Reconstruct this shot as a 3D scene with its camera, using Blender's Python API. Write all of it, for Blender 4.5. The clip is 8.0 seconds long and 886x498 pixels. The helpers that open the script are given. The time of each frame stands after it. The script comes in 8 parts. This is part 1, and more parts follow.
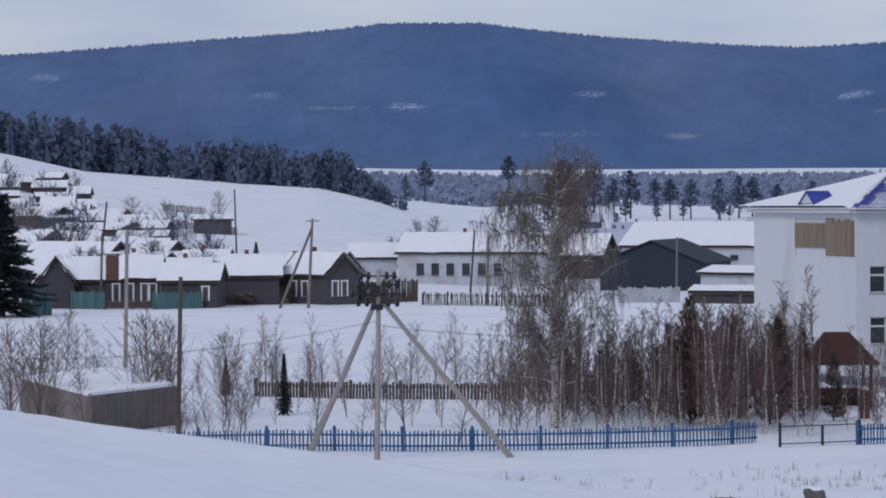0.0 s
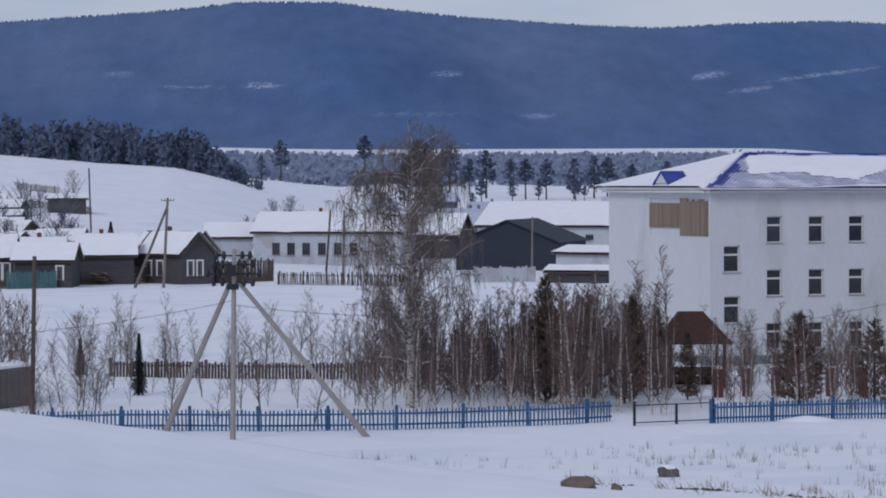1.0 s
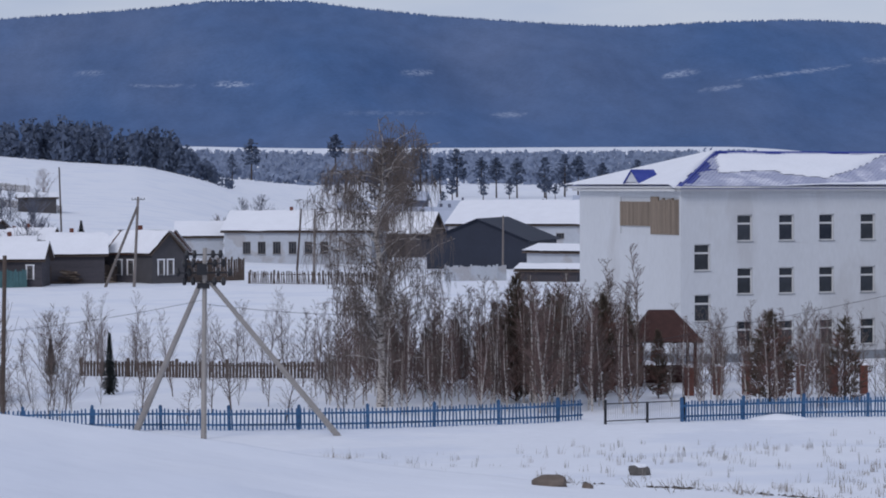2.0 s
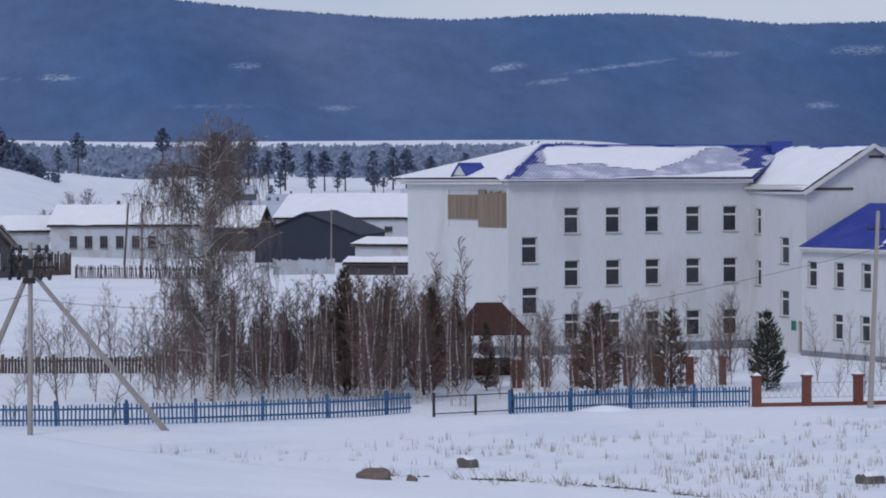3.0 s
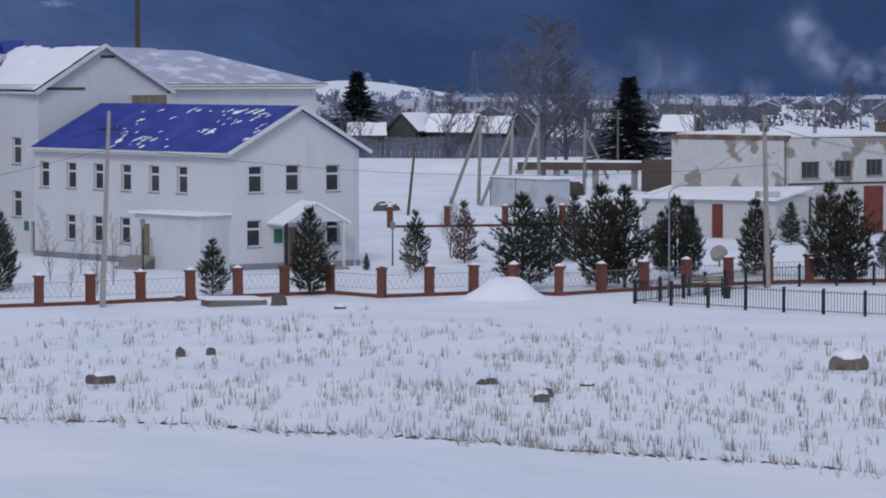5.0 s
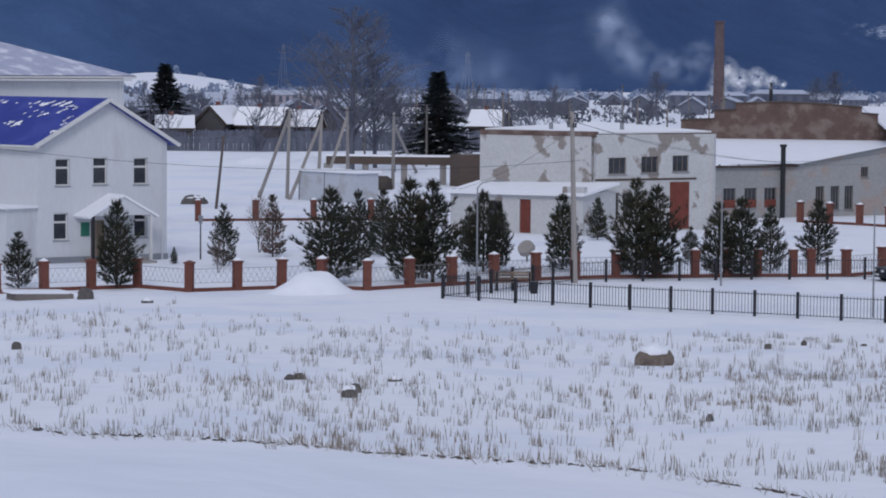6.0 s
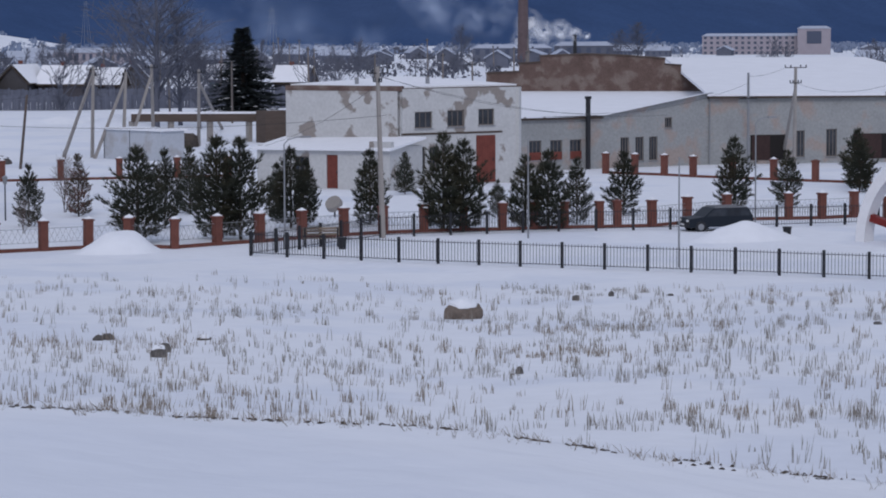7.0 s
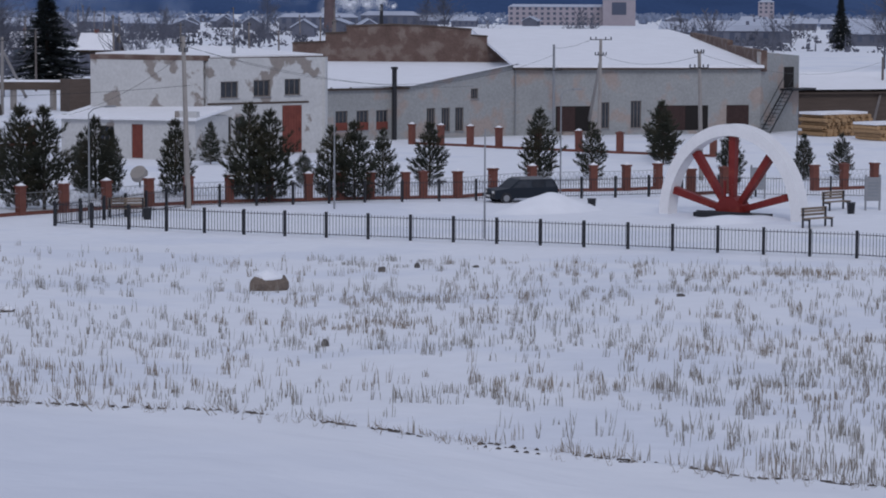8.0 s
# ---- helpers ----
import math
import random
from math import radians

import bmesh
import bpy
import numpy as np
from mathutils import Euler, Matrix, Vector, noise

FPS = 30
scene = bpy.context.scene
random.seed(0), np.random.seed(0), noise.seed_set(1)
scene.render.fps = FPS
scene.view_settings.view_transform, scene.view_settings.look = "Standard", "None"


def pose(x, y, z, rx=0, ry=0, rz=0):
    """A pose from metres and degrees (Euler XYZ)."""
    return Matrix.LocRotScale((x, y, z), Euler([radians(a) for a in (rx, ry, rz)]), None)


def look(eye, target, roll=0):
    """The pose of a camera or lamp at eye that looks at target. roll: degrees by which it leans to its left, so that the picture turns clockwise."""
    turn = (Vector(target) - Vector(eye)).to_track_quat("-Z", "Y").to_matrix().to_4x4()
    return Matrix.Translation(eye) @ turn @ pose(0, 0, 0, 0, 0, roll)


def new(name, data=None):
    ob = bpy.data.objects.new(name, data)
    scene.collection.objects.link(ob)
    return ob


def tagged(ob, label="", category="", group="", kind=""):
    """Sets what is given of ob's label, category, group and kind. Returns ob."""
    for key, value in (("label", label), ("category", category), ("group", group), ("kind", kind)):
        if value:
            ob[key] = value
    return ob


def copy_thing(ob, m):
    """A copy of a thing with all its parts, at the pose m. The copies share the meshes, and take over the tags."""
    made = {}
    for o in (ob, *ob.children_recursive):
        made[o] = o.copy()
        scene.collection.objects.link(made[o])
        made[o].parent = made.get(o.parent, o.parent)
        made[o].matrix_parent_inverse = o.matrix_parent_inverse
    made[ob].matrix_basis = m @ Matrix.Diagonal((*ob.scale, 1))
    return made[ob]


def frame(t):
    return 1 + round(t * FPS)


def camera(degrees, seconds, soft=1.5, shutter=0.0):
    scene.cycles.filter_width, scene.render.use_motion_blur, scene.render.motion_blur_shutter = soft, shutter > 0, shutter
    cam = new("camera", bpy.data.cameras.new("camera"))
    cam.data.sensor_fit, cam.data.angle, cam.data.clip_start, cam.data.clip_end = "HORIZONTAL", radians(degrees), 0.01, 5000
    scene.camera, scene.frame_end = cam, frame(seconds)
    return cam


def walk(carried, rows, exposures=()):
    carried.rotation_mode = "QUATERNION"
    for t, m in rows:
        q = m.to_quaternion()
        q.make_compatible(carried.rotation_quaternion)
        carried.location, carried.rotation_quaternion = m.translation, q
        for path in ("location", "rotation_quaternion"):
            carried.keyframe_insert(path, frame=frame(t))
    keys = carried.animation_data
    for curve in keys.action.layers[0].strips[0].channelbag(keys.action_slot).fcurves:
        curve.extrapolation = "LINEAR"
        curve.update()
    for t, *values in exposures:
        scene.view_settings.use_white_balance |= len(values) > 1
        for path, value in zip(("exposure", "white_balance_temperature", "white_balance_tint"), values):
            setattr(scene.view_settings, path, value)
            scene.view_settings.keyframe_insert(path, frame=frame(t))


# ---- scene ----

# ---- camera: held by hand on a snowy bank, panning to the right ----
cam = camera(17.82, 8.0, soft=1.9)
EYE = 11.5
STEPS = [
    (0.0, (0.00, 0.0, 11.50), -0.000, -0.959, -0.235),
    (0.5, (0.00, 0.0, 11.50), 1.980, -1.248, -0.083),
    (1.0, (0.00, 0.0, 11.50), 2.920, -1.382, -0.139),
    (1.2, (0.00, 0.0, 11.50), 2.991, -1.428, -0.059),
    (2.3, (0.00, 0.0, 11.50), 4.181, -1.381, -0.325),
    (2.5, (0.00, 0.0, 11.50), 4.874, -1.352, -0.373),
    (3.0, (0.03, 0.0, 11.50), 6.986, -1.559, -0.320),
    (3.5, (0.10, 0.0, 11.52), 9.590, -2.251, -0.102),
    (4.0, (0.19, 0.0, 11.54), 12.186, -3.082, 0.758),
    (4.5, (0.24, 0.0, 11.56), 17.275, -3.694, 0.331),
    (5.0, (0.26, 0.0, 11.58), 22.386, -3.663, -0.042),
    (5.2, (0.26, 0.0, 11.59), 23.612, -3.587, 0.144),
    (6.3, (0.26, 0.0, 11.65), 27.116, -4.040, 0.420),
    (6.5, (0.26, 0.0, 11.66), 27.823, -4.288, 0.366),
    (7.0, (0.26, 0.0, 11.67), 30.182, -4.690, -0.210),
    (7.5, (0.26, 0.0, 11.71), 32.107, -5.191, 0.039),
    (8.0, (0.26, 0.0, 11.76), 34.129, -5.312, 0.272),
]


def aim(place, yaw, pitch, roll):
    return pose(*place, 90 + pitch, 0, -yaw) @ pose(0, 0, 0, 0, 0, roll)


walk(cam, [(t, aim(p, yaw, pitch, roll)) for t, p, yaw, pitch, roll in STEPS], exposures=[(0.0, 0.03, 6180, 13), (1.0, -0.02, 6180, 13), (2.5, 0.14, 6180, 13), (4.0, 0.08, 6200, 13), (4.6, 0.0, 6200, 13), (5.2, 0.08, 6200, 13), (6.5, 0.06, 6200, 13), (8.0, -0.13, 6200, 14)])

# ---- light: high thin overcast ----
world = bpy.data.worlds.new("winter_sky")
scene.world = world
world.use_nodes = True
wn, wl = world.node_tree.nodes, world.node_tree.links
wn.clear()
sky = wn.new("ShaderNodeTexSky")
sky.sky_type, sky.sun_disc = "NISHITA", False
sky.sun_elevation, sky.sun_rotation = radians(36), radians(-147)
cloud_at = wn.new("ShaderNodeTexCoord")
cloud_map = wn.new("ShaderNodeMapping")
cloud_map.inputs["Scale"].default_value = (5, 5, 22)
cloud = wn.new("ShaderNodeTexNoise")
cloud.inputs["Scale"].default_value = 1.6
cloud.inputs["Detail"].default_value = 5
ramp = wn.new("ShaderNodeValToRGB")
ramp.color_ramp.elements[0].position, ramp.color_ramp.elements[0].color = 0.3, (3.7, 4.25, 5.6, 1)
ramp.color_ramp.elements[1].position, ramp.color_ramp.elements[1].color = 0.7, (5.2, 5.45, 6.1, 1)
veil = wn.new("ShaderNodeMixRGB")
veil.inputs[0].default_value = 0.85
back = wn.new("ShaderNodeBackground")
back.inputs["Strength"].default_value = 0.1
wout = wn.new("ShaderNodeOutputWorld")
wl.new(cloud_at.outputs["Generated"], cloud_map.inputs["Vector"])
wl.new(cloud_map.outputs[0], cloud.inputs["Vector"])
wl.new(cloud.outputs["Fac"], ramp.inputs[0])
wl.new(sky.outputs[0], veil.inputs[1])
wl.new(ramp.outputs[0], veil.inputs[2])
wl.new(veil.outputs[0], back.inputs["Color"])
wl.new(back.outputs[0], wout.inputs["Surface"])

sun = new("sun", bpy.data.lights.new("sun", "SUN"))
sun.data.energy, sun.data.angle, sun.data.color = 0.85, radians(18), (1.0, 0.95, 0.9)
sun.matrix_world = look((-34, -52, 46), (0, 0, 0))


# ---- materials ----
def mat(name, color, rough=0.8, metal=0.0, vary=0.15, scale=3.0, fine=40.0, bump=0.0, tint=None, amount=0.0, edge=0.1, per_piece=0.0, stretch=None, spec=0.3):
    """A procedural surface: base colour, variation at two scales, a second colour in patches and fine relief."""
    m = bpy.data.materials.new(name)
    m.use_nodes = True
    n, l = m.node_tree.nodes, m.node_tree.links
    bsdf = n["Principled BSDF"]
    bsdf.inputs["Roughness"].default_value, bsdf.inputs["Metallic"].default_value = rough, metal
    bsdf.inputs["Specular IOR Level"].default_value = spec
    at = n.new("ShaderNodeTexCoord")
    mp = n.new("ShaderNodeMapping")
    if stretch:
        mp.inputs["Scale"].default_value = stretch
    l.new(at.outputs["Object"], mp.inputs["Vector"])
    big, small = n.new("ShaderNodeTexNoise"), n.new("ShaderNodeTexNoise")
    big.inputs["Scale"].default_value, small.inputs["Scale"].default_value = scale, fine
    big.inputs["Detail"].default_value, small.inputs["Detail"].default_value = 6, 3
    for t in (big, small):
        l.new(mp.outputs[0], t.inputs["Vector"])
    last = None
    if tint:
        rmp = n.new("ShaderNodeMapRange")
        rmp.inputs[1].default_value, rmp.inputs[2].default_value = 0.62 - amount * 0.5, 0.62 - amount * 0.5 + edge
        l.new(big.outputs["Fac"], rmp.inputs[0])
        mix = n.new("ShaderNodeMixRGB")
        mix.inputs[1].default_value, mix.inputs[2].default_value = (*color, 1), (*tint, 1)
        l.new(rmp.outputs[0], mix.inputs[0])
        last = mix.outputs[0]
    add = n.new("ShaderNodeMath")
    add.operation = "ADD"
    l.new(big.outputs["Fac"], add.inputs[0])
    l.new(small.outputs["Fac"], add.inputs[1])
    value = n.new("ShaderNodeMapRange")
    value.inputs[1].default_value, value.inputs[2].default_value = 0.6, 1.4
    value.inputs[3].default_value, value.inputs[4].default_value = 1 - vary, 1 + vary
    l.new(add.outputs[0], value.inputs[0])
    hsv = n.new("ShaderNodeHueSaturation")
    if last:
        l.new(last, hsv.inputs["Color"])
    else:
        hsv.inputs["Color"].default_value = (*color, 1)
    if per_piece:
        info = n.new("ShaderNodeObjectInfo")
        isl = n.new("ShaderNodeNewGeometry")
        both = n.new("ShaderNodeMath")
        both.operation = "ADD"
        l.new(info.outputs["Random"], both.inputs[0])
        l.new(isl.outputs["Random Per Island"], both.inputs[1])
        pr = n.new("ShaderNodeMapRange")
        pr.inputs[2].default_value = 2.0
        pr.inputs[3].default_value, pr.inputs[4].default_value = 1 - per_piece, 1 + per_piece
        l.new(both.outputs[0], pr.inputs[0])
        mul = n.new("ShaderNodeMath")
        mul.operation = "MULTIPLY"
        l.new(pr.outputs[0], mul.inputs[0])
        l.new(value.outputs[0], mul.inputs[1])
        l.new(mul.outputs[0], hsv.inputs["Value"])
    else:
        l.new(value.outputs[0], hsv.inputs["Value"])
    l.new(hsv.outputs[0], bsdf.inputs["Base Color"])
    if bump:
        bp = n.new("ShaderNodeBump")
        bp.inputs["Strength"].default_value, bp.inputs["Distance"].default_value = 0.6, bump
        l.new(add.outputs[0], bp.inputs["Height"])
        l.new(bp.outputs[0], bsdf.inputs["Normal"])
    return m


SNOW = mat("snow", (0.80, 0.82, 0.87), 0.85, vary=0.05, scale=0.12, fine=1.3, bump=0.10, tint=(0.72, 0.75, 0.82), amount=0.25)
ROOF_SNOW = mat("roof_snow", (0.82, 0.83, 0.87), 0.85, vary=0.05, scale=0.6, fine=5, bump=0.03)
WHITEWASH = mat("whitewashed_wall", (0.575, 0.595, 0.625), 0.8, vary=0.06, scale=0.35, fine=6, bump=0.008, tint=(0.50, 0.51, 0.53), amount=0.12, stretch=(1, 1, 0.35))
PLINTH = mat("grey_plinth", (0.22, 0.24, 0.27), 0.8, vary=0.15, scale=1, fine=12)
BLUE_ROOF = mat("blue_metal_roof", (0.025, 0.045, 0.27), 0.45, vary=0.12, scale=0.7, fine=9, tint=(0.04, 0.06, 0.30), amount=0.3)
BLUE_PAINT = mat("blue_fence_paint", (0.036, 0.092, 0.19), 0.7, vary=0.25, scale=1.2, fine=25, tint=(0.05, 0.14, 0.29), amount=0.35, per_piece=0.2)
DARK_GLASS = mat("window_glass", (0.028, 0.033, 0.042), 0.18, vary=0.3, scale=0.7, fine=3, spec=0.45, per_piece=0.6)
FRAME_WHITE = mat("white_window_paint", (0.62, 0.62, 0.62), 0.6, vary=0.1)
BOARD = mat("raw_boards", (0.215, 0.172, 0.135), 0.85, vary=0.2, scale=1.5, fine=12, stretch=(4, 4, 0.6), per_piece=0.3, bump=0.004)
OLD_WOOD = mat("weathered_wood", (0.085, 0.065, 0.055), 0.9, vary=0.25, scale=1.0, fine=14, stretch=(0.5, 0.5, 4), per_piece=0.25, bump=0.01)
GREY_WOOD = mat("grey_wood", (0.17, 0.15, 0.14), 0.9, vary=0.25, scale=1.0, fine=14, per_piece=0.25)
CONCRETE = mat("concrete", (0.30, 0.28, 0.265), 0.85, vary=0.15, scale=1.5, fine=20, bump=0.005)
BRICK = mat("red_brick", (0.150, 0.058, 0.045), 0.85, vary=0.25, scale=2.5, fine=18, per_piece=0.2, bump=0.006)
BLACK_METAL = mat("black_metal", (0.02, 0.021, 0.026), 0.5, vary=0.2)
GREY_METAL = mat("grey_metal", (0.26, 0.27, 0.29), 0.5, metal=0.3, vary=0.15)
RED_PAINT = mat("red_paint", (0.17, 0.018, 0.016), 0.55, vary=0.15, scale=1.5, fine=10, tint=(0.20, 0.03, 0.022), amount=0.2)
WHITE_PAINT = mat("white_paint", (0.74, 0.74, 0.76), 0.6, vary=0.06, scale=1.2, fine=8)
ROCK = mat("rock", (0.105, 0.098, 0.094), 0.9, vary=0.35, scale=2.5, fine=12, bump=0.03)
GRASS = mat("dry_grass", (0.27, 0.228, 0.188), 0.9, vary=0.2, scale=0.15, fine=2, per_piece=0.35, tint=(0.25, 0.235, 0.215), amount=0.35)
PINE = mat("pine_needles", (0.036, 0.041, 0.030), 0.8, vary=0.3, scale=0.8, fine=6, per_piece=0.4, tint=(0.045, 0.042, 0.026), amount=0.3)
# Spruce green lightened to carry the haze in front of the tall trees.
SPRUCE = mat("hazed_spruce_needles", (0.040, 0.050, 0.052), 0.85, vary=0.3, scale=0.8, fine=6, per_piece=0.4)
RUSTY_PINE = mat("rusty_pine_needles", (0.185, 0.105, 0.09), 0.85, vary=0.3, scale=0.9, fine=6, per_piece=0.4, tint=(0.085, 0.068, 0.052), amount=0.42)
# Distant pines: pale blue haze is mixed into the needle colour.
FAR_PINE = mat("hazed_pines", (0.098, 0.124, 0.184), 0.95, vary=0.12, scale=0.05, fine=0.6, per_piece=0.12, spec=0.05)
TWIG = mat("bare_twigs", (0.125, 0.095, 0.085), 0.9, vary=0.2, per_piece=0.3)
RED_TWIG = mat("reddish_twigs", (0.128, 0.086, 0.080), 0.9, vary=0.2, per_piece=0.35)
GREY_TWIG = mat("grey_twigs", (0.135, 0.112, 0.102), 0.9, vary=0.2, per_piece=0.3)
BIRCH = mat("birch_bark", (0.50, 0.47, 0.45), 0.8, vary=0.3, scale=5, fine=14, tint=(0.06, 0.05, 0.045), amount=0.22, stretch=(1, 1, 2.2))
BARK = mat("dark_bark", (0.06, 0.047, 0.04), 0.9, vary=0.3, bump=0.01)


# ---- mesh tools ----
class Shape:
    """Gathers the vertices and faces of one mesh."""

    def __init__(self):
        self.v, self.f = [], []

    def add(self, verts, faces, m=None):
        k = len(self.v)
        self.v += [tuple(m @ Vector(p)) for p in verts] if m else [tuple(p) for p in verts]
        self.f += [[i + k for i in q] for q in faces]
        return self

    def box(self, x0, x1, y0, y1, z0, z1, m=None):
        v = [(x, y, z) for z in (z0, z1) for y in (y0, y1) for x in (x0, x1)]
        return self.add(v, [(0, 2, 3, 1), (4, 5, 7, 6), (0, 1, 5, 4), (2, 6, 7, 3), (0, 4, 6, 2), (1, 3, 7, 5)], m)

    def tube(self, p, q, r0, r1=None, n=6, caps=True):
        p, q = Vector(p), Vector(q)
        r1 = r0 if r1 is None else r1
        d = (q - p).normalized()
        a = d.orthogonal().normalized()
        b = d.cross(a)
        ring = [(a * math.cos(2 * math.pi * i / n) + b * math.sin(2 * math.pi * i / n)) for i in range(n)]
        faces = [(i, (i + 1) % n, n + (i + 1) % n, n + i) for i in range(n)]
        if caps:
            faces += [list(range(n - 1, -1, -1)), list(range(n, 2 * n))]
        return self.add([p + e * r0 for e in ring] + [q + e * r1 for e in ring], faces)

    def polytube(self, pts, radii, n=6):
        """A connected tube through points."""
        k = len(self.v)
        for i, p in enumerate(pts):
            d = (Vector(pts[min(i + 1, len(pts) - 1)]) - Vector(pts[max(i - 1, 0)])).normalized()
            a = d.cross(Vector((0.3, 1, 0.1))).normalized()
            b = d.cross(a)
            for j in range(n):
                t = 2 * math.pi * j / n
                self.v.append(tuple(Vector(p) + (a * math.cos(t) + b * math.sin(t)) * radii[i]))
        for i in range(len(pts) - 1):
            for j in range(n):
                self.f.append((k + i * n + j, k + i * n + (j + 1) % n, k + (i + 1) * n + (j + 1) % n, k + (i + 1) * n + j))
        self.f.append([k + j for j in range(n - 1, -1, -1)])
        self.f.append([k + (len(pts) - 1) * n + j for j in range(n)])
        return self

    def slab(self, corners, thick, m=None):
        """A flat plate with its top at the corners (counter-clockwise from above)."""
        c = [Vector(p) for p in corners]
        nrm = (c[1] - c[0]).cross(c[2] - c[0]).normalized()
        if nrm.z < 0:
            c.reverse()
            nrm = -nrm
        n = len(c)
        low = [p - nrm * thick for p in c]
        return self.add(c + low, [list(range(n)), list(range(2 * n - 1, n - 1, -1))] + [(i, n + i, n + (i + 1) % n, (i + 1) % n) for i in range(n)], m)

    def prism(self, outline, d0, d1, m=None):
        """An outline in (s, z) pushed through the depth d0 to d1; local axes s, depth, z."""
        n = len(outline)
        v = [(s, d0, z) for s, z in outline] + [(s, d1, z) for s, z in outline]
        return self.add(v, [list(range(n)), list(range(2 * n - 1, n - 1, -1))] + [(i, n + i, n + (i + 1) % n, (i + 1) % n) for i in range(n)], m)

    def data(self, name, material, smooth=False):
        me = bpy.data.meshes.new(name)
        me.from_pydata(self.v, [], self.f)
        me.materials.append(material)
        if smooth:
            me.polygons.foreach_set("use_smooth", [True] * len(me.polygons))
        me.update()
        return me


def thing(name, at, label, category, group="", kind="", turn=0.0):
    ob = new(name)
    ob.empty_display_size = 0.3
    ob.matrix_basis = pose(*at, 0, 0, turn)
    return tagged(ob, label, category, group, kind)


def part(name, shape, material, parent, label="", smooth=False, local=True, kind=""):
    """One mesh under a thing; shape may be a Shape or ready mesh data. local: coordinates are the thing's own; otherwise the world's."""
    me = shape.data(name, material, smooth) if isinstance(shape, Shape) else shape
    ob = new(name, me)
    ob.parent = parent
    if not local:
        top = parent
        m = top.matrix_basis.copy()
        while top.parent:
            top = top.parent
            m = top.matrix_basis @ m
        ob.matrix_basis = m.inverted()
    return tagged(ob, label, kind=kind)


def solid(name, shape, material, label, category, group="", kind="", smooth=False):
    ob = new(name, shape.data(name, material, smooth))
    return tagged(ob, label, category, group, kind)


def ease(a, b, x):
    t = min(1.0, max(0.0, (x - a) / (b - a)))
    return t * t * (3 - 2 * t)


def curve(table, x):
    if x <= table[0][0]:
        return table[0][1]
    for (a, p), (b, q) in zip(table, table[1:]):
        if x <= b:
            return p + (q - p) * (x - a) / (b - a)
    return table[-1][1]


# ---- the ground ----
BANK_R = 17.0
BANK = [(-40, 3.6), (-9, 4.07), (-4, 4.92), (0.5, 5.52), (5.7, 6.03), (9.6, 6.35), (12.5, 6.58), (17.5, 6.85), (22.5, 7.1), (28, 7.45), (30.3, 7.6), (34.2, 8.08), (37, 8.42), (40, 8.75), (43, 9.0), (80, 9.6)]
FOOT = [(-20, 122), (5, 124), (15, 132), (22, 138), (26, 134), (30, 124), (60, 122)]
HILL = [(-40, 28), (-14, 28), (-8.9, 24.8), (-7.2, 18.6), (-5.5, 16.4), (-4.05, 14.4), (-2.57, 12.9), (-1.9, 10.6), (-1.4, 8.6), (-0.6, 4.2), (0.8, 0), (60, 0)]


def ground(x, y):
    az, r = math.degrees(math.atan2(x, y)), math.hypot(x, y)
    if abs(az) > 90:
        az = math.copysign(90, az)
    foot = curve(FOOT, az)
    low = 0.04 * max(0.0, foot - r)
    low += 0.35 * noise.noise((x * 0.05, y * 0.05, 0)) * ease(20, 60, r) * (1 - ease(95, 125, r))
    behind = ease(60, 90, abs(az))
    left = (1 - ease(9, 19, az)) * (1 - behind)
    if r > 500:
        low += left * 0.0180 * max(0.0, r - 750) - (1 - left) * 0.008 * (r - 500)
    low += 13.5 * math.exp(-((az - 20.4) / (1.7 if az < 20.4 else 2.4)) ** 2 - ((r - 1600) / 280) ** 2)
    top = curve(HILL, az) * (1 - behind)
    if top > 0 and r > 300:
        low += top * (ease(310, 900, r) * 0.55 + 0.45 * min(1, max(0, (r - 330) / 520)) ) * (1 - 0.75 * ease(960, 1500, r))
    if r < 60:
        crest = EYE - BANK_R * math.tan(radians(curve(BANK, az) * (1 - behind) + 6.0 * behind))
        near = 9.9 + (crest - 9.9) * (r / BANK_R) ** 1.3 + 0.05 * noise.noise((x * 0.55, y * 0.55, 4)) - 0.03 * max(0.0, noise.noise((x * 1.3, y * 1.3, 2)) - 0.25) * 3 + 0.012 * noise.noise((x * 2.1, y * 2.1, 9))
        bank = near if r <= BANK_R else crest - (r - BANK_R) * 0.5 - 0.03
        low = max(low, bank)
    return low


def build_ground():
    azs = [-180, -150, -120, -90, -70, -50, -35, -25] + [a * 0.25 for a in range(-72, 200)] + [55, 65, 80, 100, 125, 150, 180]
    rs = [0.3, 2, 4, 6, 8, 9.5] + [10.5 + 0.3 * i for i in range(22)] + [16.9, 17.0, 17.1, 17.4, 18, 20, 24, 30, 38, 46] + [54 + 2.5 * i for i in range(44)] + [165 + 8 * i for i in range(20)] + [330 * 1.035 ** i for i in range(78)]
    sh = Shape()
    for r in rs:
        for a in azs:
            x, y = r * math.sin(radians(a)), r * math.cos(radians(a))
            sh.v.append((x, y, ground(x, y)))
    n = len(azs)
    for j in range(len(rs) - 1):
        for i in range(n - 1):
            k = j * n + i
            sh.f.append((k, k + 1, k + n + 1, k + n))
    sh.f.append(list(range(n - 1, -1, -1)))
    return solid("ground", sh, SNOW, "snow-covered ground sloping to a village", "ground", kind="structure", smooth=True)


build_ground()

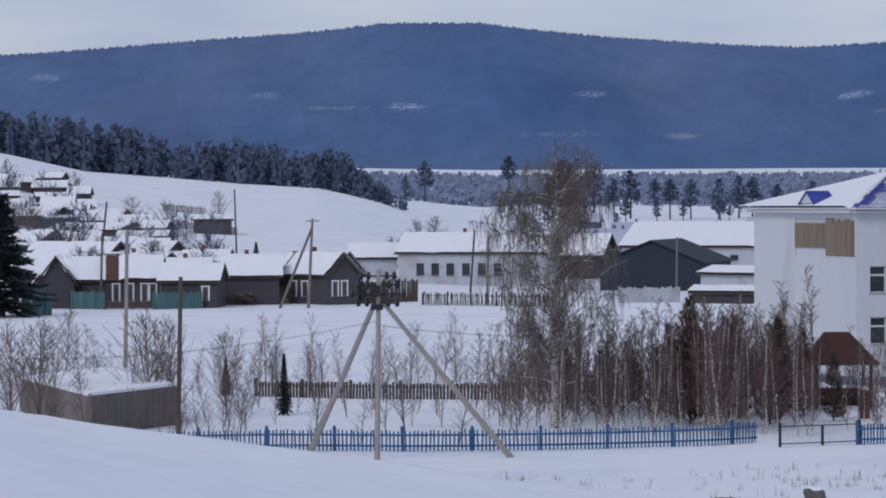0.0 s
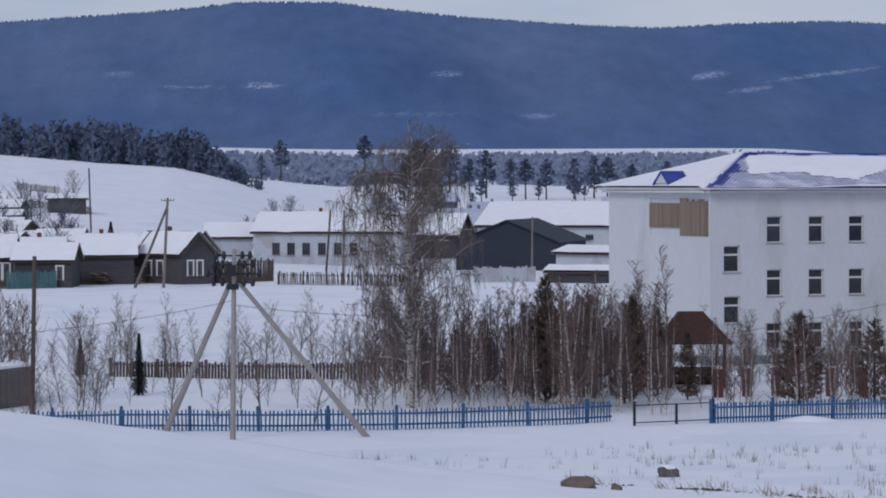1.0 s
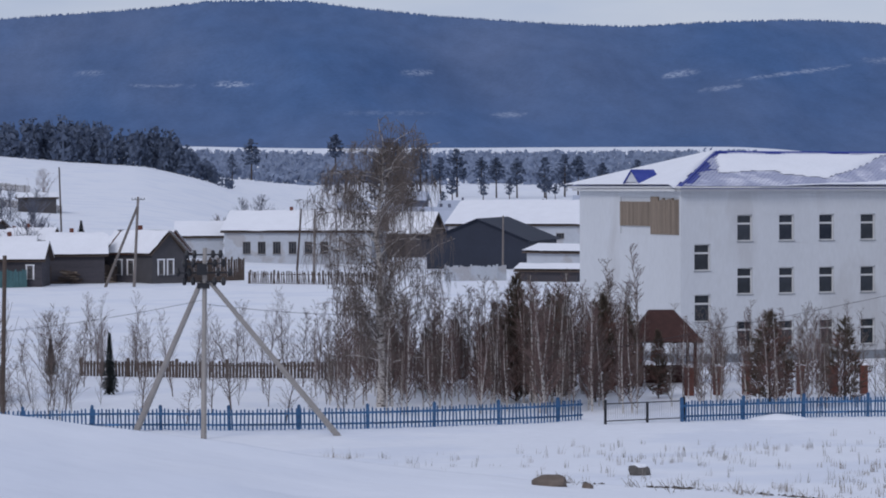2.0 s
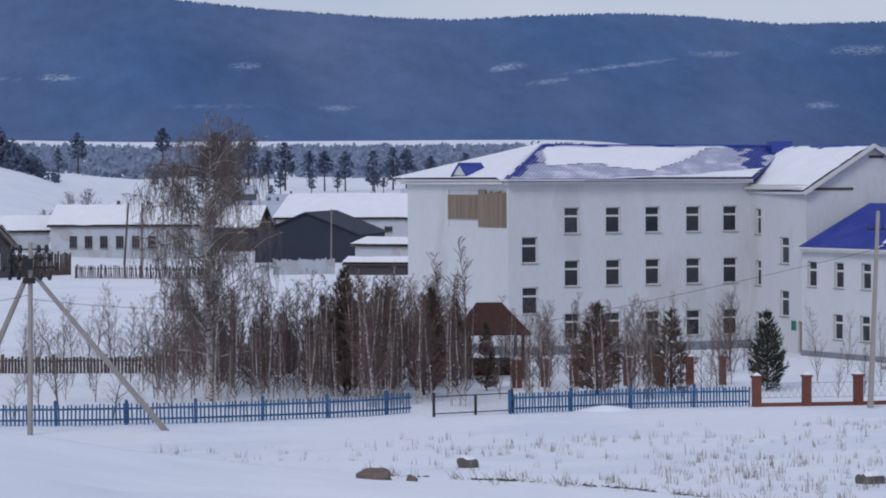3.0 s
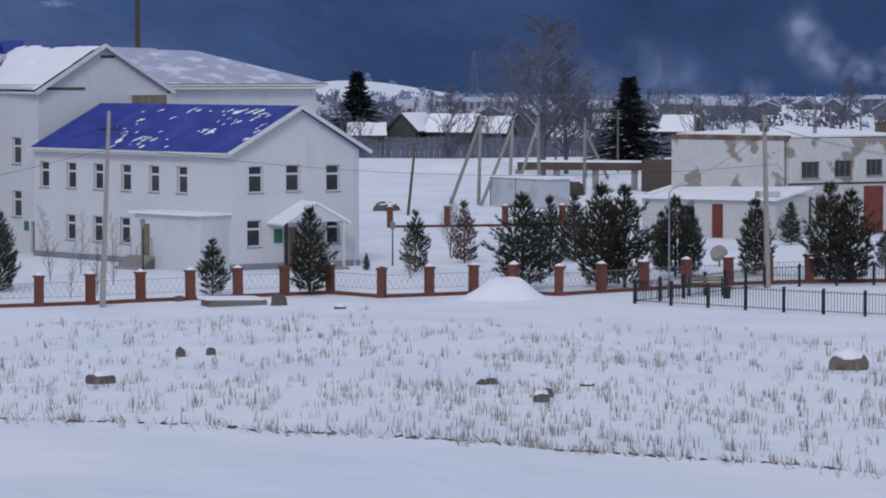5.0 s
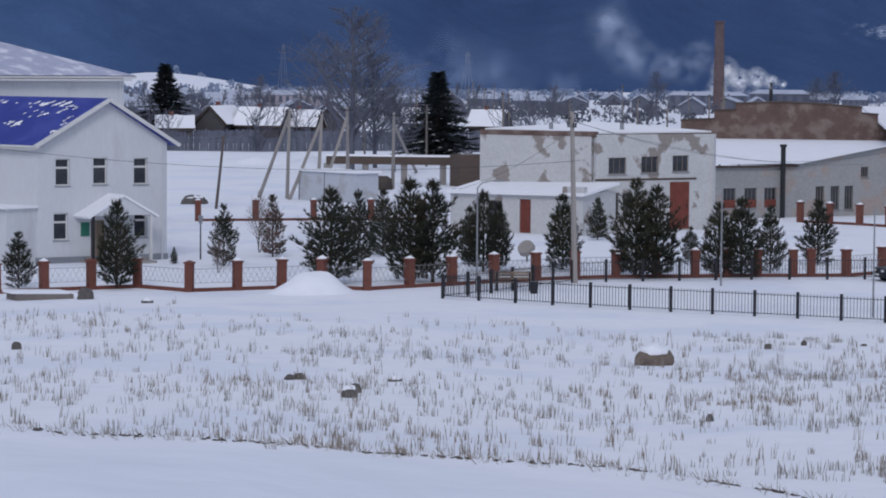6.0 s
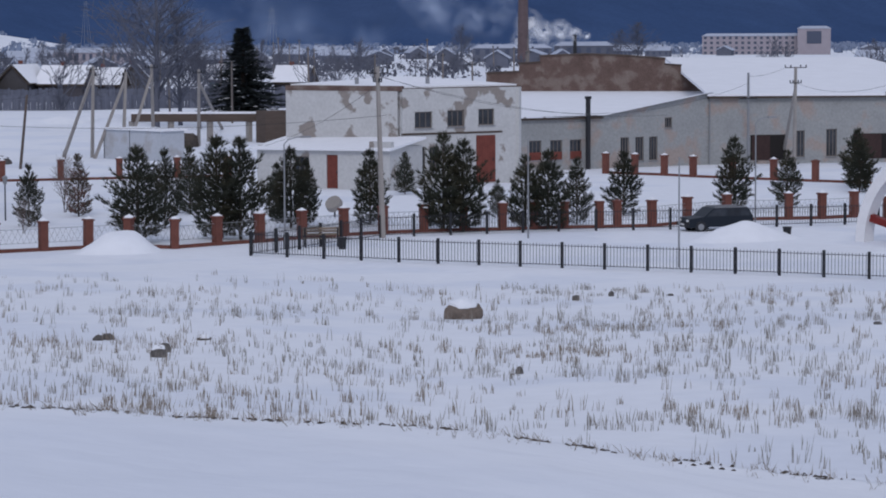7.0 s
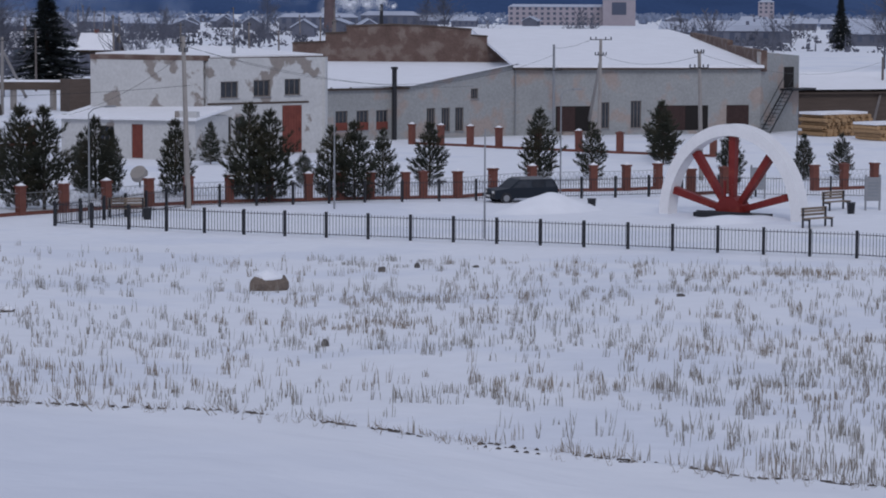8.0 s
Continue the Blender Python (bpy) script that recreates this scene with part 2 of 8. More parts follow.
# ---- the mountain behind ----
CREST = [(-40, 2.7), (-12, 2.75), (-8.9, 2.95), (-7.4, 3.05), (-4.6, 3.28), (-2.6, 3.43), (-1.1, 3.6), (0.75, 3.6), (1.9, 3.45), (3.5, 3.28), (5.9, 3.12), (7.3, 3.06), (9, 3.14), (10.7, 3.17), (12, 3.1), (13.8, 2.92), (17, 2.95), (25, 3.2), (60, 3.2)]


def mountain_material():
    m = bpy.data.materials.new("hazed_mountain")
    m.use_nodes = True
    n, l = m.node_tree.nodes, m.node_tree.links
    b = n["Principled BSDF"]
    b.inputs["Roughness"].default_value = 1.0
    b.inputs["Specular IOR Level"].default_value = 0.0
    at = n.new("ShaderNodeTexCoord")
    mp = n.new("ShaderNodeMapping")
    mp.inputs["Scale"].default_value = (1, 0.22, 1.2)
    l.new(at.outputs["Object"], mp.inputs[0])
    big, fine = n.new("ShaderNodeTexNoise"), n.new("ShaderNodeTexNoise")
    big.inputs["Scale"].default_value, fine.inputs["Scale"].default_value = 0.0022, 0.03
    big.inputs["Detail"].default_value, fine.inputs["Detail"].default_value = 7, 4
    l.new(mp.outputs[0], big.inputs["Vector"])
    l.new(mp.outputs[0], fine.inputs["Vector"])
    # Forest colours with the blue of aerial haze painted in.
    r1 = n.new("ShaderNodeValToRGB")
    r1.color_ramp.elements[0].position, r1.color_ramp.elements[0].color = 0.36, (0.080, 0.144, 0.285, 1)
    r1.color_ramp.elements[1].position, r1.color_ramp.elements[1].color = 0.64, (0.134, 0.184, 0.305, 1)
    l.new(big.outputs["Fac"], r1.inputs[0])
    v = n.new("ShaderNodeMapRange")
    v.inputs[1].default_value, v.inputs[2].default_value, v.inputs[3].default_value, v.inputs[4].default_value = 0.3, 0.7, 0.86, 1.14
    crowns = n.new("ShaderNodeTexNoise")
    crowns.inputs["Scale"].default_value, crowns.inputs["Detail"].default_value = 0.16, 5
    l.new(at.outputs["Object"], crowns.inputs["Vector"])
    grain = n.new("ShaderNodeMath")
    grain.operation = "MULTIPLY_ADD"
    grain.inputs[1].default_value = 0.45
    half = n.new("ShaderNodeMath")
    half.operation = "MULTIPLY"
    half.inputs[1].default_value = 0.55
    l.new(fine.outputs["Fac"], half.inputs[0])
    l.new(crowns.outputs["Fac"], grain.inputs[0])
    l.new(half.outputs[0], grain.inputs[2])
    l.new(grain.outputs[0], v.inputs[0])
    h = n.new("ShaderNodeHueSaturation")
    l.new(v.outputs[0], h.inputs["Value"])
    # Towards the right less haze is mixed in, so the colour turns navy.
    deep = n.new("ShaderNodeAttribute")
    deep.attribute_name = "thin_haze"
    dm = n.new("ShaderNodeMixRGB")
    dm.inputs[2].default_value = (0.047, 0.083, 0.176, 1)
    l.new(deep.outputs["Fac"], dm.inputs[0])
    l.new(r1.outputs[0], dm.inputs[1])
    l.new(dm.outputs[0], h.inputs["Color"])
    at2 = n.new("ShaderNodeAttribute")
    at2.attribute_name = "clearing"
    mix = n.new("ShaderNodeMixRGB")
    # Clearing snow, dulled to blue-grey by the same painted haze.
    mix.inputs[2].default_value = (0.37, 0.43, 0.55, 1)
    sub = n.new("ShaderNodeMath")
    sub.operation = "MULTIPLY"
    wide = n.new("ShaderNodeMapRange")
    wide.inputs[1].default_value, wide.inputs[2].default_value = 0.40, 0.56
    l.new(crowns.outputs["Fac"], wide.inputs[0])
    l.new(at2.outputs["Fac"], sub.inputs[0])
    l.new(wide.outputs[0], sub.inputs[1])
    l.new(sub.outputs[0], mix.inputs[0])
    l.new(h.outputs[0], mix.inputs[1])
    l.new(mix.outputs[0], b.inputs["Base Color"])
    return m


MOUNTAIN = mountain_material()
# snowy clearings on the slope: azimuth, height angle, half width, half height, strength
CLEARINGS = [(-0.75, 1.93, 0.34, 0.05, 1.0), (-2.2, 1.90, 0.6, 0.03, 0.5), (-3.6, 2.15, 0.3, 0.05, 0.4), (-8.0, 2.52, 0.25, 0.07, 0.5), (3.0, 2.16, 0.28, 0.06, 0.6), (4.85, 1.3, 0.25, 0.06, 0.7), (2.4, 1.35, 0.9, 0.03, 0.25),
             (8.3, 2.12, 0.3, 0.06, 0.8), (9.15, 1.83, 0.4, 0.04, 0.7), (10.6, 2.12, 1.0, 0.03, 0.7), (12.5, 2.35, 0.5, 0.06, 0.5), (14.6, 1.3, 0.25, 0.06, 0.7), (15.5, 2.4, 0.6, 0.08, 0.45), (36.7, 0.7, 1.7, 0.2, 1.0)]


def ridge(az, s):
    """Height angle and distance on the mountain's face; s runs from its foot (0) to the crest (1)."""
    left = 1 - ease(9, 19, az)
    foot = -0.9 + left * 1.2
    fold = 0.10 * math.sin(az * 1.9 + s * 4) * s * (1 - s) * 4 + 0.12 * noise.noise((az * 0.5, s * 3, 2)) * (1 - s)
    return foot + (curve(CREST, az) - foot) * s + fold * 0.6 + 0.012 * noise.noise((az * 6, 0, 5)) * s, 3550 + 1150 * s + 260 * noise.noise((az * 0.35, s * 2.0, 7)) * s * (1 - s) * 4


def build_mountain():
    sh, clear, dark = Shape(), [], []
    azs, rows = [-30 + 0.12 * i for i in range(700)], 70
    for j in range(rows + 1):
        s = j / rows
        for a in azs:
            e, r = ridge(a, s)
            sh.v.append((r * math.sin(radians(a)), r * math.cos(radians(a)), EYE + r * math.tan(radians(e))))
            c = 0.0
            for ca, ce, w, h, g in CLEARINGS:
                q = ((a - ca) / w) ** 2 + ((e - ce - 0.12 * (a - ca) * (1 if ca > 8 and ca < 12 else 0)) / h) ** 2
                c = max(c, g * max(0.0, min(1.0, 1.5 - q + 1.1 * noise.noise((a * 5, e * 14, 3)))))
            clear.append(c)
            # Painted haze thins out with azimuth, unevenly.
            dark.append(min(1, max(0, ease(11, 24, a) + 0.35 * noise.noise((a * 0.4, s * 2.5, 1)))))
    n = len(azs)
    sh.f = [(j * n + i, j * n + i + 1, (j + 1) * n + i + 1, (j + 1) * n + i) for j in range(rows) for i in range(n - 1)]
    ob = solid("mountain", sh, MOUNTAIN, "long forested mountain in painted blue haze with small snowy clearings", "mountain", kind="structure", smooth=True)
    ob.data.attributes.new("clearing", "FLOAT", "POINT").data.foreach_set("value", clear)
    ob.data.attributes.new("thin_haze", "FLOAT", "POINT").data.foreach_set("value", dark)
    rnd = random.Random(5)
    tr = Shape()
    for i in range(2600):
        a = rnd.uniform(-11, 20)
        e, r = ridge(a, 1.0)
        x, y, z = r * math.sin(radians(a)), r * math.cos(radians(a)), EYE + r * math.tan(radians(e))
        h, w = rnd.uniform(0.5, 4.2), rnd.uniform(1.2, 3.0)
        tr.add([(x - w, y, z - 3), (x + w, y, z - 3), (x, y - w, z - 3), (x, y, z + h)], [(0, 2, 3), (2, 1, 3), (1, 0, 3)])
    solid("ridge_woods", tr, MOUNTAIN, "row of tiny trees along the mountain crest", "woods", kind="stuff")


build_mountain()


# ---- walls and windows ----
def along(p0, p1):
    """Local axes of a wall from p0 to p1: s along it, d into the house, z up."""
    u = (Vector((*p1, 0)) - Vector((*p0, 0)))
    length = u.length
    u.normalize()
    m = Matrix(((u.x, -u.y, 0, p0[0]), (u.y, u.x, 0, p0[1]), (0, 0, 1, 0), (0, 0, 0, 1)))
    return m, length


def wall_with(sh, m, s0, s1, z0, z1, thick, holes):
    """One connected wall with openings that go through it."""
    ss = sorted({s0, s1, *[h[0] for h in holes], *[h[1] for h in holes]})
    zs = sorted({z0, z1, *[h[2] for h in holes], *[h[3] for h in holes]})
    ids = {}

    def vert(i, j, d):
        if (i, j, d) not in ids:
            ids[i, j, d] = len(sh.v)
            sh.v.append(tuple(m @ Vector((ss[i], thick * d, zs[j]))))
        return ids[i, j, d]

    def full(i, j):
        if not (0 <= i < len(ss) - 1 and 0 <= j < len(zs) - 1):
            return False
        a, b = (ss[i] + ss[i + 1]) / 2, (zs[j] + zs[j + 1]) / 2
        return not any(h[0] < a < h[1] and h[2] < b < h[3] for h in holes)

    for i in range(len(ss) - 1):
        for j in range(len(zs) - 1):
            if not full(i, j):
                continue
            sh.f.append((vert(i, j, 0), vert(i + 1, j, 0), vert(i + 1, j + 1, 0), vert(i, j + 1, 0)))
            sh.f.append((vert(i, j + 1, 1), vert(i + 1, j + 1, 1), vert(i + 1, j, 1), vert(i, j, 1)))
            for di, dj, e in ((-1, 0, ((i, j + 1), (i, j))), (1, 0, ((i + 1, j), (i + 1, j + 1))), (0, -1, ((i, j), (i + 1, j))), (0, 1, ((i + 1, j + 1), (i, j + 1)))):
                if not full(i + di, j + dj):
                    sh.f.append((vert(*e[1], 0), vert(*e[0], 0), vert(*e[0], 1), vert(*e[1], 1)))


WINDOW_SETS = {}


def window_meshes(w, h, style="transom"):
    key = (round(w, 2), round(h, 2), style)
    if key not in WINDOW_SETS:
        fr, up, lo, sill = Shape(), Shape(), Shape(), Shape()
        b = 0.07
        fr.box(0, b, 0, 0.08, 0, h).box(w - b, w, 0, 0.08, 0, h).box(b, w - b, 0, 0.08, 0, b).box(b, w - b, 0, 0.08, h - b, h)
        if style == "transom":
            t = h * 0.66
            fr.box(b, w - b, 0, 0.08, t - 0.06, t + 0.06)
            up.box(b, w - b, 0.03, 0.05, t + 0.06, h - b)
            lo.box(b, w - b, 0.03, 0.05, b, t - 0.06)
        else:
            for k in (1, 2):
                fr.box(w * k / 3 - 0.025, w * k / 3 + 0.025, 0, 0.08, b, h - b)
            up.box(b, w - b, 0.03, 0.05, h / 2, h - b)
            lo.box(b, w - b, 0.03, 0.05, b, h / 2)
        sill.box(-0.06, w + 0.06, -0.22, 0.0, -0.06, -0.01)
        WINDOW_SETS[key] = [fr.data("window", FRAME_WHITE if style == "transom" else GREY_WOOD), up.data("pane", DARK_GLASS), lo.data("pane", DARK_GLASS), sill.data("window_sill", GREY_METAL)]
    return WINDOW_SETS[key]


def put_window(house, m, s, z, w, h, style="transom", inset=0.16, label=""):
    fr, up, lo, sill = window_meshes(w, h, style)
    ob = new("window", fr)
    ob.parent = house
    ob.matrix_basis = house.matrix_basis.inverted() @ m @ pose(s, inset, z)
    for me, name in ((up, "pane"), (lo, "pane"), (sill, "window_sill")):
        c = new(name, me)
        c.parent = ob
    if label:
        tagged(ob, label)
    return ob


def put_door(house, m, s, z, w, h, material, inset=0.15, label=""):
    d = part("door", Shape().box(0, w, 0, 0.06, 0, h, m @ pose(s, inset, z)), material, house, label, local=False)
    n = max(2, int(w / 0.22))
    for i in range(n):
        part("board", Shape().box(i * w / n + 0.012, (i + 1) * w / n - 0.012, -0.015, 0.0, 0.03, h - 0.03, m @ pose(s, inset, z)), material, d)
    part("door_handle", Shape().box(w * 0.85, w * 0.85 + 0.04, -0.08, -0.015, h * 0.45, h * 0.52, m @ pose(s, inset, z)), BLACK_METAL, d, local=True).matrix_basis = Matrix()
    return d


def roof_ribs(house, a, b, c, d, step=0.45, high=0.035):
    """Standing ribs up a slope: a, b along the eave; d, c above them along the ridge."""
    a, b, c, d = (Vector(p) for p in (a, b, c, d))
    n = max(2, int((b - a).length / step))
    nrm = (b - a).cross(d - a).normalized()
    if nrm.z < 0:
        nrm = -nrm
    for i in range(n + 1):
        t = i / n
        p, q = a.lerp(b, t), d.lerp(c, t)
        if (q - p).length > 0.3:
            e = (b - a).normalized() * 0.03
            part("rib", Shape().add([p - e, p + e, p + nrm * high, q - e, q + e, q + nrm * high], [(0, 2, 5, 3), (2, 1, 4, 5), (0, 1, 2), (3, 5, 4)]), BLUE_ROOF, house, local=False)


def snow_sheet(sh, a, b, c, d, keep, thick=0.10, step=0.35, seed=0, lift=0.045):
    """Lying snow on the slope a, b (eave), c, d (ridge): a grid that keeps what keep(s, t, n) lets lie, thinner towards its edges."""
    a, b, c, d = (Vector(p) for p in (a, b, c, d))
    nrm = (b - a).cross(d - a).normalized()
    if nrm.z < 0:
        nrm = -nrm
    nu = max(4, int(max((b - a).length, (c - d).length) / step))
    nv = max(4, int(max((d - a).length, (c - b).length) / step))
    ids = {}
    high = {}
    for j in range(nv + 1):
        for i in range(nu + 1):
            s, t = i / nu, j / nv
            p = a.lerp(b, s).lerp(d.lerp(c, s), t)
            nz = noise.fractal((p.x * 0.35 + seed, p.y * 0.35, p.z * 0.9), 0.8, 2.0, 4)
            k = keep(s, t, nz)
            high[i, j] = k
            ids[i, j] = p + nrm * (lift + thick * min(1.0, max(-0.4, k * 2.5)))
    index = {}
    for j in range(nv):
        for i in range(nu):
            q = [(i, j), (i + 1, j), (i + 1, j + 1), (i, j + 1)]
            if sum(high[e] > 0 for e in q) >= 2:
                for e in q:
                    if e not in index:
                        index[e] = len(sh.v)
                        sh.v.append(tuple(ids[e]))
                sh.f.append([index[e] for e in q])


THIN_SNOW = mat("thin_snow_on_blue", (0.40, 0.42, 0.54), 0.85, vary=0.16, scale=0.6, fine=5, tint=(0.60, 0.61, 0.69), amount=0.22)


# ---- the school: three storeys with hipped and gabled blue roofs, and a two-storey wing ----
A0, A1, A2 = (20.47, 185.88), (25.48, 174.15), (41.95, 179.15)
B1, B2 = (43.80, 171.50), (52.61, 173.19)
C1, C2 = (54.29, 178.95), (65.66, 181.49)
D0, D1, D2 = (43.40, 171.08), (50.55, 153.91), (58.86, 155.22)


def up3(p, z):
    return (p[0], p[1], z)


def school():
    h = thing("school", (40, 178, 0), "three-storey whitewashed school with blue metal roof and lying snow", "building")
    eave = 11.0
    # walls
    me, le = along(A0, A1)
    sh = Shape()
    wall_with(sh, me, 0, le, -0.6, eave, 0.45, [(5.33, 12.55, 8.0, 10.35)])
    part("wall", sh, WHITEWASH, h, "end wall with a boarded hole under the eave", local=False)
    rnd = random.Random(2)
    s = 5.33
    while s < 12.5:
        w = rnd.uniform(0.16, 0.26)
        lo, hi = (8.5, 10.05) if s < 9.0 else (8.0, rnd.uniform(10.1, 10.3) if s > 10 else 10.38)
        part("board", Shape().box(s, min(12.55, s + w - 0.015), -0.03 - rnd.random() * 0.02, 0.05, lo, hi, me), BOARD, h, local=False)
        s += w
    part("wall", Shape().box(5.33, 9.0, 0.06, 0.3, 8.0, 8.5, me).box(5.33, 12.55, 0.09, 0.3, 8.0, 10.35, me), WHITEWASH, h, "filled edge of the hole", local=False)
    mf, lf = along(A1, A2)
    wins = [(0.93, 5.76, 1.1, 1.66), (0.95, 2.57, 1.1, 1.7)]
    cols = (3.9, 6.82, 9.65, 12.6, 15.32)
    wins += [(c, z, 1.05, 1.66) for z in (7.58, 4.25, 0.92) for c in cols]
    sh = Shape()
    wall_with(sh, mf, 0, lf, -0.6, eave, 0.45, [(s, s + w, z, z + q) for s, z, w, q in wins])
    part("wall", sh, WHITEWASH, h, "", local=False)
    for s, z, w, q in wins:
        put_window(h, mf, s, z, w, q)
    ms, ls = along(A2, B1)
    wins = [(0.9, 7.4, 0.8, 1.66), (0.9, 4.1, 0.8, 1.62), (0.9, 0.9, 0.8, 1.5), (4.3, 5.6, 1.25, 1.68), (4.28, 2.27, 1.25, 1.65)]
    sh = Shape()
    wall_with(sh, ms, 0, ls, -0.6, 10.6, 0.45, [(s, s + w, z, z + q) for s, z, w, q in wins] + [(6.75, 7.75, 0.1, 2.05)])
    part("wall", sh, WHITEWASH, h, "", local=False)
    for s, z, w, q in wins:
        put_window(h, ms, s, z, w, q)
    put_door(h, ms, 6.75, 0.1, 1.0, 1.95, BOARD, label="brown wooden side door")
    mg, lg = along(B1, B2)
    part("wall", Shape().prism([(0, -0.6), (lg, -0.6), (lg, 10.3), (lg / 2, 13.0), (0, 10.3)], 0, 0.45, mg), WHITEWASH, h, "gable wall", local=False)
    part("vent", Shape().box(4.3, 5.3, -0.03, 0.02, 12.22, 12.4, mg), OLD_WOOD, h, local=False)
    part("trim", Shape().box(0.0, 3.2, -0.05, -0.002, 10.24, 10.4, mg), OLD_WOOD, h, "bare strip under the gable", local=False)
    hatch = part("hatch", Shape().box(6.2, 8.7, -0.5, 0, 8.6, 9.95, mg), WHITEWASH, h, local=False)
    for i in range(11):
        b = part("board", Shape().box(6.2 + i * 0.225, 6.41 + i * 0.225, -0.54, -0.505, 9.0, 9.9, mg), BOARD, hatch)
        b.matrix_basis = Matrix()
    mc, lc = along(C1, C2)
    part("wall", Shape().box(0, lc, 0, 0.45, -0.6, 10.5, mc), WHITEWASH, h, "", local=False)
    for p, q in (((C2[0], C2[1]), (62.0, 193.5)), ((62.0, 193.5), (20.6, 186.2))):
        mb, lb = along(p, q)
        part("wall", Shape().box(0, lb, 0.0, 0.4, -0.6, 10.5, mb), WHITEWASH, h, "", local=False)
    # plinth
    sh = Shape()
    for m, length in ((me, le), (mf, lf), (mg, lg)):
        sh.box(-0.05, length + 0.05, -0.06, -0.003, -0.6, 0.55, m)
    part("plinth", sh, PLINTH, h, local=False)
    # roofs
    rl, rr = (29.0, 182.7, 13.2), (46.2, 185.6, 13.1)
    fl = (A1[0] - 0.1, A1[1] - 0.75, eave + 0.02)
    fr = (A2[0] + 0.1, A2[1] - 0.55, eave - 0.06)
    bl = (A0[0] - 0.7, A0[1] + 0.3, eave + 0.02)
    far_r, far_l = (58, 196.5, 10.9), (22, 187.5, eave)
    sh = Shape()
    k = len(sh.v)
    for i in range(25):
        a, b = Vector(fl).lerp(Vector(fr), i / 24), Vector(rl).lerp(Vector(rr), i / 24)
        sh.v += [tuple(a), tuple(b), (b.x, b.y, b.z - 0.14), (a.x, a.y, a.z - 0.14)]
    for i in range(24):
        for e in range(4):
            sh.f.append((k + 4 * i + e, k + 4 * i + 4 + e, k + 4 * i + 4 + (e + 1) % 4, k + 4 * i + (e + 1) % 4))
    sh.f += [(k, k + 1, k + 2, k + 3), (k + 99, k + 98, k + 97, k + 96)]
    sh.slab([bl, fl, rl], 0.14).slab([far_l, rl, rr, far_r], 0.14)
    roof_ribs(h, fl, fr, rr, rl, step=0.3, high=0.055)
    part("roof", sh, BLUE_ROOF, h, "blue ribbed metal hip roof", local=False)
    sh = Shape()
    sh.tube(fl, rl, 0.11, n=5).tube(rl, rr, 0.11, n=5)
    part("ridge_cap", sh, BLUE_ROOF, h, local=False)
    part("vent", Shape().box(44.6, 46.0, 183.8, 185.4, 12.6, 13.42), BLUE_ROOF, h, "blue metal roof box", local=False)
    md = along((22.6, 179.3), (23.3, 178.0))[0]
    d = part("dormer", Shape().prism([(0, 11.3), (1.45, 11.3), (0.72, 12.0)], 0.1, 1.6, md), WHITEWASH, h, "small triangular roof dormer", local=False)
    for p, q in (((-0.15, 11.25), (0.72, 12.1)), ((0.72, 12.1), (1.6, 11.25))):
        part("dormer_roof", Shape().slab([md @ Vector((p[0], 0, p[1])), md @ Vector((q[0], 0, q[1])), md @ Vector((q[0], 1.8, q[1])), md @ Vector((p[0], 1.8, p[1]))], 0.07), BLUE_ROOF, d).matrix_basis = Matrix()
    low_edge = [(0.0, 1.0), (0.05, 0.72), (0.10, 0.42), (0.20, 0.45), (0.30, 0.48), (0.36, 0.32), (0.45, 0.26), (0.55, 0.24), (0.61, 0.44), (0.66, 0.80), (0.70, 1.0), (1.0, 1.0)]
    strip = [(0.0, -0.3), (0.25, 0.0), (0.5, 0.06), (0.7, 0.12), (0.9, 0.26), (1.0, 0.30)]

    def drifted(s, t, n):
        core = min((t - curve(low_edge, s)) * 3.0, (0.93 - t) * 6) + n * 0.22
        return max(core, (curve(strip, s) - t) * 4 + n * 0.15)

    def thinned(s, t, n):
        bare = min(1.4, 1.2 * max(0, s - 0.66 - 0.20 * (1 - t)) / 0.1)
        return 0.62 + n * 0.8 - 0.5 * bare - 0.9 * max(0, 0.06 - s) / 0.06 - 0.5 * max(0, t - 0.9) / 0.1 + (0.32 if s > 0.70 and 0.55 < t < 0.95 and n > 0.12 else 0)

    def lipped(p, q):
        return Vector(p) + (Vector(p) - Vector(q)) * 0.03

    sn = Shape()
    snow_sheet(sn, fl, fr, rr, rl, thinned, thick=0.012, step=0.22, seed=5, lift=0.03)
    part("thin_snow", sn, THIN_SNOW, h, "thin snow with blue ribs showing through", local=False, smooth=True, kind="stuff")
    sn = Shape()
    snow_sheet(sn, lipped(fl, rl), lipped(fr, rr), rr, rl, drifted, thick=0.13, step=0.22, seed=3, lift=0.09)
    snow_sheet(sn, lipped(bl, rl), lipped(fl, rl), Vector(rl) + Vector((0.02, 0, 0)), rl, lambda s, t, n: 0.75 + n * 0.4 - (1.4 * max(0, s - 0.9) / 0.1), thick=0.16, step=0.3, seed=8)
    part("lying_snow", sn, ROOF_SNOW, h, "drifted snow on the roof", local=False, smooth=True, kind="stuff")
    # gabled projection
    gm = Vector(mg @ Vector((lg / 2, -0.4, 13.1)))
    inw = Vector((mg @ Vector((0, 1, 0))) - (mg @ Vector((0, 0, 0))))
    gback = gm + inw * 14
    e0 = Vector(mg @ Vector((-0.35, -0.4, 10.12)))
    e1 = Vector(mg @ Vector((lg + 0.35, -0.4, 10.12)))
    sh = Shape()
    lback, rback = e0 + inw * 14, e1 + inw * 14
    sh.slab([e0, gm, gback, lback], 0.13).slab([gm, e1, rback, gback], 0.13)
    roof_ribs(h, e0, lback, gback, gm)
    part("roof", sh, BLUE_ROOF, h, "blue gabled roof", local=False)
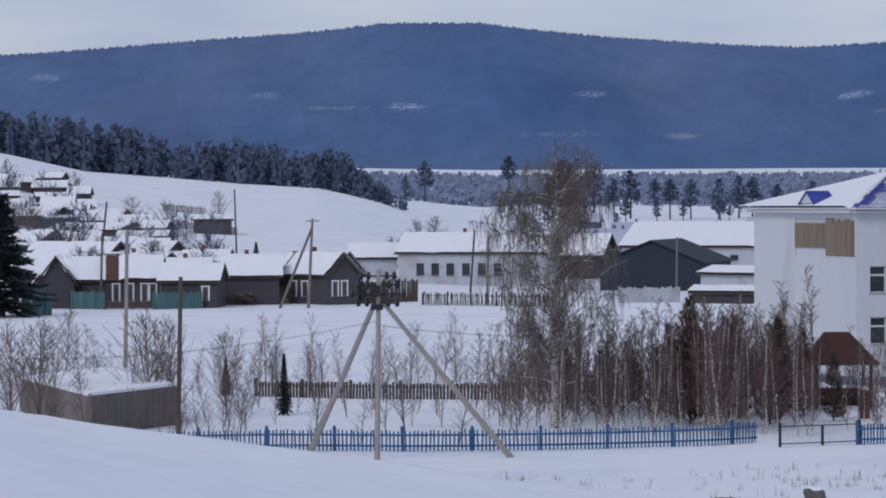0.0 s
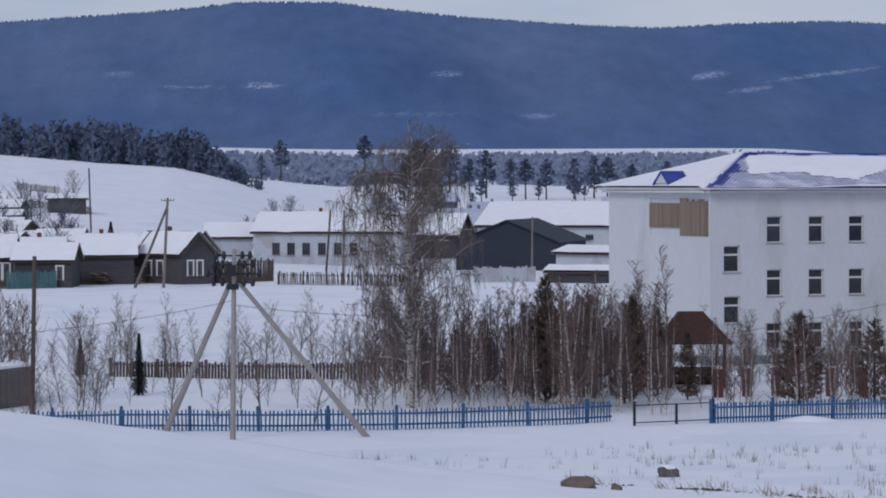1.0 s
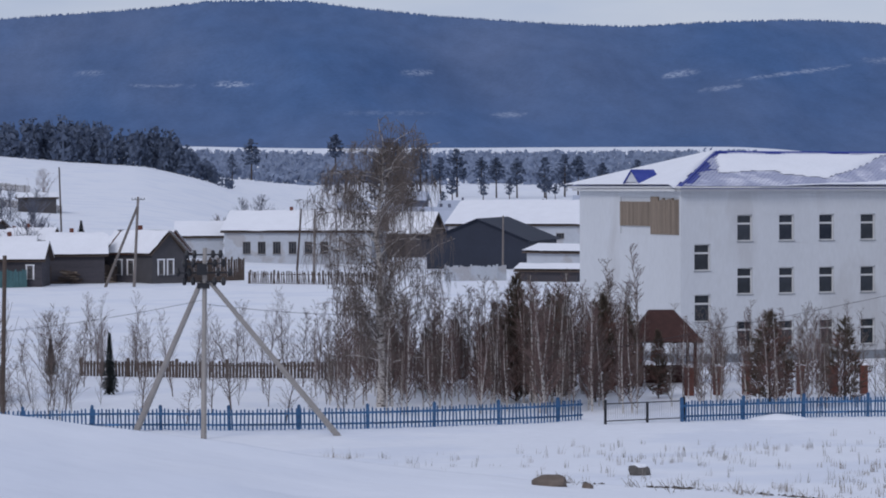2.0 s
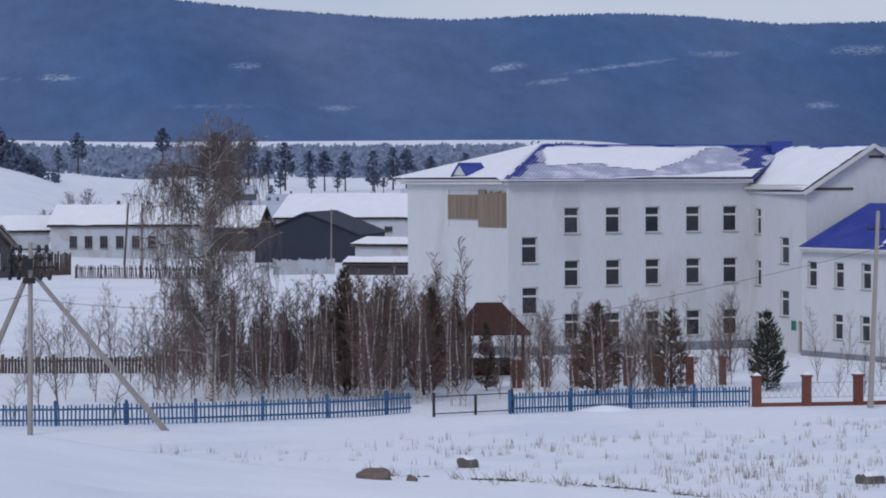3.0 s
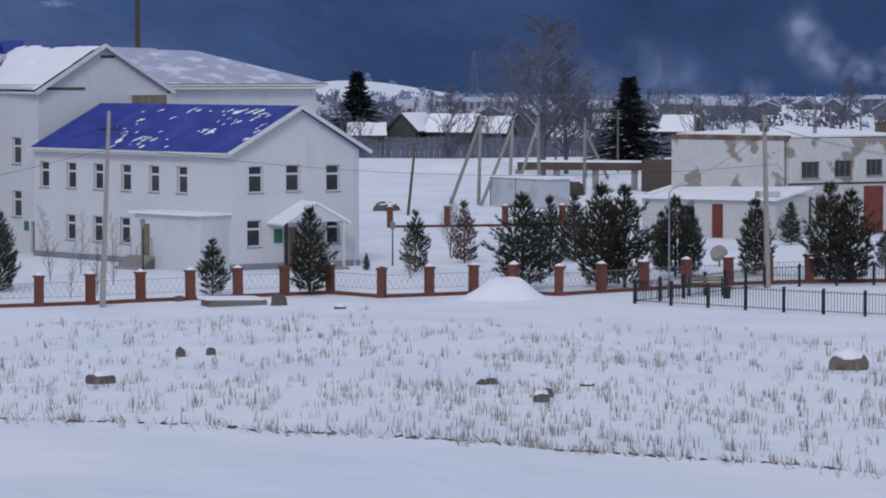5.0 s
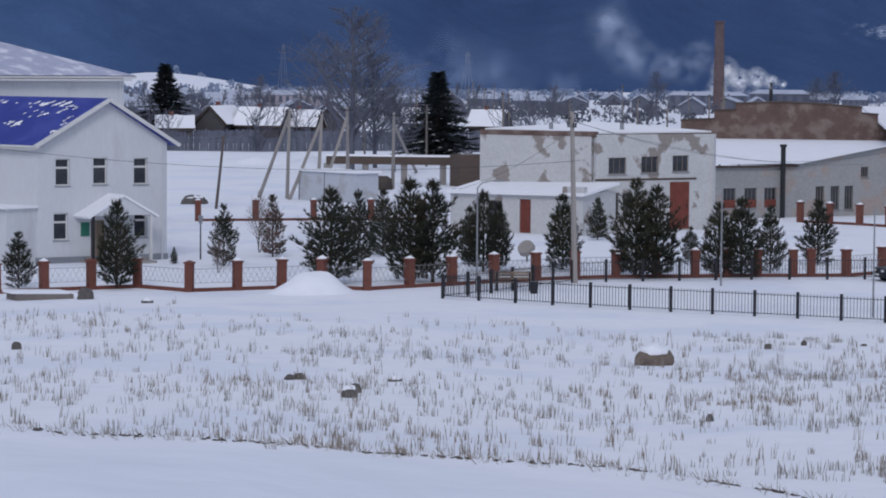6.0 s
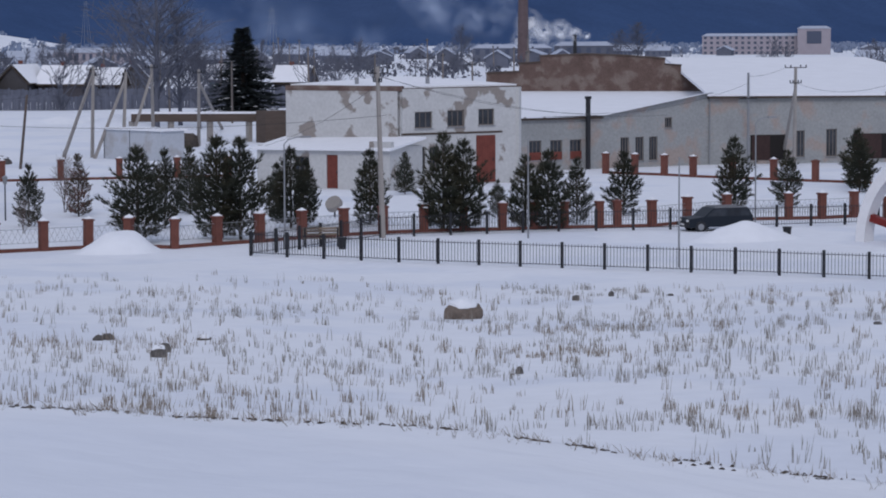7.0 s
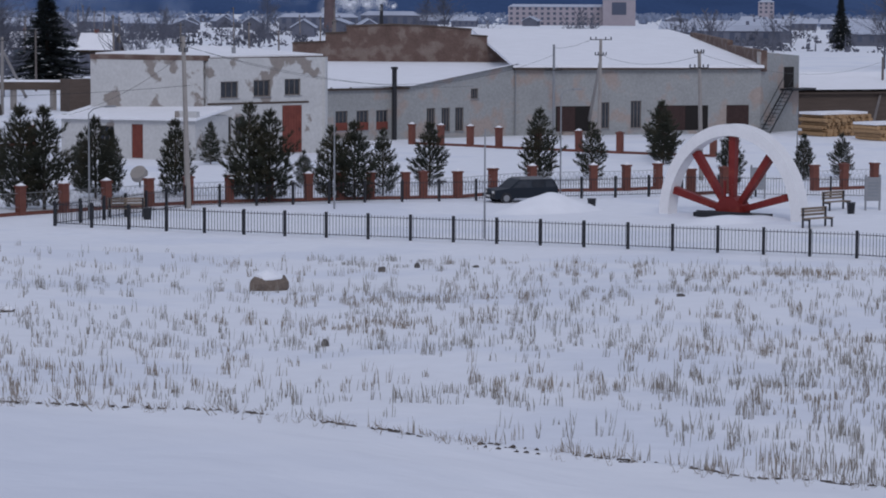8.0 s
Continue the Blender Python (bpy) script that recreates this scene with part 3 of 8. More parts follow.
    sn = Shape()
    snow_sheet(sn, lback, e0, gm, gback, lambda s, t, n: 0.7 + n * 0.45 - t * 0.42 - (0.6 if t > 0.93 else 0) + 0.22 * math.sin(t * 34 + n * 3) * t, thick=0.12, step=0.25, seed=14)
    part("lying_snow", sn, ROOF_SNOW, h, local=False, smooth=True, kind="stuff")
    # far block
    k0, k1, k2, k3 = (51.5, 178.0, 10.5), (66.4, 181.1, 10.5), (52.6, 187.6, 13.0), (58.6, 188.1, 12.85)
    sh = Shape()
    sh.slab([k0, k1, k3, k2], 0.13).slab([k1, (62.6, 194.2, 10.4), k3], 0.13).slab([(62.6, 194.2, 10.4), far_r, k2, k3], 0.13)
    roof_ribs(h, k0, k1, k3, k2)
    part("roof", sh, BLUE_ROOF, h, "blue roof under thin snow", local=False)
    sn = Shape()
    snow_sheet(sn, k0, k1, k3, k2, lambda s, t, n: 0.5 + n * 0.3 - (0.5 if t > 0.95 else 0), thick=0.02, seed=20)
    part("lying_snow", sn, THIN_SNOW, h, local=False, smooth=True, kind="stuff")
    # eaves
    for sh in (Shape().box(-0.3, lf, -0.55, 0.0, 10.72, 10.86, mf), Shape().box(-0.2, le, -0.45, 0.0, 10.72, 10.86, me), Shape().box(0, lc + 0.3, -0.6, 0, 10.2, 10.34, mc), Shape().box(-0.2, ls, -0.4, 0.0, 10.3, 10.44, ms)):
        part("eave", sh, FRAME_WHITE, h, local=False)
    for q0, q1 in ((e0, gm), (gm, e1)):
        part("bargeboard", Shape().tube(q0 + Vector((0, 0, -0.09)), q1 + Vector((0, 0, -0.09)), 0.16, n=4), FRAME_WHITE, h, local=False)
    low = Vector((0, 0, -0.05))
    for q0, q1, r in ((fl, fr, 0.075), (bl, fl, 0.10), (e0, lback, 0.10), (k0, k1, 0.09)):
        part("fascia", Shape().tube(Vector(q0) + low, Vector(q1) + low, r, n=4), FRAME_WHITE, h, local=False)
    # bin and notice by the side door
    part("notice_board", Shape().box(5.9, 6.5, -0.04, 0.0, 1.45, 2.05, ms), mat("green_notice", (0.03, 0.16, 0.11), 0.5), h, "green notice board", local=False)
    return h


def school_wing():
    h = thing("school_wing", (51, 163, 0), "two-storey whitewashed wing with a bright blue gabled roof", "building")
    ml, ll = along(D0, D1)
    mg, lg = along(D1, D2)
    eave = 6.85
    wins = [(s, 4.3, 0.95, 1.58) for s in (0.56, 3.25, 5.9, 8.55, 11.18, 13.75)] + [(s, 1.15, 0.95, 1.56) for s in (3.15, 5.78, 8.42, 11.05)]
    sh = Shape()
    wall_with(sh, ml, 0, ll, -0.6, eave, 0.42, [(s, s + w, z, z + q) for s, z, w, q in wins])
    part("wall", sh, WHITEWASH, h, local=False)
    for s, z, w, q in wins:
        put_window(h, ml, s, z, w, q)
    wins = [(1.15, 4.43, 0.92, 1.54), (3.57, 4.46, 0.92, 1.54), (6.22, 4.42, 0.92, 1.54), (1.03, 1.32, 0.92, 1.54), (6.25, 1.34, 0.85, 1.5)]
    sh = Shape()
    wall_with(sh, mg, 0, lg, -0.6, eave, 0.42, [(s, s + w, z, z + q) for s, z, w, q in wins] + [(3.4, 4.35, 0.3, 2.4)])
    sh.prism([(0, eave), (lg, eave), (lg / 2 + 0.1, 9.3)], 0, 0.42, mg)
    part("wall", sh, WHITEWASH, h, "gable wall", local=False)
    for s, z, w, q in wins:
        put_window(h, mg, s, z, w, q)
    put_door(h, mg, 3.4, 0.3, 0.95, 2.1, BOARD, label="brown entrance door")
    back = (D2[0] + D0[0] - D1[0], D2[1] + D0[1] - D1[1])
    mr, lr = along(D2, back)
    part("wall", Shape().box(0, lr, 0, 0.4, -0.6, eave, mr), WHITEWASH, h, local=False)
    sh = Shape()
    sh.box(-0.05, ll + 0.05, -0.07, -0.003, -0.6, 0.35, ml).box(-0.05, lg + 0.05, -0.07, -0.003, -0.6, 0.35, mg)
    part("plinth", sh, PLINTH, h, local=False)
    v = (Vector((*D0, 0)) - Vector((*D1, 0))).normalized()
    pk = mg @ Vector((lg / 2 + 0.1, 0, 9.42)) - v * 0.45
    e0 = mg @ Vector((-0.5, 0, eave - 0.1)) - v * 0.45
    e1 = mg @ Vector((lg + 0.5, 0, eave - 0.1)) - v * 0.45
    le = v * 18.6
    sh = Shape()
    sh.slab([e0, pk, pk + le, e0 + le], 0.12).slab([pk, e1, e1 + le, pk + le], 0.12)
    roof_ribs(h, e0, e0 + le, pk + le, pk, step=0.3)
    part("roof", sh, BLUE_ROOF, h, "bright blue ribbed metal roof with streaks of snow", local=False)
    sn = Shape()
    def streaks(s, t, n):
        fine = noise.noise((s * 62 - t * 14, t * 9 + s * 5, 3)) + 0.6 * noise.noise((s * 150, t * 24, 8))
        near_ridge = 0.45 if 0.80 < t < 0.90 and (0.50 < s < 0.62 or 0.68 < s < 0.86) else 0
        band = 0.26 * math.exp(-((t - 0.45) / 0.25) ** 2)
        return fine * 0.8 + n * 0.45 - 0.70 + band + near_ridge - (0.7 if s < 0.05 or t > 0.96 else 0)

    snow_sheet(sn, e0 + le, e0, pk, pk + le, streaks, thick=0.03, step=0.11, seed=31)
    part("lying_snow", sn, ROOF_SNOW, h, "thin streaks of snow", local=False, smooth=True, kind="stuff")
    for q0, q1 in ((e0, pk), (pk, e1)):
        part("bargeboard", Shape().tube(q0 + Vector((0, 0, -0.08)), q1 + Vector((0, 0, -0.08)), 0.14, n=4), FRAME_WHITE, h, local=False)
    sh = Shape()
    sh.box(-0.3, ll + 0.3, -0.45, 0, eave - 0.35, eave - 0.2, ml)
    part("eave", sh, FRAME_WHITE, h, local=False)
    part("fascia", Shape().tube(e0 + Vector((0, 0, -0.06)), e0 + le + Vector((0, 0, -0.06)), 0.08, n=4), FRAME_WHITE, h, local=False)
    # flat-roofed annex with a door and steps
    an = Shape()
    wall_with(an, ml @ pose(0, -2.2, 0), 12.6, 18.5, -0.4, 3.2, 0.3, [(13.1, 13.95, 0.75, 2.6)])
    an.box(12.6, 12.9, -1.9, 0, -0.4, 3.2, ml).box(18.2, 18.5, -1.9, 0, -0.4, 3.2, ml)
    ax = part("annex", an, WHITEWASH, h, "flat-roofed annex", local=False)
    part("annex_roof", Shape().box(12.3, 18.7, -2.5, -0.01, 3.2, 3.32, ml), ROOF_SNOW, ax).matrix_basis = Matrix()
    put_door(h, ml @ pose(0, -2.2, 0), 13.1, 0.75, 0.85, 1.85, BOARD, inset=0.1, label="brown annex door")
    st = Shape()
    for i in range(4):
        st.box(12.4, 14.4, -3.6 + i * 0.3, -2.21, -0.2 + i * 0.19, 0.18 + i * 0.19, ml)
    part("steps", st, CONCRETE, h, local=False)
    rl = Shape()
    for s in (12.45, 14.35):
        rl.tube(ml @ Vector((s, -3.5, 0.2)), ml @ Vector((s, -3.5, 1.3)), 0.025).tube(ml @ Vector((s, -2.4, 0.7)), ml @ Vector((s, -2.4, 1.8)), 0.025)
        rl.tube(ml @ Vector((s, -3.5, 1.3)), ml @ Vector((s, -2.4, 1.8)), 0.025)
    part("handrail", rl, GREY_METAL, h, local=False)
    # gabled porch
    pm = mg @ pose(2.55, -1.9, 0)
    po = Shape()
    po.prism([(-0.1, 2.75), (4.1, 2.75), (2.0, 3.85)], 0.1, 1.9, pm)
    pr = part("porch", po, WHITEWASH, h, "small gabled entrance porch", local=False)
    ps = Shape()
    a, b, c = (-0.3, 0, 2.7), (2.0, 0, 3.95), (4.3, 0, 2.7)
    k = Vector((0, 1.95, 0))
    ps.slab([pm @ Vector(a), pm @ Vector(b), pm @ (Vector(b) + k), pm @ (Vector(a) + k)], 0.12).slab([pm @ Vector(b), pm @ Vector(c), pm @ (Vector(c) + k), pm @ (Vector(b) + k)], 0.12)
    part("porch_roof", ps, ROOF_SNOW, h, "snowy porch roof", local=False)
    for s in (0.1, 3.85):
        part("porch_post", Shape().box(s - 0.07, s + 0.07, 0.12, 0.26, -0.2, 2.75, pm), BLACK_METAL if s < 1 else FRAME_WHITE, h, local=False)
    part("notice_board", Shape().box(3.0 - 0.25, 3.3, -0.05, -0.002, 1.5, 2.3, mg), bpy.data.materials["green_notice"], h, "green notice board", local=False)
    part("steps", Shape().box(0.2, 3.8, -0.6, 1.9, -0.2, 0.12, pm).box(0.5, 3.5, 0.0, 1.9, 0.12, 0.3, pm), CONCRETE, h, local=False)
    return h


school()
school_wing()


# ---- fences ----
def place(x, y, dz=0.0):
    return (x, y, ground(x, y) + dz)


def walk_line(points, step):
    """Points every step metres along a line of plan points, with the heading there."""
    out, rest = [], 0.0
    for p, q in zip(points, points[1:]):
        a, b = Vector(p), Vector(q)
        n = (b - a).length
        t = rest
        while t < n:
            c = a.lerp(b, t / n)
            out.append((c.x, c.y, math.degrees(math.atan2(b.y - a.y, b.x - a.x))))
            t += step
        rest = t - n
    return out


def picket_fence(points, label, group, step=0.185, post_step=3.2, high=1.0):
    f = thing("picket_fence", place(*points[0]), label, "fence", group)
    inv = f.matrix_basis.inverted()
    post = Shape().box(-0.07, 0.07, -0.06, 0.06, -0.3, high + 0.12).add([(-0.07, -0.06, high + 0.12), (0.07, -0.06, high + 0.12), (0.07, 0.06, high + 0.12), (-0.07, 0.06, high + 0.12), (0, 0, high + 0.18)], [(0, 1, 4), (1, 2, 4), (2, 3, 4), (3, 0, 4)]).data("post", BLUE_PAINT)
    picket = Shape().prism([(-0.04, 0.02), (0.04, 0.02), (0.04, high - 0.06), (0, high), (-0.04, high - 0.06)], -0.085, -0.063).data("picket", BLUE_PAINT)
    rnd = random.Random(len(points))
    spots = walk_line(points, post_step)
    for x, y, a in spots:
        part("post", post, None, f).matrix_basis = inv @ pose(*place(x, y), 0, rnd.uniform(-2, 2), a)
    for (x, y, a), (x2, y2, _) in zip(spots, spots[1:] + [(*points[-1], 0)]):
        for z in (0.25, 0.75):
            p, q = Vector(place(x, y, z)), Vector(place(x2, y2, z))
            side = Vector((math.sin(radians(a)), -math.cos(radians(a)), 0)) * 0.04
            sh = Shape()
            w, e = Vector((0, 0, 0.045)), side * 0.5
            sh.add([p + side - w - e, p + side - w + e, p + side + w + e, p + side + w - e, q + side - w - e, q + side - w + e, q + side + w + e, q + side + w - e], [(0, 1, 2, 3), (7, 6, 5, 4), (0, 4, 5, 1), (1, 5, 6, 2), (2, 6, 7, 3), (3, 7, 4, 0)])
            part("rail", sh, BLUE_PAINT, f, local=False)
    for x, y, a in walk_line(points, step):
        part("picket", picket, None, f).matrix_basis = inv @ pose(*place(x, y, rnd.uniform(-0.05, 0.03)), 0, rnd.uniform(-2.5, 2.5), a)
    return f


BLUE_LEFT = [(-14.5, 129.6), (-7.34, 130.9), (-0.86, 129.9), (5.53, 130.5), (12.41, 132.4), (14.85, 134.0)]
BLUE_RIGHT = [(19.45, 132.6), (26.53, 134.6), (31.5, 134.6)]
picket_fence(BLUE_LEFT, "weathered blue wooden picket fence in the snow", "picket fences")
picket_fence(BLUE_RIGHT, "bright blue wooden picket fence beside a gate", "picket fences", step=0.16)


# ---- gate, brick fences and the black railing ----
def mesh_gate():
    p, q = (15.67, 131.52), (19.61, 133.07)
    t = thing("metal_gate", place(*p), "black steel frame gate with wire mesh between blue fences", "gate")
    m, n = along(p, q)
    z = ground(*p)
    for s in (0.0, n * 0.53, n):
        part("post", Shape().box(s - 0.05, s + 0.05, -0.05, 0.05, z - 0.3, z + (1.15 if s != n * 0.53 else 0.98), m), BLACK_METAL, t, local=False)
    for s0, s1 in ((0.05, n * 0.53 - 0.05), (n * 0.53 + 0.05, n - 0.05)):
        sh = Shape().box(s0, s1, -0.02, 0.02, z + 0.12, z + 0.17, m).box(s0, s1, -0.02, 0.02, z + 0.93, z + 0.98, m)
        leaf = part("gate_frame", sh, BLACK_METAL, t, local=False)
        w = Shape()
        k = s0
        while k < s1:
            w.box(k, k + 0.008, -0.006, 0.006, z + 0.17, z + 0.93, m)
            k += 0.12
        part("wire_mesh", w, GREY_METAL, leaf).matrix_basis = Matrix()


mesh_gate()

PILLAR = Shape().box(-0.2, 0.2, -0.2, 0.2, -0.4, 1.42).data("pillar", BRICK)
CAP = Shape().box(-0.25, 0.25, -0.25, 0.25, 1.42, 1.5).add([(-0.25, -0.25, 1.5), (0.25, -0.25, 1.5), (0.25, 0.25, 1.5), (-0.25, 0.25, 1.5), (0, 0, 1.6)], [(0, 1, 4), (1, 2, 4), (2, 3, 4), (3, 0, 4)]).data("cap", BRICK)
CAP_SNOW = Shape().add([(-0.2, -0.2, 1.53), (0.2, -0.2, 1.53), (0.2, 0.2, 1.53), (-0.2, 0.2, 1.53), (0.02, 0.0, 1.68)], [(0, 1, 4), (1, 2, 4), (2, 3, 4), (3, 0, 4)]).data("snow_cap", ROOF_SNOW)


def brick_fence(spots, label, scale=1.0, grille=True, wall=True):
    f = thing("brick_fence", place(*spots[0]), label, "fence", "brick fences")
    inv = f.matrix_basis.inverted()
    rnd = random.Random(7)
    for i, (x, y) in enumerate(spots):
        nx, ny = spots[min(i + 1, len(spots) - 1)]
        px, py = spots[max(i - 1, 0)]
        turn = math.degrees(math.atan2(ny - py, nx - px))
        m = inv @ pose(*place(x, y), 0, rnd.uniform(-1, 1), turn) @ Matrix.Diagonal((1, 1, scale, 1))
        p = part("pillar", PILLAR, None, f)
        p.matrix_basis = m
        part("cap", CAP, None, p)
        if rnd.random() < 0.6:
            part("snow_cap", CAP_SNOW, None, p)
        if i + 1 < len(spots) and math.hypot(nx - x, ny - y) < 4.5:
            mm, n = along((x, y), (nx, ny))
            z0, z1 = ground(x, y), ground(nx, ny)
            zl = (z0 + z1) / 2
            if wall:
                part("low_wall", Shape().box(0.2, n - 0.2, -0.13, 0.13, zl - 0.4, zl + 0.17, mm), BRICK, f, local=False)
            if grille:
                sh = Shape()
                sh.box(0.2, n - 0.2, -0.012, 0.012, zl + 1.12, zl + 1.145, mm).box(0.2, n - 0.2, -0.012, 0.012, zl + 0.42, zl + 0.44, mm)
                k, j = 0.3, 0
                while k < n - 0.4:
                    for sgn in (1, -1):
                        pts = [mm @ Vector((k + 0.16 + sgn * 0.15 * math.cos(e * math.pi / 3), 0, zl + 0.44 + 0.22 * e)) for e in range(4)]
                        for c, d in zip(pts, pts[1:]):
                            sh.tube(c, d, 0.009, n=3, caps=False)
                    k += 0.32
                part("grille", sh, GREY_METAL, f, local=False)
    return f


brick_fence([(31.84, 134.41), (34.33, 134.43), (36.92, 134.45), (39.63, 134.97), (42.27, 135.16), (44.94, 135.70), (47.50, 135.91), (50.06, 136.12), (51.59, 132.77), (54.21, 132.82), (56.70, 132.95), (59.01, 133.07)], "red brick pillar fence with low wall and wire grilles")
brick_fence([(58.71, 132.40), (60.38, 130.47), (63.15, 131.26), (65.85, 131.73), (68.75, 132.58), (71.55, 133.11), (74.09, 133.37), (76.55, 133.24), (78.78, 132.77), (80.79, 131.96), (82.69, 131.72), (84.30, 131.18), (86.18, 130.46), (87.23, 130.29), (89.08, 129.60), (92.22, 130.68), (95.41, 131.29), (98.93, 130.08), (100.79, 129.42), (103.21, 129.51), (101.82, 124.74), (104.32, 124.84), (110.41, 123.94), (112.56, 123.78), (114.76, 123.59)], "red brick pillar fence before the pines and a yard")
brick_fence([(116.60, 175.85), (117.62, 173.51), (118.67, 171.19), (119.23, 168.31), (120.43, 165.12), (121.72, 161.93), (123.01, 158.79), (124.53, 155.56), (126.19, 152.28)], "red brick pillar fence before the old works", grille=False)
brick_fence([(74.87, 191.25), (79.02, 190.41), (83.26, 189.56), (87.50, 188.70), (91.33, 188.02)], "short red brick fence across the snowy lane", grille=False)
brick_fence([(22.15, 148.42), (23.75, 148.91), (25.30, 149.02), (28.20, 148.86), (29.98, 148.93), (31.64, 149.01), (33.35, 148.68)], "dark brick pillars behind the blue fence", grille=False, wall=False)


def railing(points, label, posts=2.1, high=1.1, step=0.16):
    f = thing("metal_railing", place(*points[0]), label, "fence", "metal railings")
    inv = f.matrix_basis.inverted()
    post = Shape().box(-0.06, 0.06, -0.06, 0.06, -0.3, high + 0.12).data("post", BLACK_METAL)
    rod = Shape().box(-0.010, 0.010, -0.010, 0.010, 0.1, high + 0.04).data("rod", BLACK_METAL)
    spots = walk_line(points, posts)
    for x, y, a in spots:
        part("post", post, None, f).matrix_basis = inv @ pose(*place(x, y), 0, 0, a)
    for (x, y, a), (x2, y2, _) in zip(spots, spots[1:]):
        for z in (0.16, high - 0.06):
            part("rail", Shape().tube(place(x, y, z), place(x2, y2, z), 0.022, n=4), BLACK_METAL, f, local=False)
    rods = walk_line(points, step)
    for x, y, a in rods[:300]:
        part("rod", rod, None, f).matrix_basis = inv @ pose(*place(x, y), 0, 0, a)
    if len(rods) > 300:
        sh = Shape()
        for x, y, a in rods[300:]:
            sh.box(-0.010, 0.010, -0.010, 0.010, 0.1, high + 0.04, pose(*place(x, y), 0, 0, a))
        part("rod", sh, BLACK_METAL, f, local=False, kind="stuff")


railing([(61.79, 124.61), (66.65, 116.46), (70.72, 110.92), (76.25, 103.51), (78.95, 99.44), (84.57, 91.17), (85.41, 88.54)], "long black metal railing standing in the snow")
railing([(61.79, 124.61), (64.98, 126.24), (72.97, 131.24), (82.83, 129.63), (91.13, 126.72), (101.38, 124.69), (109.47, 117.19)], "black metal railing on the far side of the square")


# ---- poles and wires ----
def wire(p, q, sag, label="thin dark overhead wire between poles", r=0.012):
    p, q = Vector(p), Vector(q)
    pts = [p.lerp(q, i / 16) - Vector((0, 0, sag * 4 * i / 16 * (1 - i / 16))) for i in range(17)]
    sh = Shape().polytube(pts, [r] * 17, 3)
    solid("overhead_wire", sh, BLACK_METAL, label, "wire", "overhead wires")


def utility_pole(base, top, r0, r1, material, label, arms=(), strut=None, group="utility poles", square=False):
    z = ground(*base)
    t = thing("utility_pole", (*base, z), label, "pole", group)
    tip = Vector(top)
    sh = Shape().tube((*base, z - 0.5), tip, r0, r1, n=4 if square else 8)
    part("shaft", sh, material, t, local=False)
    for w, down, turn in arms:
        c = tip - Vector((0, 0, down))
        d = Vector((math.cos(radians(turn)), math.sin(radians(turn)), 0)) * w / 2
        arm = part("crossarm", Shape().tube(c - d, c + d, 0.045, n=4), BLACK_METAL, t, local=False)
        for k in (-0.95, -0.45, 0.45, 0.95):
            e = c + d * k
            part("insulator", Shape().tube(e, e + Vector((0, 0, 0.12)), 0.035, 0.05, n=6).tube(e + Vector((0, 0, 0.12)), e + Vector((0, 0, 0.22)), 0.06, 0.03, n=6), DARK_GLASS, arm).matrix_basis = Matrix()
    if strut:
        (sx, sy), high = strut
        c = Vector((*base, z)).lerp(tip, high)
        part("strut", Shape().tube((sx, sy, ground(sx, sy) - 0.3), c, r0 * 0.95, r1, n=4 if square else 8), material, t, local=False)
    return t


def tripod_pole():
    x, y = (-2.97, 125.73)
    z = ground(x, y)
    t = thing("transformer_pole", (x, y, z), "grey concrete line pole with two struts and dark insulators", "pole")
    top = Vector((x + 0.1, y, z + 8.5))
    part("shaft", Shape().tube((x, y, z - 0.4), top, 0.14, 0.10, n=6), CONCRETE, t, local=False)
    for (sx, sy) in ((-6.24, 130.25), (3.17, 126.92)):
        part("strut", Shape().tube((sx, sy, ground(sx, sy) - 0.2), (x + (0.35 if sx > x else -0.1), y, z + 6.95), 0.16, 0.11, n=6), CONCRETE, t, local=False)
    rnd = random.Random(3)
    for zz, w, turn in ((8.2, 1.5, 10), (7.8, 1.9, 25), (7.4, 2.3, 5), (7.0, 1.8, -15)):
        d = Vector((math.cos(radians(turn)), math.sin(radians(turn)), 0)) * w / 2
        c = Vector((x + 0.05, y, z + zz))
        arm = part("crossarm", Shape().tube(c - d, c + d, 0.05, n=4), BLACK_METAL, t, local=False)
        for k in (-1, -0.55, 0.55, 1):
            e = c + d * k
            part("insulator", Shape().tube(e - Vector((0, 0, 0.16)), e, 0.07, 0.12, n=6).tube(e, e + Vector((0, 0, 0.2)), 0.12, 0.06, n=6), BLACK_METAL, arm).matrix_basis = Matrix()
    part("fuse_box", Shape().box(x - 0.25, x + 0.2, y - 0.35, y - 0.15, z + 7.3, z + 7.8), BLACK_METAL, t, local=False)
    part("clamp", Shape().box(x - 0.25, x + 0.3, y - 0.2, y + 0.2, z + 6.7, z + 6.95), BLACK_METAL, t, local=False)


tripod_pole()
CROSS = ((1.3, 0.9, 20),)
utility_pole((36.96, 132.49), (38.15, 135.22, 9.47), 0.17, 0.10, CONCRETE, "grey concrete pole with a small crossarm by the brick fence", CROSS, square=True)
utility_pole((72.73, 130.93), (72.62, 131.25, 9.08), 0.17, 0.11, CONCRETE, "grey concrete pole with insulators among the pines", ((1.3, 0.35, 0), (0.9, 0.8, 90)), square=True)
utility_pole((-22.29, 197.85), (-21.66, 193.79, 9.47), 0.2, 0.15, CONCRETE, "weathered concrete pole before the village", square=True)
utility_pole((-13.12, 139.38), (-12.95, 139.40, 7.85), 0.12, 0.1, OLD_WOOD, "dark wooden post on the slope")
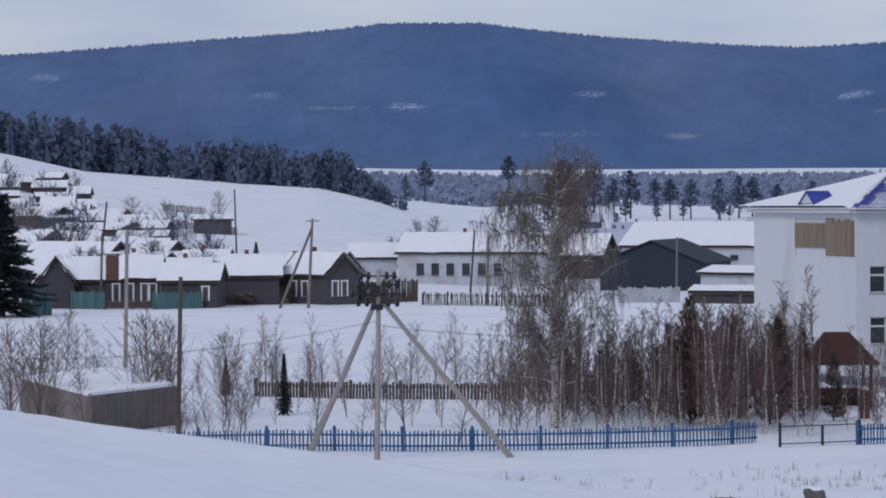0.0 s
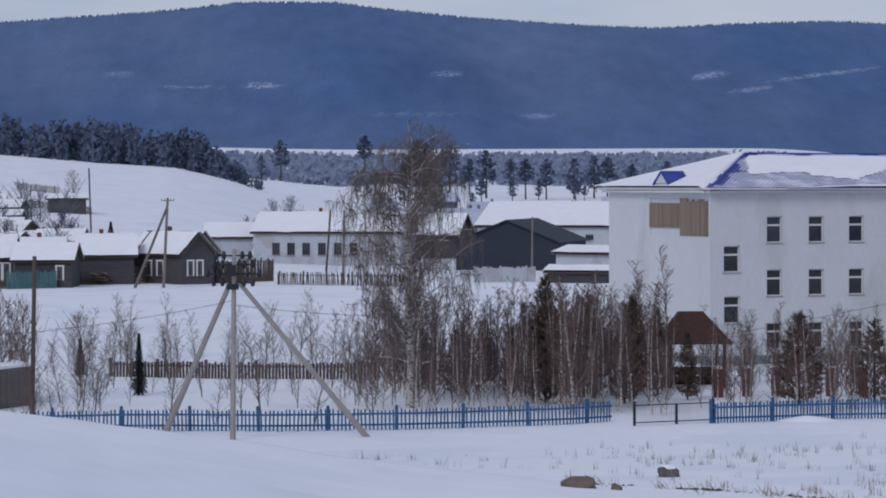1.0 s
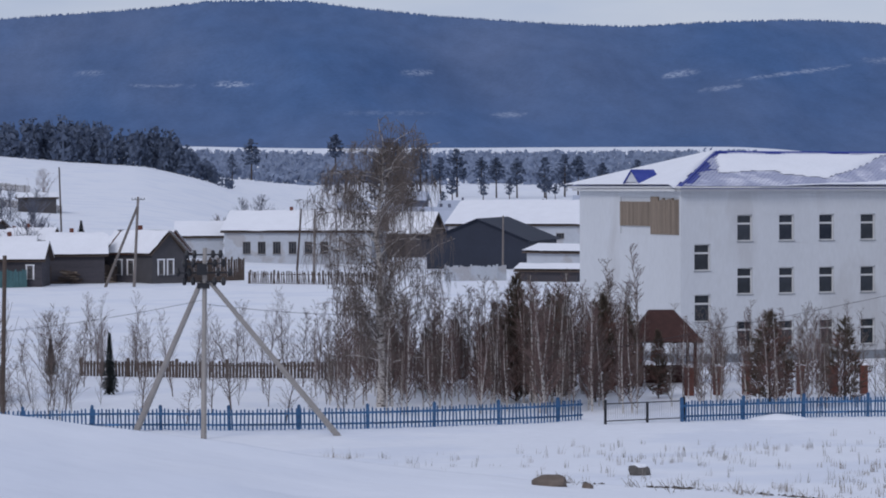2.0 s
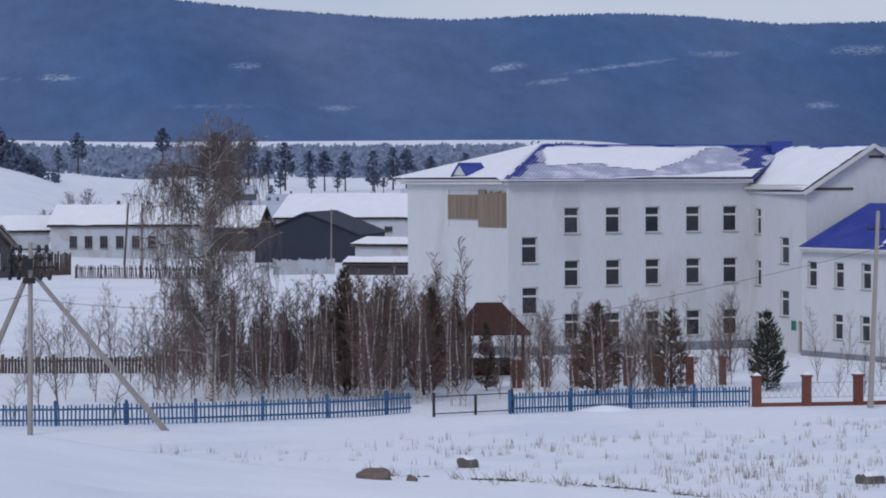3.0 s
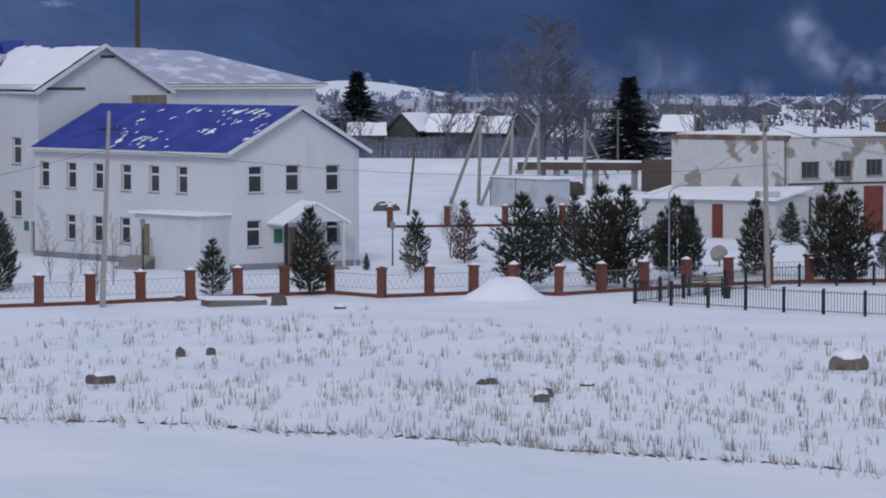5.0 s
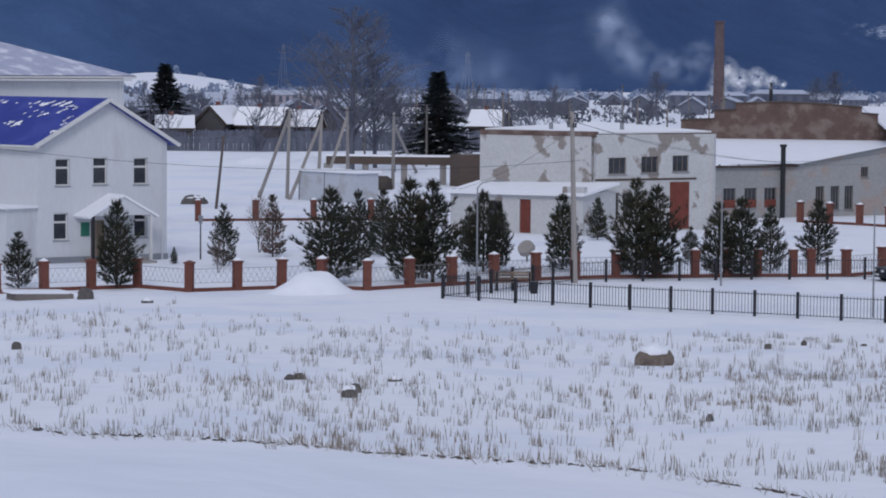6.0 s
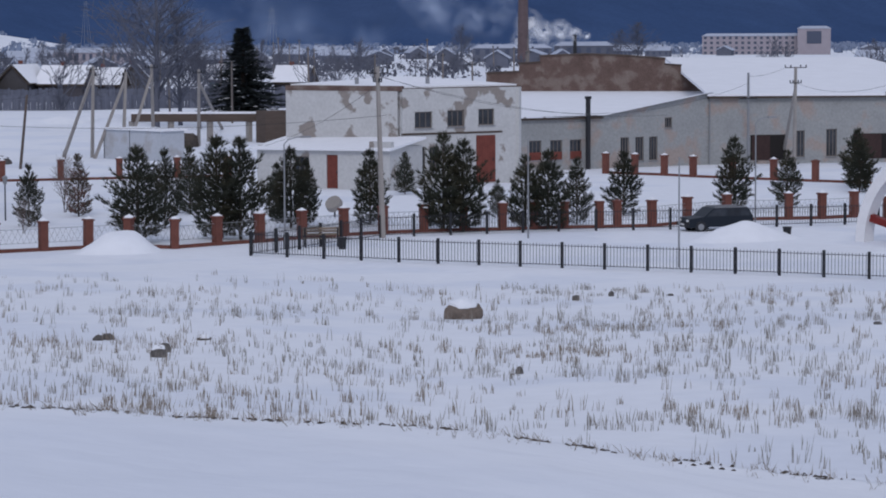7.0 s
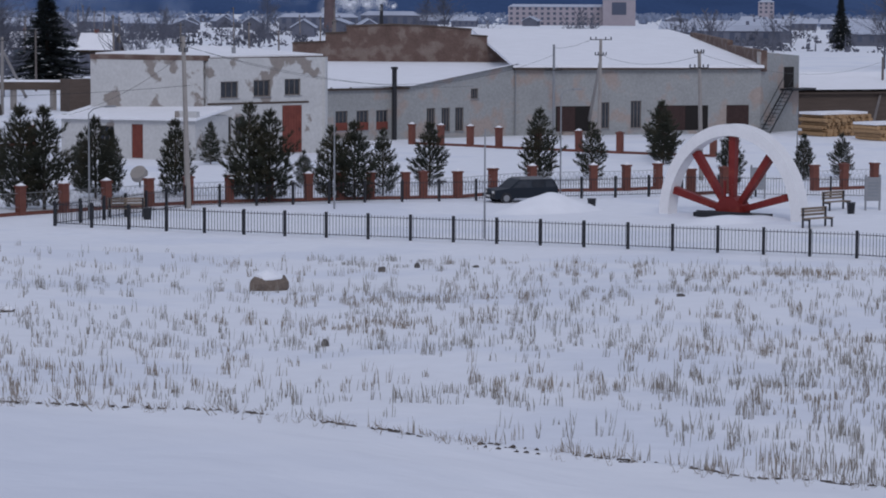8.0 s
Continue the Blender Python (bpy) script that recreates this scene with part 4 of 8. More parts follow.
utility_pole((-14.66, 306.65), (-14.15, 306.67, 9.73), 0.17, 0.13, GREY_WOOD, "wooden pole with a leaning strut by the houses", ((1.4, 0.3, 10),), ((-17.84, 306.48), 0.9))
utility_pole((-37.65, 310.29), (-36.52, 302.81, 7.85), 0.14, 0.11, GREY_WOOD, "grey wooden pole by a house fence")
utility_pole((-38.79, 315.63), (-37.55, 315.78, 11.67), 0.14, 0.10, OLD_WOOD, "dark leaning wooden pole behind a roof")
utility_pole((4.85, 312.31), (5.00, 311.96, 8.31), 0.15, 0.11, GREY_WOOD, "grey wooden pole by the picket fence")
utility_pole((3.43, 359.45), (3.99, 354.98, 7.88), 0.15, 0.11, OLD_WOOD, "dark leaning wooden pole")
utility_pole((27.53, 333.39), (27.65, 333.86, 7.20), 0.13, 0.1, GREY_WOOD, "grey pole before the dark shed")
utility_pole((-27.95, 383.98), (-28.30, 383.96, 13.33), 0.13, 0.1, OLD_WOOD, "dark wooden pole on the hillside")
utility_pole((81.84, 205.43), (89.45, 222.71, 5.23), 0.12, 0.10, OLD_WOOD, "dark leaning wooden pole beside the school lane")
utility_pole((94.29, 220.38), (93.79, 218.74, 7.67), 0.18, 0.13, CONCRETE, "concrete pole with a strut over the snowy lane", ((1.2, 0.25, 0),), ((92.74, 223.09), 0.92), square=True)
utility_pole((95.91, 217.67), (96.26, 217.66, 7.21), 0.18, 0.13, CONCRETE, "concrete pole with a strut over the snowy lane", ((1.2, 0.25, 0),), ((93.60, 218.53), 0.92), square=True)
utility_pole((103.46, 228.11), (101.51, 224.08, 7.66), 0.18, 0.13, CONCRETE, "concrete pole with a strut over the snowy lane", ((1.2, 0.25, 0),), ((97.71, 221.27), 0.9), square=True)
utility_pole((111.06, 234.96), (109.05, 230.51, 7.04), 0.18, 0.13, CONCRETE, "concrete pole with a strut beside a pipeline", ((1.2, 0.25, 0),), ((130.94, 270.98), 0.85), square=True)
utility_pole((130.31, 170.88), (129.84, 170.11, 7.86), 0.17, 0.11, CONCRETE, "tall concrete pole with a wide insulator crossarm", ((1.7, 0.05, -20), (0.9, 1.2, -20)), ((138.25, 182.96), 0.8), square=True)
utility_pole((132.22, 179.26), (131.76, 178.67, 7.26), 0.13, 0.09, GREY_METAL, "thin grey pole with a low crossarm by the works", ((1.4, 2.0, -20),))
utility_pole((110.36, 134.23), (109.05, 133.01, 7.92), 0.15, 0.10, CONCRETE, "concrete pole with a crossarm by the wheel monument", ((1.2, 1.0, -20), (0.6, 0.1, -20)), square=True)
utility_pole((175.87, 188.68), (170.46, 182.88, 5.73), 0.13, 0.1, GREY_WOOD, "grey pole beside the log piles", (), ((154.36, 167.00), 0.55))
wire((39.2, 133.9, 8.0), (13.0, 134.5, 2.9), 0.3)
wire((39.2, 133.9, 7.6), (73, 131, 6.5), 0.9)
wire((72.62, 131.25, 8.57), (119.86, 172.43, 4.41), 0.8)
wire((72.61, 131.25, 8.12), (89.27, 178.97, 2.57), 0.5)
wire((-2.9, 126, 6.2), (-23, 128, 4.6), 0.7)
wire((-2.9, 126, 6.0), (11, 150, 4.6), 0.4)
wire((129.30, 170.52, 7.85), (131.77, 178.67, 6.99), 0.2)
wire((129.85, 170.10, 6.66), (109.05, 133.01, 7.65), 0.6)
wire((72.60, 131.26, 8.61), (131.77, 178.66, 6.46), 2.2)
wire((109.05, 133.01, 7.79), (170.46, 182.87, 5.43), 1.2)
wire((93.79, 218.74, 7.43), (109.05, 230.51, 6.83), 0.8)
wire((89.64, 233.38, 4.70), (93.79, 218.74, 7.29), 0.8)


def street_lamp(base, high, reach, turn, label, classic=False):
    t = thing("street_lamp", place(*base), label, "street lamp", "street lamps", turn=turn)
    if classic:
        part("shaft", Shape().tube((0, 0, -0.2), (0, 0, high), 0.05, 0.035), BLACK_METAL, t)
        part("lantern", Shape().tube((0, 0, high), (0, 0, high + 0.4), 0.1, 0.17, n=8).tube((0, 0, high + 0.4), (0, 0, high + 0.52), 0.2, 0.03, n=8), GREY_METAL, t)
        return
    sh = Shape().tube((0, 0, -0.2), (0, 0, high - 0.3), 0.055, 0.035)
    pts = [(0, 0, high - 0.3), (reach * 0.25, 0, high - 0.06), (reach * 0.7, 0, high + 0.04), (reach, 0, high + 0.05)]
    for p, q in zip(pts, pts[1:]):
        sh.tube(p, q, 0.03, n=5)
    part("shaft", sh, GREY_METAL, t)
    if reach:
        part("lamp_head", Shape().box(reach - 0.05, reach + 0.5, -0.09, 0.09, high, high + 0.09), GREY_METAL, t)


street_lamp((65.10, 127.42), 5.6, 1.0, 0, "grey steel lamp post with a curved arm in the snow")
street_lamp((75.83, 108.04), 5.1, 0.0, 0, "plain grey steel post inside the railing")
street_lamp((79.08, 126.55), 5.2, 0.0, 0, "plain grey steel post near the pines")
street_lamp((96.19, 129.61), 5.9, 0.8, -10, "grey steel lamp post with a curved arm by the parked car")
street_lamp((116.16, 132.07), 4.4, 0.0, 0, "plain grey steel post beside the arch")
street_lamp((45.29, 153.89), 2.6, 0.0, 0, "black garden lamp with a lantern before the school", classic=True)
street_lamp((60.58, 154.22), 2.1, 0.0, 0, "thin dark lamp post beside the school", classic=True)


# ---- the old works ----
PEELING = mat("peeling_whitewash", (0.50, 0.505, 0.51), 0.85, vary=0.14, scale=0.42, fine=5, tint=(0.25, 0.225, 0.21), amount=0.10, edge=0.03, bump=0.01)
PALE_WALL = mat("pale_plaster", (0.30, 0.31, 0.315), 0.85, vary=0.18, scale=0.5, fine=5, tint=(0.31, 0.265, 0.245), amount=0.22, bump=0.01)
OLD_BRICK = mat("old_brickwork", (0.135, 0.092, 0.080), 0.9, vary=0.4, scale=0.9, fine=12, tint=(0.17, 0.135, 0.12), amount=0.25, bump=0.02)
RUST_RED = mat("rusty_red_paint", (0.16, 0.045, 0.034), 0.7, vary=0.25, scale=2, fine=9)
DARK_DOOR = mat("dark_maroon_planks", (0.045, 0.026, 0.025), 0.8, vary=0.3, scale=2, fine=9)
# Near-black for plates on closed walls that paint the shade inside openings.
DARK_HOLE = mat("interior_shade", (0.018, 0.016, 0.016), 0.9)


def facade(house, p, q, z0, z1, holes, material, thick=0.4, style="bars", outline=None, label=""):
    m, n = along(p, q)
    sh = Shape()
    wall_with(sh, m, 0, n, z0, z1, thick, [(s, s + w, z, z + k) for s, z, w, k in holes])
    part("wall", sh, material, house, label, local=False)
    if outline:
        part("gable", Shape().prism(outline, 0.003, thick, m), material, house, local=False)
    for s, z, w, k in holes:
        put_window(house, m, s, z, w, k, style, inset=0.12)
    return m, n


def works_shed():
    p0, p1, p2 = (90.59, 177.19), (95.84, 169.82), (105.78, 170.33)
    h = thing("works_shed", (p1[0], p1[1], 0), "two-storey whitewashed shed with peeling plaster and a red gate", "building")
    m, n = facade(h, p1, p2, -0.4, 6.75, [(1.0, 4.0, 1.45, 1.15), (3.7, 4.05, 1.4, 1.15), (6.3, 4.1, 1.35, 1.15), (1.0, 1.0, 0.85, 1.7), (2.2, 1.0, 0.85, 1.7)], PEELING)
    put_door(h, m, 6.1, 0.1, 1.6, 3.3, RUST_RED, inset=-0.05, label="tall rusty red double gate")
    part("lintel", Shape().box(-0.1, 8.3, -0.05, -0.005, 3.55, 3.68, m), OLD_WOOD, h, "pipe along the wall", local=False)
    ml, nl = along(p0, p1)
    part("wall", Shape().box(0, nl - 0.4, 0, 0.4, -0.4, 6.6, ml), PEELING, h, "windowless end wall", local=False)
    part("wall", Shape().box(-0.02, nl - 0.02, -0.03, 0.3, 6.6, 6.95, ml), OLD_BRICK, h, "bare brick course", local=False)
    bx = (p2[0] + p0[0] - p1[0], p2[1] + p0[1] - p1[1])
    c0, c1, c2, c3 = up3(p0, 6.9), up3(p1, 6.75), up3(p2, 6.8), up3(bx, 7.35)
    part("roof", Shape().slab([c0, c1, c2, c3], 0.2), OLD_WOOD, h, "flat tarred roof edge", local=False)
    sn = Shape().slab([tuple(Vector(c).lerp(Vector(c3), 0.04) + Vector((0, 0, 0.12))) for c in (c0, c1, c2, c3)], 0.11)
    part("lying_snow", sn, ROOF_SNOW, h, local=False)
    for k in (0.3, 0.6):
        e = Vector(c0).lerp(Vector(c2), k)
        part("vent_pipe", Shape().tube(e, e + Vector((0, 0, 0.6)), 0.15, n=8), GREY_METAL, h, local=False)
    mb, nb = along(p2, bx)
    part("wall", Shape().box(0, nb, 0, 0.4, -0.4, 6.7, mb), PEELING, h, local=False)
    # lean-to before the end wall
    q0, q1 = (87.43, 175.42), (92.87, 166.33)
    mq, nq = along(q0, q1)
    sh = Shape()
    wall_with(sh, mq, 0, nq, -0.4, 2.75, 0.3, [(5.6, 6.5, 0.05, 2.35), (3.0, 4.2, 0.9, 2.2)])
    lt = part("lean_to", sh, PEELING, h, "low whitewashed lean-to", local=False)
    put_door(h, mq, 5.6, 0.05, 0.9, 2.3, RUST_RED, inset=0.1, label="red lean-to door")
    put_window(h, mq, 3.0, 0.9, 1.2, 1.3, "bars", inset=0.1)
    part("lean_to_roof", Shape().slab([mq @ Vector((-0.3, -0.4, 2.75)), mq @ Vector((nq + 0.3, -0.4, 2.85)), mq @ Vector((nq + 0.3, 4.5, 3.5)), mq @ Vector((-0.3, 4.5, 3.4))], 0.16), ROOF_SNOW, h, "snowy lean-to roof", local=False)
    for s0, s1 in ((-0.15, 0.15), (nq - 0.3, nq)):
        part("wall", Shape().box(s0, s1, 0.3, 4.5, -0.4, 2.9, mq), PEELING, h, local=False)
    part("parapet", Shape().box(nq - 1.6, nq + 0.1, 0.0, 0.4, 2.75, 3.3, mq), PEELING, h, "crumbling plastered corner", local=False)


def works_hall():
    p1, p2, p3, p4 = (112.90, 181.80), (130.48, 182.07), (150.24, 175.47), (155.85, 177.22)
    h = thing("works_hall", (p2[0], p2[1], 0), "long pale plastered factory hall with snowy roofs and brick firewall", "building")
    m1, n1 = along(p1, p2)
    holes = [(0.7, 0.8, 1.1, 1.5), (2.6, 0.8, 1.1, 1.5), (4.4, 0.8, 1.1, 1.5), (9.1, 0.5, 0.8, 1.85), (10.5, 0.5, 0.8, 1.85), (11.8, 0.5, 0.8, 1.85), (13.3, 3.0, 0.7, 0.8)]
    facade(h, p1, p2, -0.4, 4.0, holes, PALE_WALL, outline=[(0, 4.0), (n1, 4.0), (n1, 5.6), (7.2, 4.0)])
    for s in (0.7, 2.6, 4.4):
        part("panel", Shape().box(s, s + 1.1, 0.05, 0.11, 0.8, 1.4, m1), RUST_RED, h, "orange-red panel under a window", local=False)
    part("chimney", Shape().tube(m1 @ Vector((5.8, -0.4, 0)), m1 @ Vector((5.8, -0.4, 5.4)), 0.19, n=10).tube(m1 @ Vector((5.8, -0.4, 5.4)), m1 @ Vector((5.8, -0.4, 5.6)), 0.27, n=10), BLACK_METAL, h, "black steel flue", local=False)
    b1, b2 = (129.65, 209.06, 5.24), (143.40, 199.88, 5.21)
    part("roof", Shape().slab([m1 @ Vector((-0.3, -0.5, 4.12)), m1 @ Vector((7.4, -0.5, 4.12)), m1 @ Vector((n1, -0.5, 5.72)), b2, b1], 0.18), ROOF_SNOW, h, "snow-covered low roof", local=False)
    part("eave", Shape().box(-0.2, 7.3, -0.3, 0, 3.86, 4.0, m1), OLD_WOOD, h, local=False)
    w0, w1 = (127.14, 210.60), (143.53, 199.78)
    mw, nw = along(w0, w1)
    k = nw / 399.0
    steps = [(0, 3), (0, 6.75), (58 * k, 6.9), (58 * k, 7.6), (95 * k, 7.7), (95 * k, 8.25), (175 * k, 8.4), (250 * k, 8.25), (315 * k, 8.0), (315 * k, 7.5), (343 * k, 7.4), (343 * k, 6.7), (nw, 6.5), (nw, 3)]
    part("firewall", Shape().prism(steps, 0, 0.7, mw), OLD_BRICK, h, "stepped bare brick firewall", local=False)
    for (s0, z), (s1, z1) in zip(steps[1:], steps[2:]):
        if s1 - s0 > 1:
            part("coping", Shape().prism([(s0 - 0.05, z), (s1 + 0.05, z1), (s1 + 0.05, z1 + 0.12), (s0 - 0.05, z + 0.12)], -0.1, 0.8, mw), OLD_WOOD, h, local=False)
    # high hall
    m2, n2 = along(p2, p3)
    holes = [(7.0, 0.5, 0.9, 2.1), (9.7, 0.5, 0.9, 2.2)]
    facade(h, p2, p3, -0.4, 5.35, holes, PALE_WALL)
    for s, w, k2 in ((3.4, 2.9, 2.0), (11.9, 4.4, 2.0)):
        part("opening", Shape().box(s, s + w, -0.02, 0.05, 0.3, 0.3 + k2, m2), DARK_HOLE, h, "dark plate painted as the shade in an open gateway", local=False)
        part("door", Shape().box(s + 0.1, s + w * 0.55, -0.08, -0.03, 0.3, 0.25 + k2, m2), DARK_DOOR, h, "dark maroon sliding door", local=False)
    put_door(h, m2, 17.9, 0.4, 1.9, 1.9, DARK_DOOR, inset=-0.07, label="dark maroon plank door")
    part("eave", Shape().box(-0.2, n2 + 0.2, -0.45, 0, 5.2, 5.5, m2), OLD_WOOD, h, local=False)
    r0, r1, r2 = (149.21, 215.36, 7.91), (163.83, 204.46, 7.91), (166.66, 202.16, 6.94)
    e0, e1 = m2 @ Vector((-0.3, -0.5, 5.6)), m2 @ Vector((n2 + 0.1, -0.5, 5.5))
    part("roof", Shape().slab([e0, e1, r1, r0], 0.2).slab([e1, r2, r1], 0.2), ROOF_SNOW, h, "broad snow-covered roof", local=False)
    part("drainpipe", Shape().tube(m2 @ Vector((0, -0.12, 0)), m2 @ Vector((0, -0.12, 5.4)), 0.06), GREY_METAL, h, local=False)
    # end block with an outside stair
    m3, n3 = along(p3, p4)
    part("wall", Shape().prism([(0, -0.4), (n3, -0.4), (n3, 6.2), (0, 6.6)], 0, 0.4, m3), PALE_WALL, h, "end block wall", local=False)
    s0, s1 = (162.85, 200.11), p3
    ms, ns = along(s0, s1)
    part("parapet", Shape().prism([(0, 5.0), (0, 7.7), (ns * 0.55, 7.3), (ns * 0.55, 6.9), (ns, 6.7), (ns, 5.0)], 0, 0.5, ms), OLD_BRICK, h, "stepped brown parapet", local=False)
    part("door", Shape().box(n3 * 0.6, n3 * 0.85, -0.05, 0.0, 3.6, 5.3, m3), DARK_HOLE, h, "dark plate painted as the shade in an upper doorway", local=False)
    st = part("stair", Shape().box(n3 * 0.5, n3 + 0.8, -1.2, 0, 3.4, 3.55, m3), BLACK_METAL, h, "rusty steel landing", local=False)
    for dx in (0.0, 0.9):
        part("stringer", Shape().tube(m3 @ Vector((n3 * 0.5 + 0.3, -0.2 - dx, 3.5)), m3 @ Vector((-0.9, -0.6 - dx, 0.1)), 0.06, n=4).tube(m3 @ Vector((n3 * 0.5 + 0.3, -0.2 - dx, 4.5)), m3 @ Vector((-0.9, -0.6 - dx, 1.1)), 0.03, n=4), BLACK_METAL, st).matrix_basis = Matrix()
    for i in range(11):
        c = m3 @ Vector((n3 * 0.5 + 0.3 - (n3 * 0.5 + 1.2) * i / 11, -0.65, 3.4 - 3.3 * i / 11))
        part("tread", Shape().box(c.x - 0.15, c.x + 0.15, c.y - 0.45, c.y + 0.45, c.z, c.z + 0.04), BLACK_METAL, st).matrix_basis = Matrix()
    part("wall", Shape().box(0, 26, 0, 0.4, -0.4, 6.0, along(p4, (p4[0] + 12, p4[1] + 24))[0]), PALE_WALL, h, local=False)


works_shed()
works_hall()


# ---- the little square: wheel monument, benches, parked car ----
def wheel_monument():
    p, q = Vector((*(92.66, 115.37), 0)), Vector((*(95.20, 107.90), 0))
    mid = (p + q) / 2
    turn = math.degrees(math.atan2(q.y - p.y, q.x - p.x))
    w = (q - p).length / 2 * 1.07
    t = thing("wheel_monument", (mid.x, mid.y, ground(mid.x, mid.y)), "white concrete half-ring arch with red radiating spokes", "monument", turn=turn)
    n, tall = 40, 4.8
    sh = Shape()
    for i in range(n + 1):
        a = math.pi * i / n
        for rr, d in ((1.0, -0.45), (1.0, 0.45), (0.87, 0.45), (0.87, -0.45)):
            sh.v.append((-w * rr * math.cos(a), d, tall * (rr if rr == 1 else 0.875) * math.sin(a) - (0.3 if i in (0, n) else 0)))
    for i in range(n):
        for k in range(4):
            sh.f.append((4 * i + k, 4 * i + (k + 1) % 4, 4 * i + 4 + (k + 1) % 4, 4 * i + 4 + k))
    part("arch", sh, WHITE_PAINT, t, "white painted half ring")
    for a, le in ((14, 0.86), (52, 0.86), (90, 0.87), (128, 0.86), (166, 0.86)):
        c, s = math.cos(radians(a)), math.sin(radians(a))
        e = Vector((-w * le * c, 0, max(0.9, tall * le * s) if a not in (14, 166) else 1.25))
        b = Vector((-0.6 * c, 0, 0.35 + 0.3 * s))
        part("spoke", Shape().tube(b, e, 0.22, 0.27, n=4), RED_PAINT, t, "red wedge-shaped spoke")
    part("hub", Shape().tube((0, -0.5, 0.35), (0, 0.5, 0.35), 0.75, n=16), RED_PAINT, t, "red hub block")
    part("inner_spoke", Shape().tube((-0.25, -0.4, 0.3), (-0.25, -0.4, 1.9), 0.08, n=4).tube((0.2, -0.4, 0.3), (0.2, -0.4, 1.7), 0.08, n=4), RED_PAINT, t)
    part("base", Shape().box(-1.9, 1.9, -0.8, 0.8, -0.2, 0.22).tube((-1.6, -0.9, 0.15), (1.6, -0.9, 0.15), 0.2, n=7), BLACK_METAL, t, "dark wreath-covered base")


wheel_monument()


def bench(at, turn, label):
    t = thing("park_bench", place(*at), label, "bench", "park benches", turn=turn)
    for y in (0.0, 0.16, 0.32):
        part("seat_slat", Shape().box(-0.95, 0.95, y, y + 0.12, 0.44, 0.48), BOARD, t)
    for z in (0.58, 0.74, 0.88):
        part("back_slat", Shape().box(-0.95, 0.95, 0.46, 0.5, z, z + 0.11), BOARD, t)
    for x in (-0.85, 0.85):
        part("leg", Shape().box(x - 0.04, x + 0.04, 0, 0.07, -0.1, 0.44).box(x - 0.04, x + 0.04, 0.42, 0.5, -0.1, 0.98).box(x - 0.04, x + 0.04, 0.07, 0.42, 0.36, 0.44), BLACK_METAL, t)


bench((93.58, 104.46), 8, "brown slatted park bench with black legs in snow")
bench((101.79, 112.18), 10, "brown slatted park bench near a litter bin")
bench((67.10, 127.15), -20, "brown slatted park bench behind the black railing")


def litter_bin(at):
    t = thing("litter_bin", place(*at), "small dark metal litter bin in the snow", "litter bin", "litter bins")
    part("bucket", Shape().tube((0, 0, -0.1), (0, 0, 0.55), 0.18, 0.23, n=10), BLACK_METAL, t)
    part("rim", Shape().tube((0, 0, 0.55), (0, 0, 0.6), 0.25, n=10), BLACK_METAL, t)


for p in [(90.61, 119.26), (100.71, 110.14), (67.47, 125.69)]:
    litter_bin(p)


def info_stand(at, label):
    t = thing("information_stand", place(*at), label, "sign", turn=-20)
    part("panel", Shape().box(-0.45, 0.45, -0.06, 0.06, 0.5, 1.75), GREY_METAL, t, "pale panel with unreadable print")
    for i in range(5):
        part("print_bar", Shape().box(-0.3, 0.3, -0.068, -0.064, 0.75 + i * 0.17, 0.82 + i * 0.17), PLINTH, t)
    for x in (-0.4, 0.4):
        part("leg", Shape().box(x - 0.04, x + 0.04, -0.04, 0.04, -0.2, 1.9), GREY_METAL, t)


info_stand((103.28, 111.29), "grey metal information stand on two legs")
info_stand((103.39, 120.76), "grey metal information stand behind the arch")


def parked_car():
    x, y = (90.69, 125.78)
    t = thing("parked_car", place(x, y, -0.05), "dark blue-black off-road car parked behind a snowdrift", "car", turn=-12)
    dark = mat("dark_car_paint", (0.010, 0.015, 0.024), 0.5, vary=0.1, spec=0.25)
    body = [(-2.1, 0.3), (-2.12, 0.62), (-2.0, 0.84), (-1.15, 0.94), (-0.5, 1.46), (1.75, 1.46), (2.08, 0.95), (2.12, 0.35)]
    t.scale = (0.9, 0.9, 0.9)
    part("body", Shape().prism(body, -0.85, 0.85), dark, t)
    side = [(-0.98, 0.96), (-0.46, 1.38), (0.3, 1.4), (0.3, 0.96)]
    for pts in (side, [(0.4, 0.96), (0.4, 1.4), (1.15, 1.4), (1.15, 0.96)], [(1.25, 0.96), (1.25, 1.4), (1.68, 1.38), (1.9, 0.96)]):
        for d in (-0.86, 0.852):
            part("side_window", Shape().prism(pts, d, d + 0.008), DARK_GLASS, t)
    for wx in (-1.35, 1.35):
        for d in (-0.88, 0.66):
            wh = part("wheel", Shape().tube((wx, d, 0.34), (wx, d + 0.22, 0.34), 0.36, n=16), BLACK_METAL, t)
            part("rim", Shape().tube((wx, d - 0.01, 0.34), (wx, d + 0.23, 0.34), 0.2, n=10), GREY_METAL, wh)
    for d in (-0.7, 0.45):
        part("headlight", Shape().box(-2.15, -2.08, d, d + 0.25, 0.64, 0.78), FRAME_WHITE, t)
    part("bumper", Shape().box(-2.2, -2.08, -0.85, 0.85, 0.38, 0.58), BLACK_METAL, t)
    part("licence_plate", Shape().box(-2.22, -2.2, -0.26, 0.26, 0.42, 0.53), FRAME_WHITE, t)
    for d in (-0.75, 0.7):
        part("roof_rail", Shape().box(-0.4, 1.7, d, d + 0.05, 1.455, 1.54), GREY_METAL, t)


parked_car()


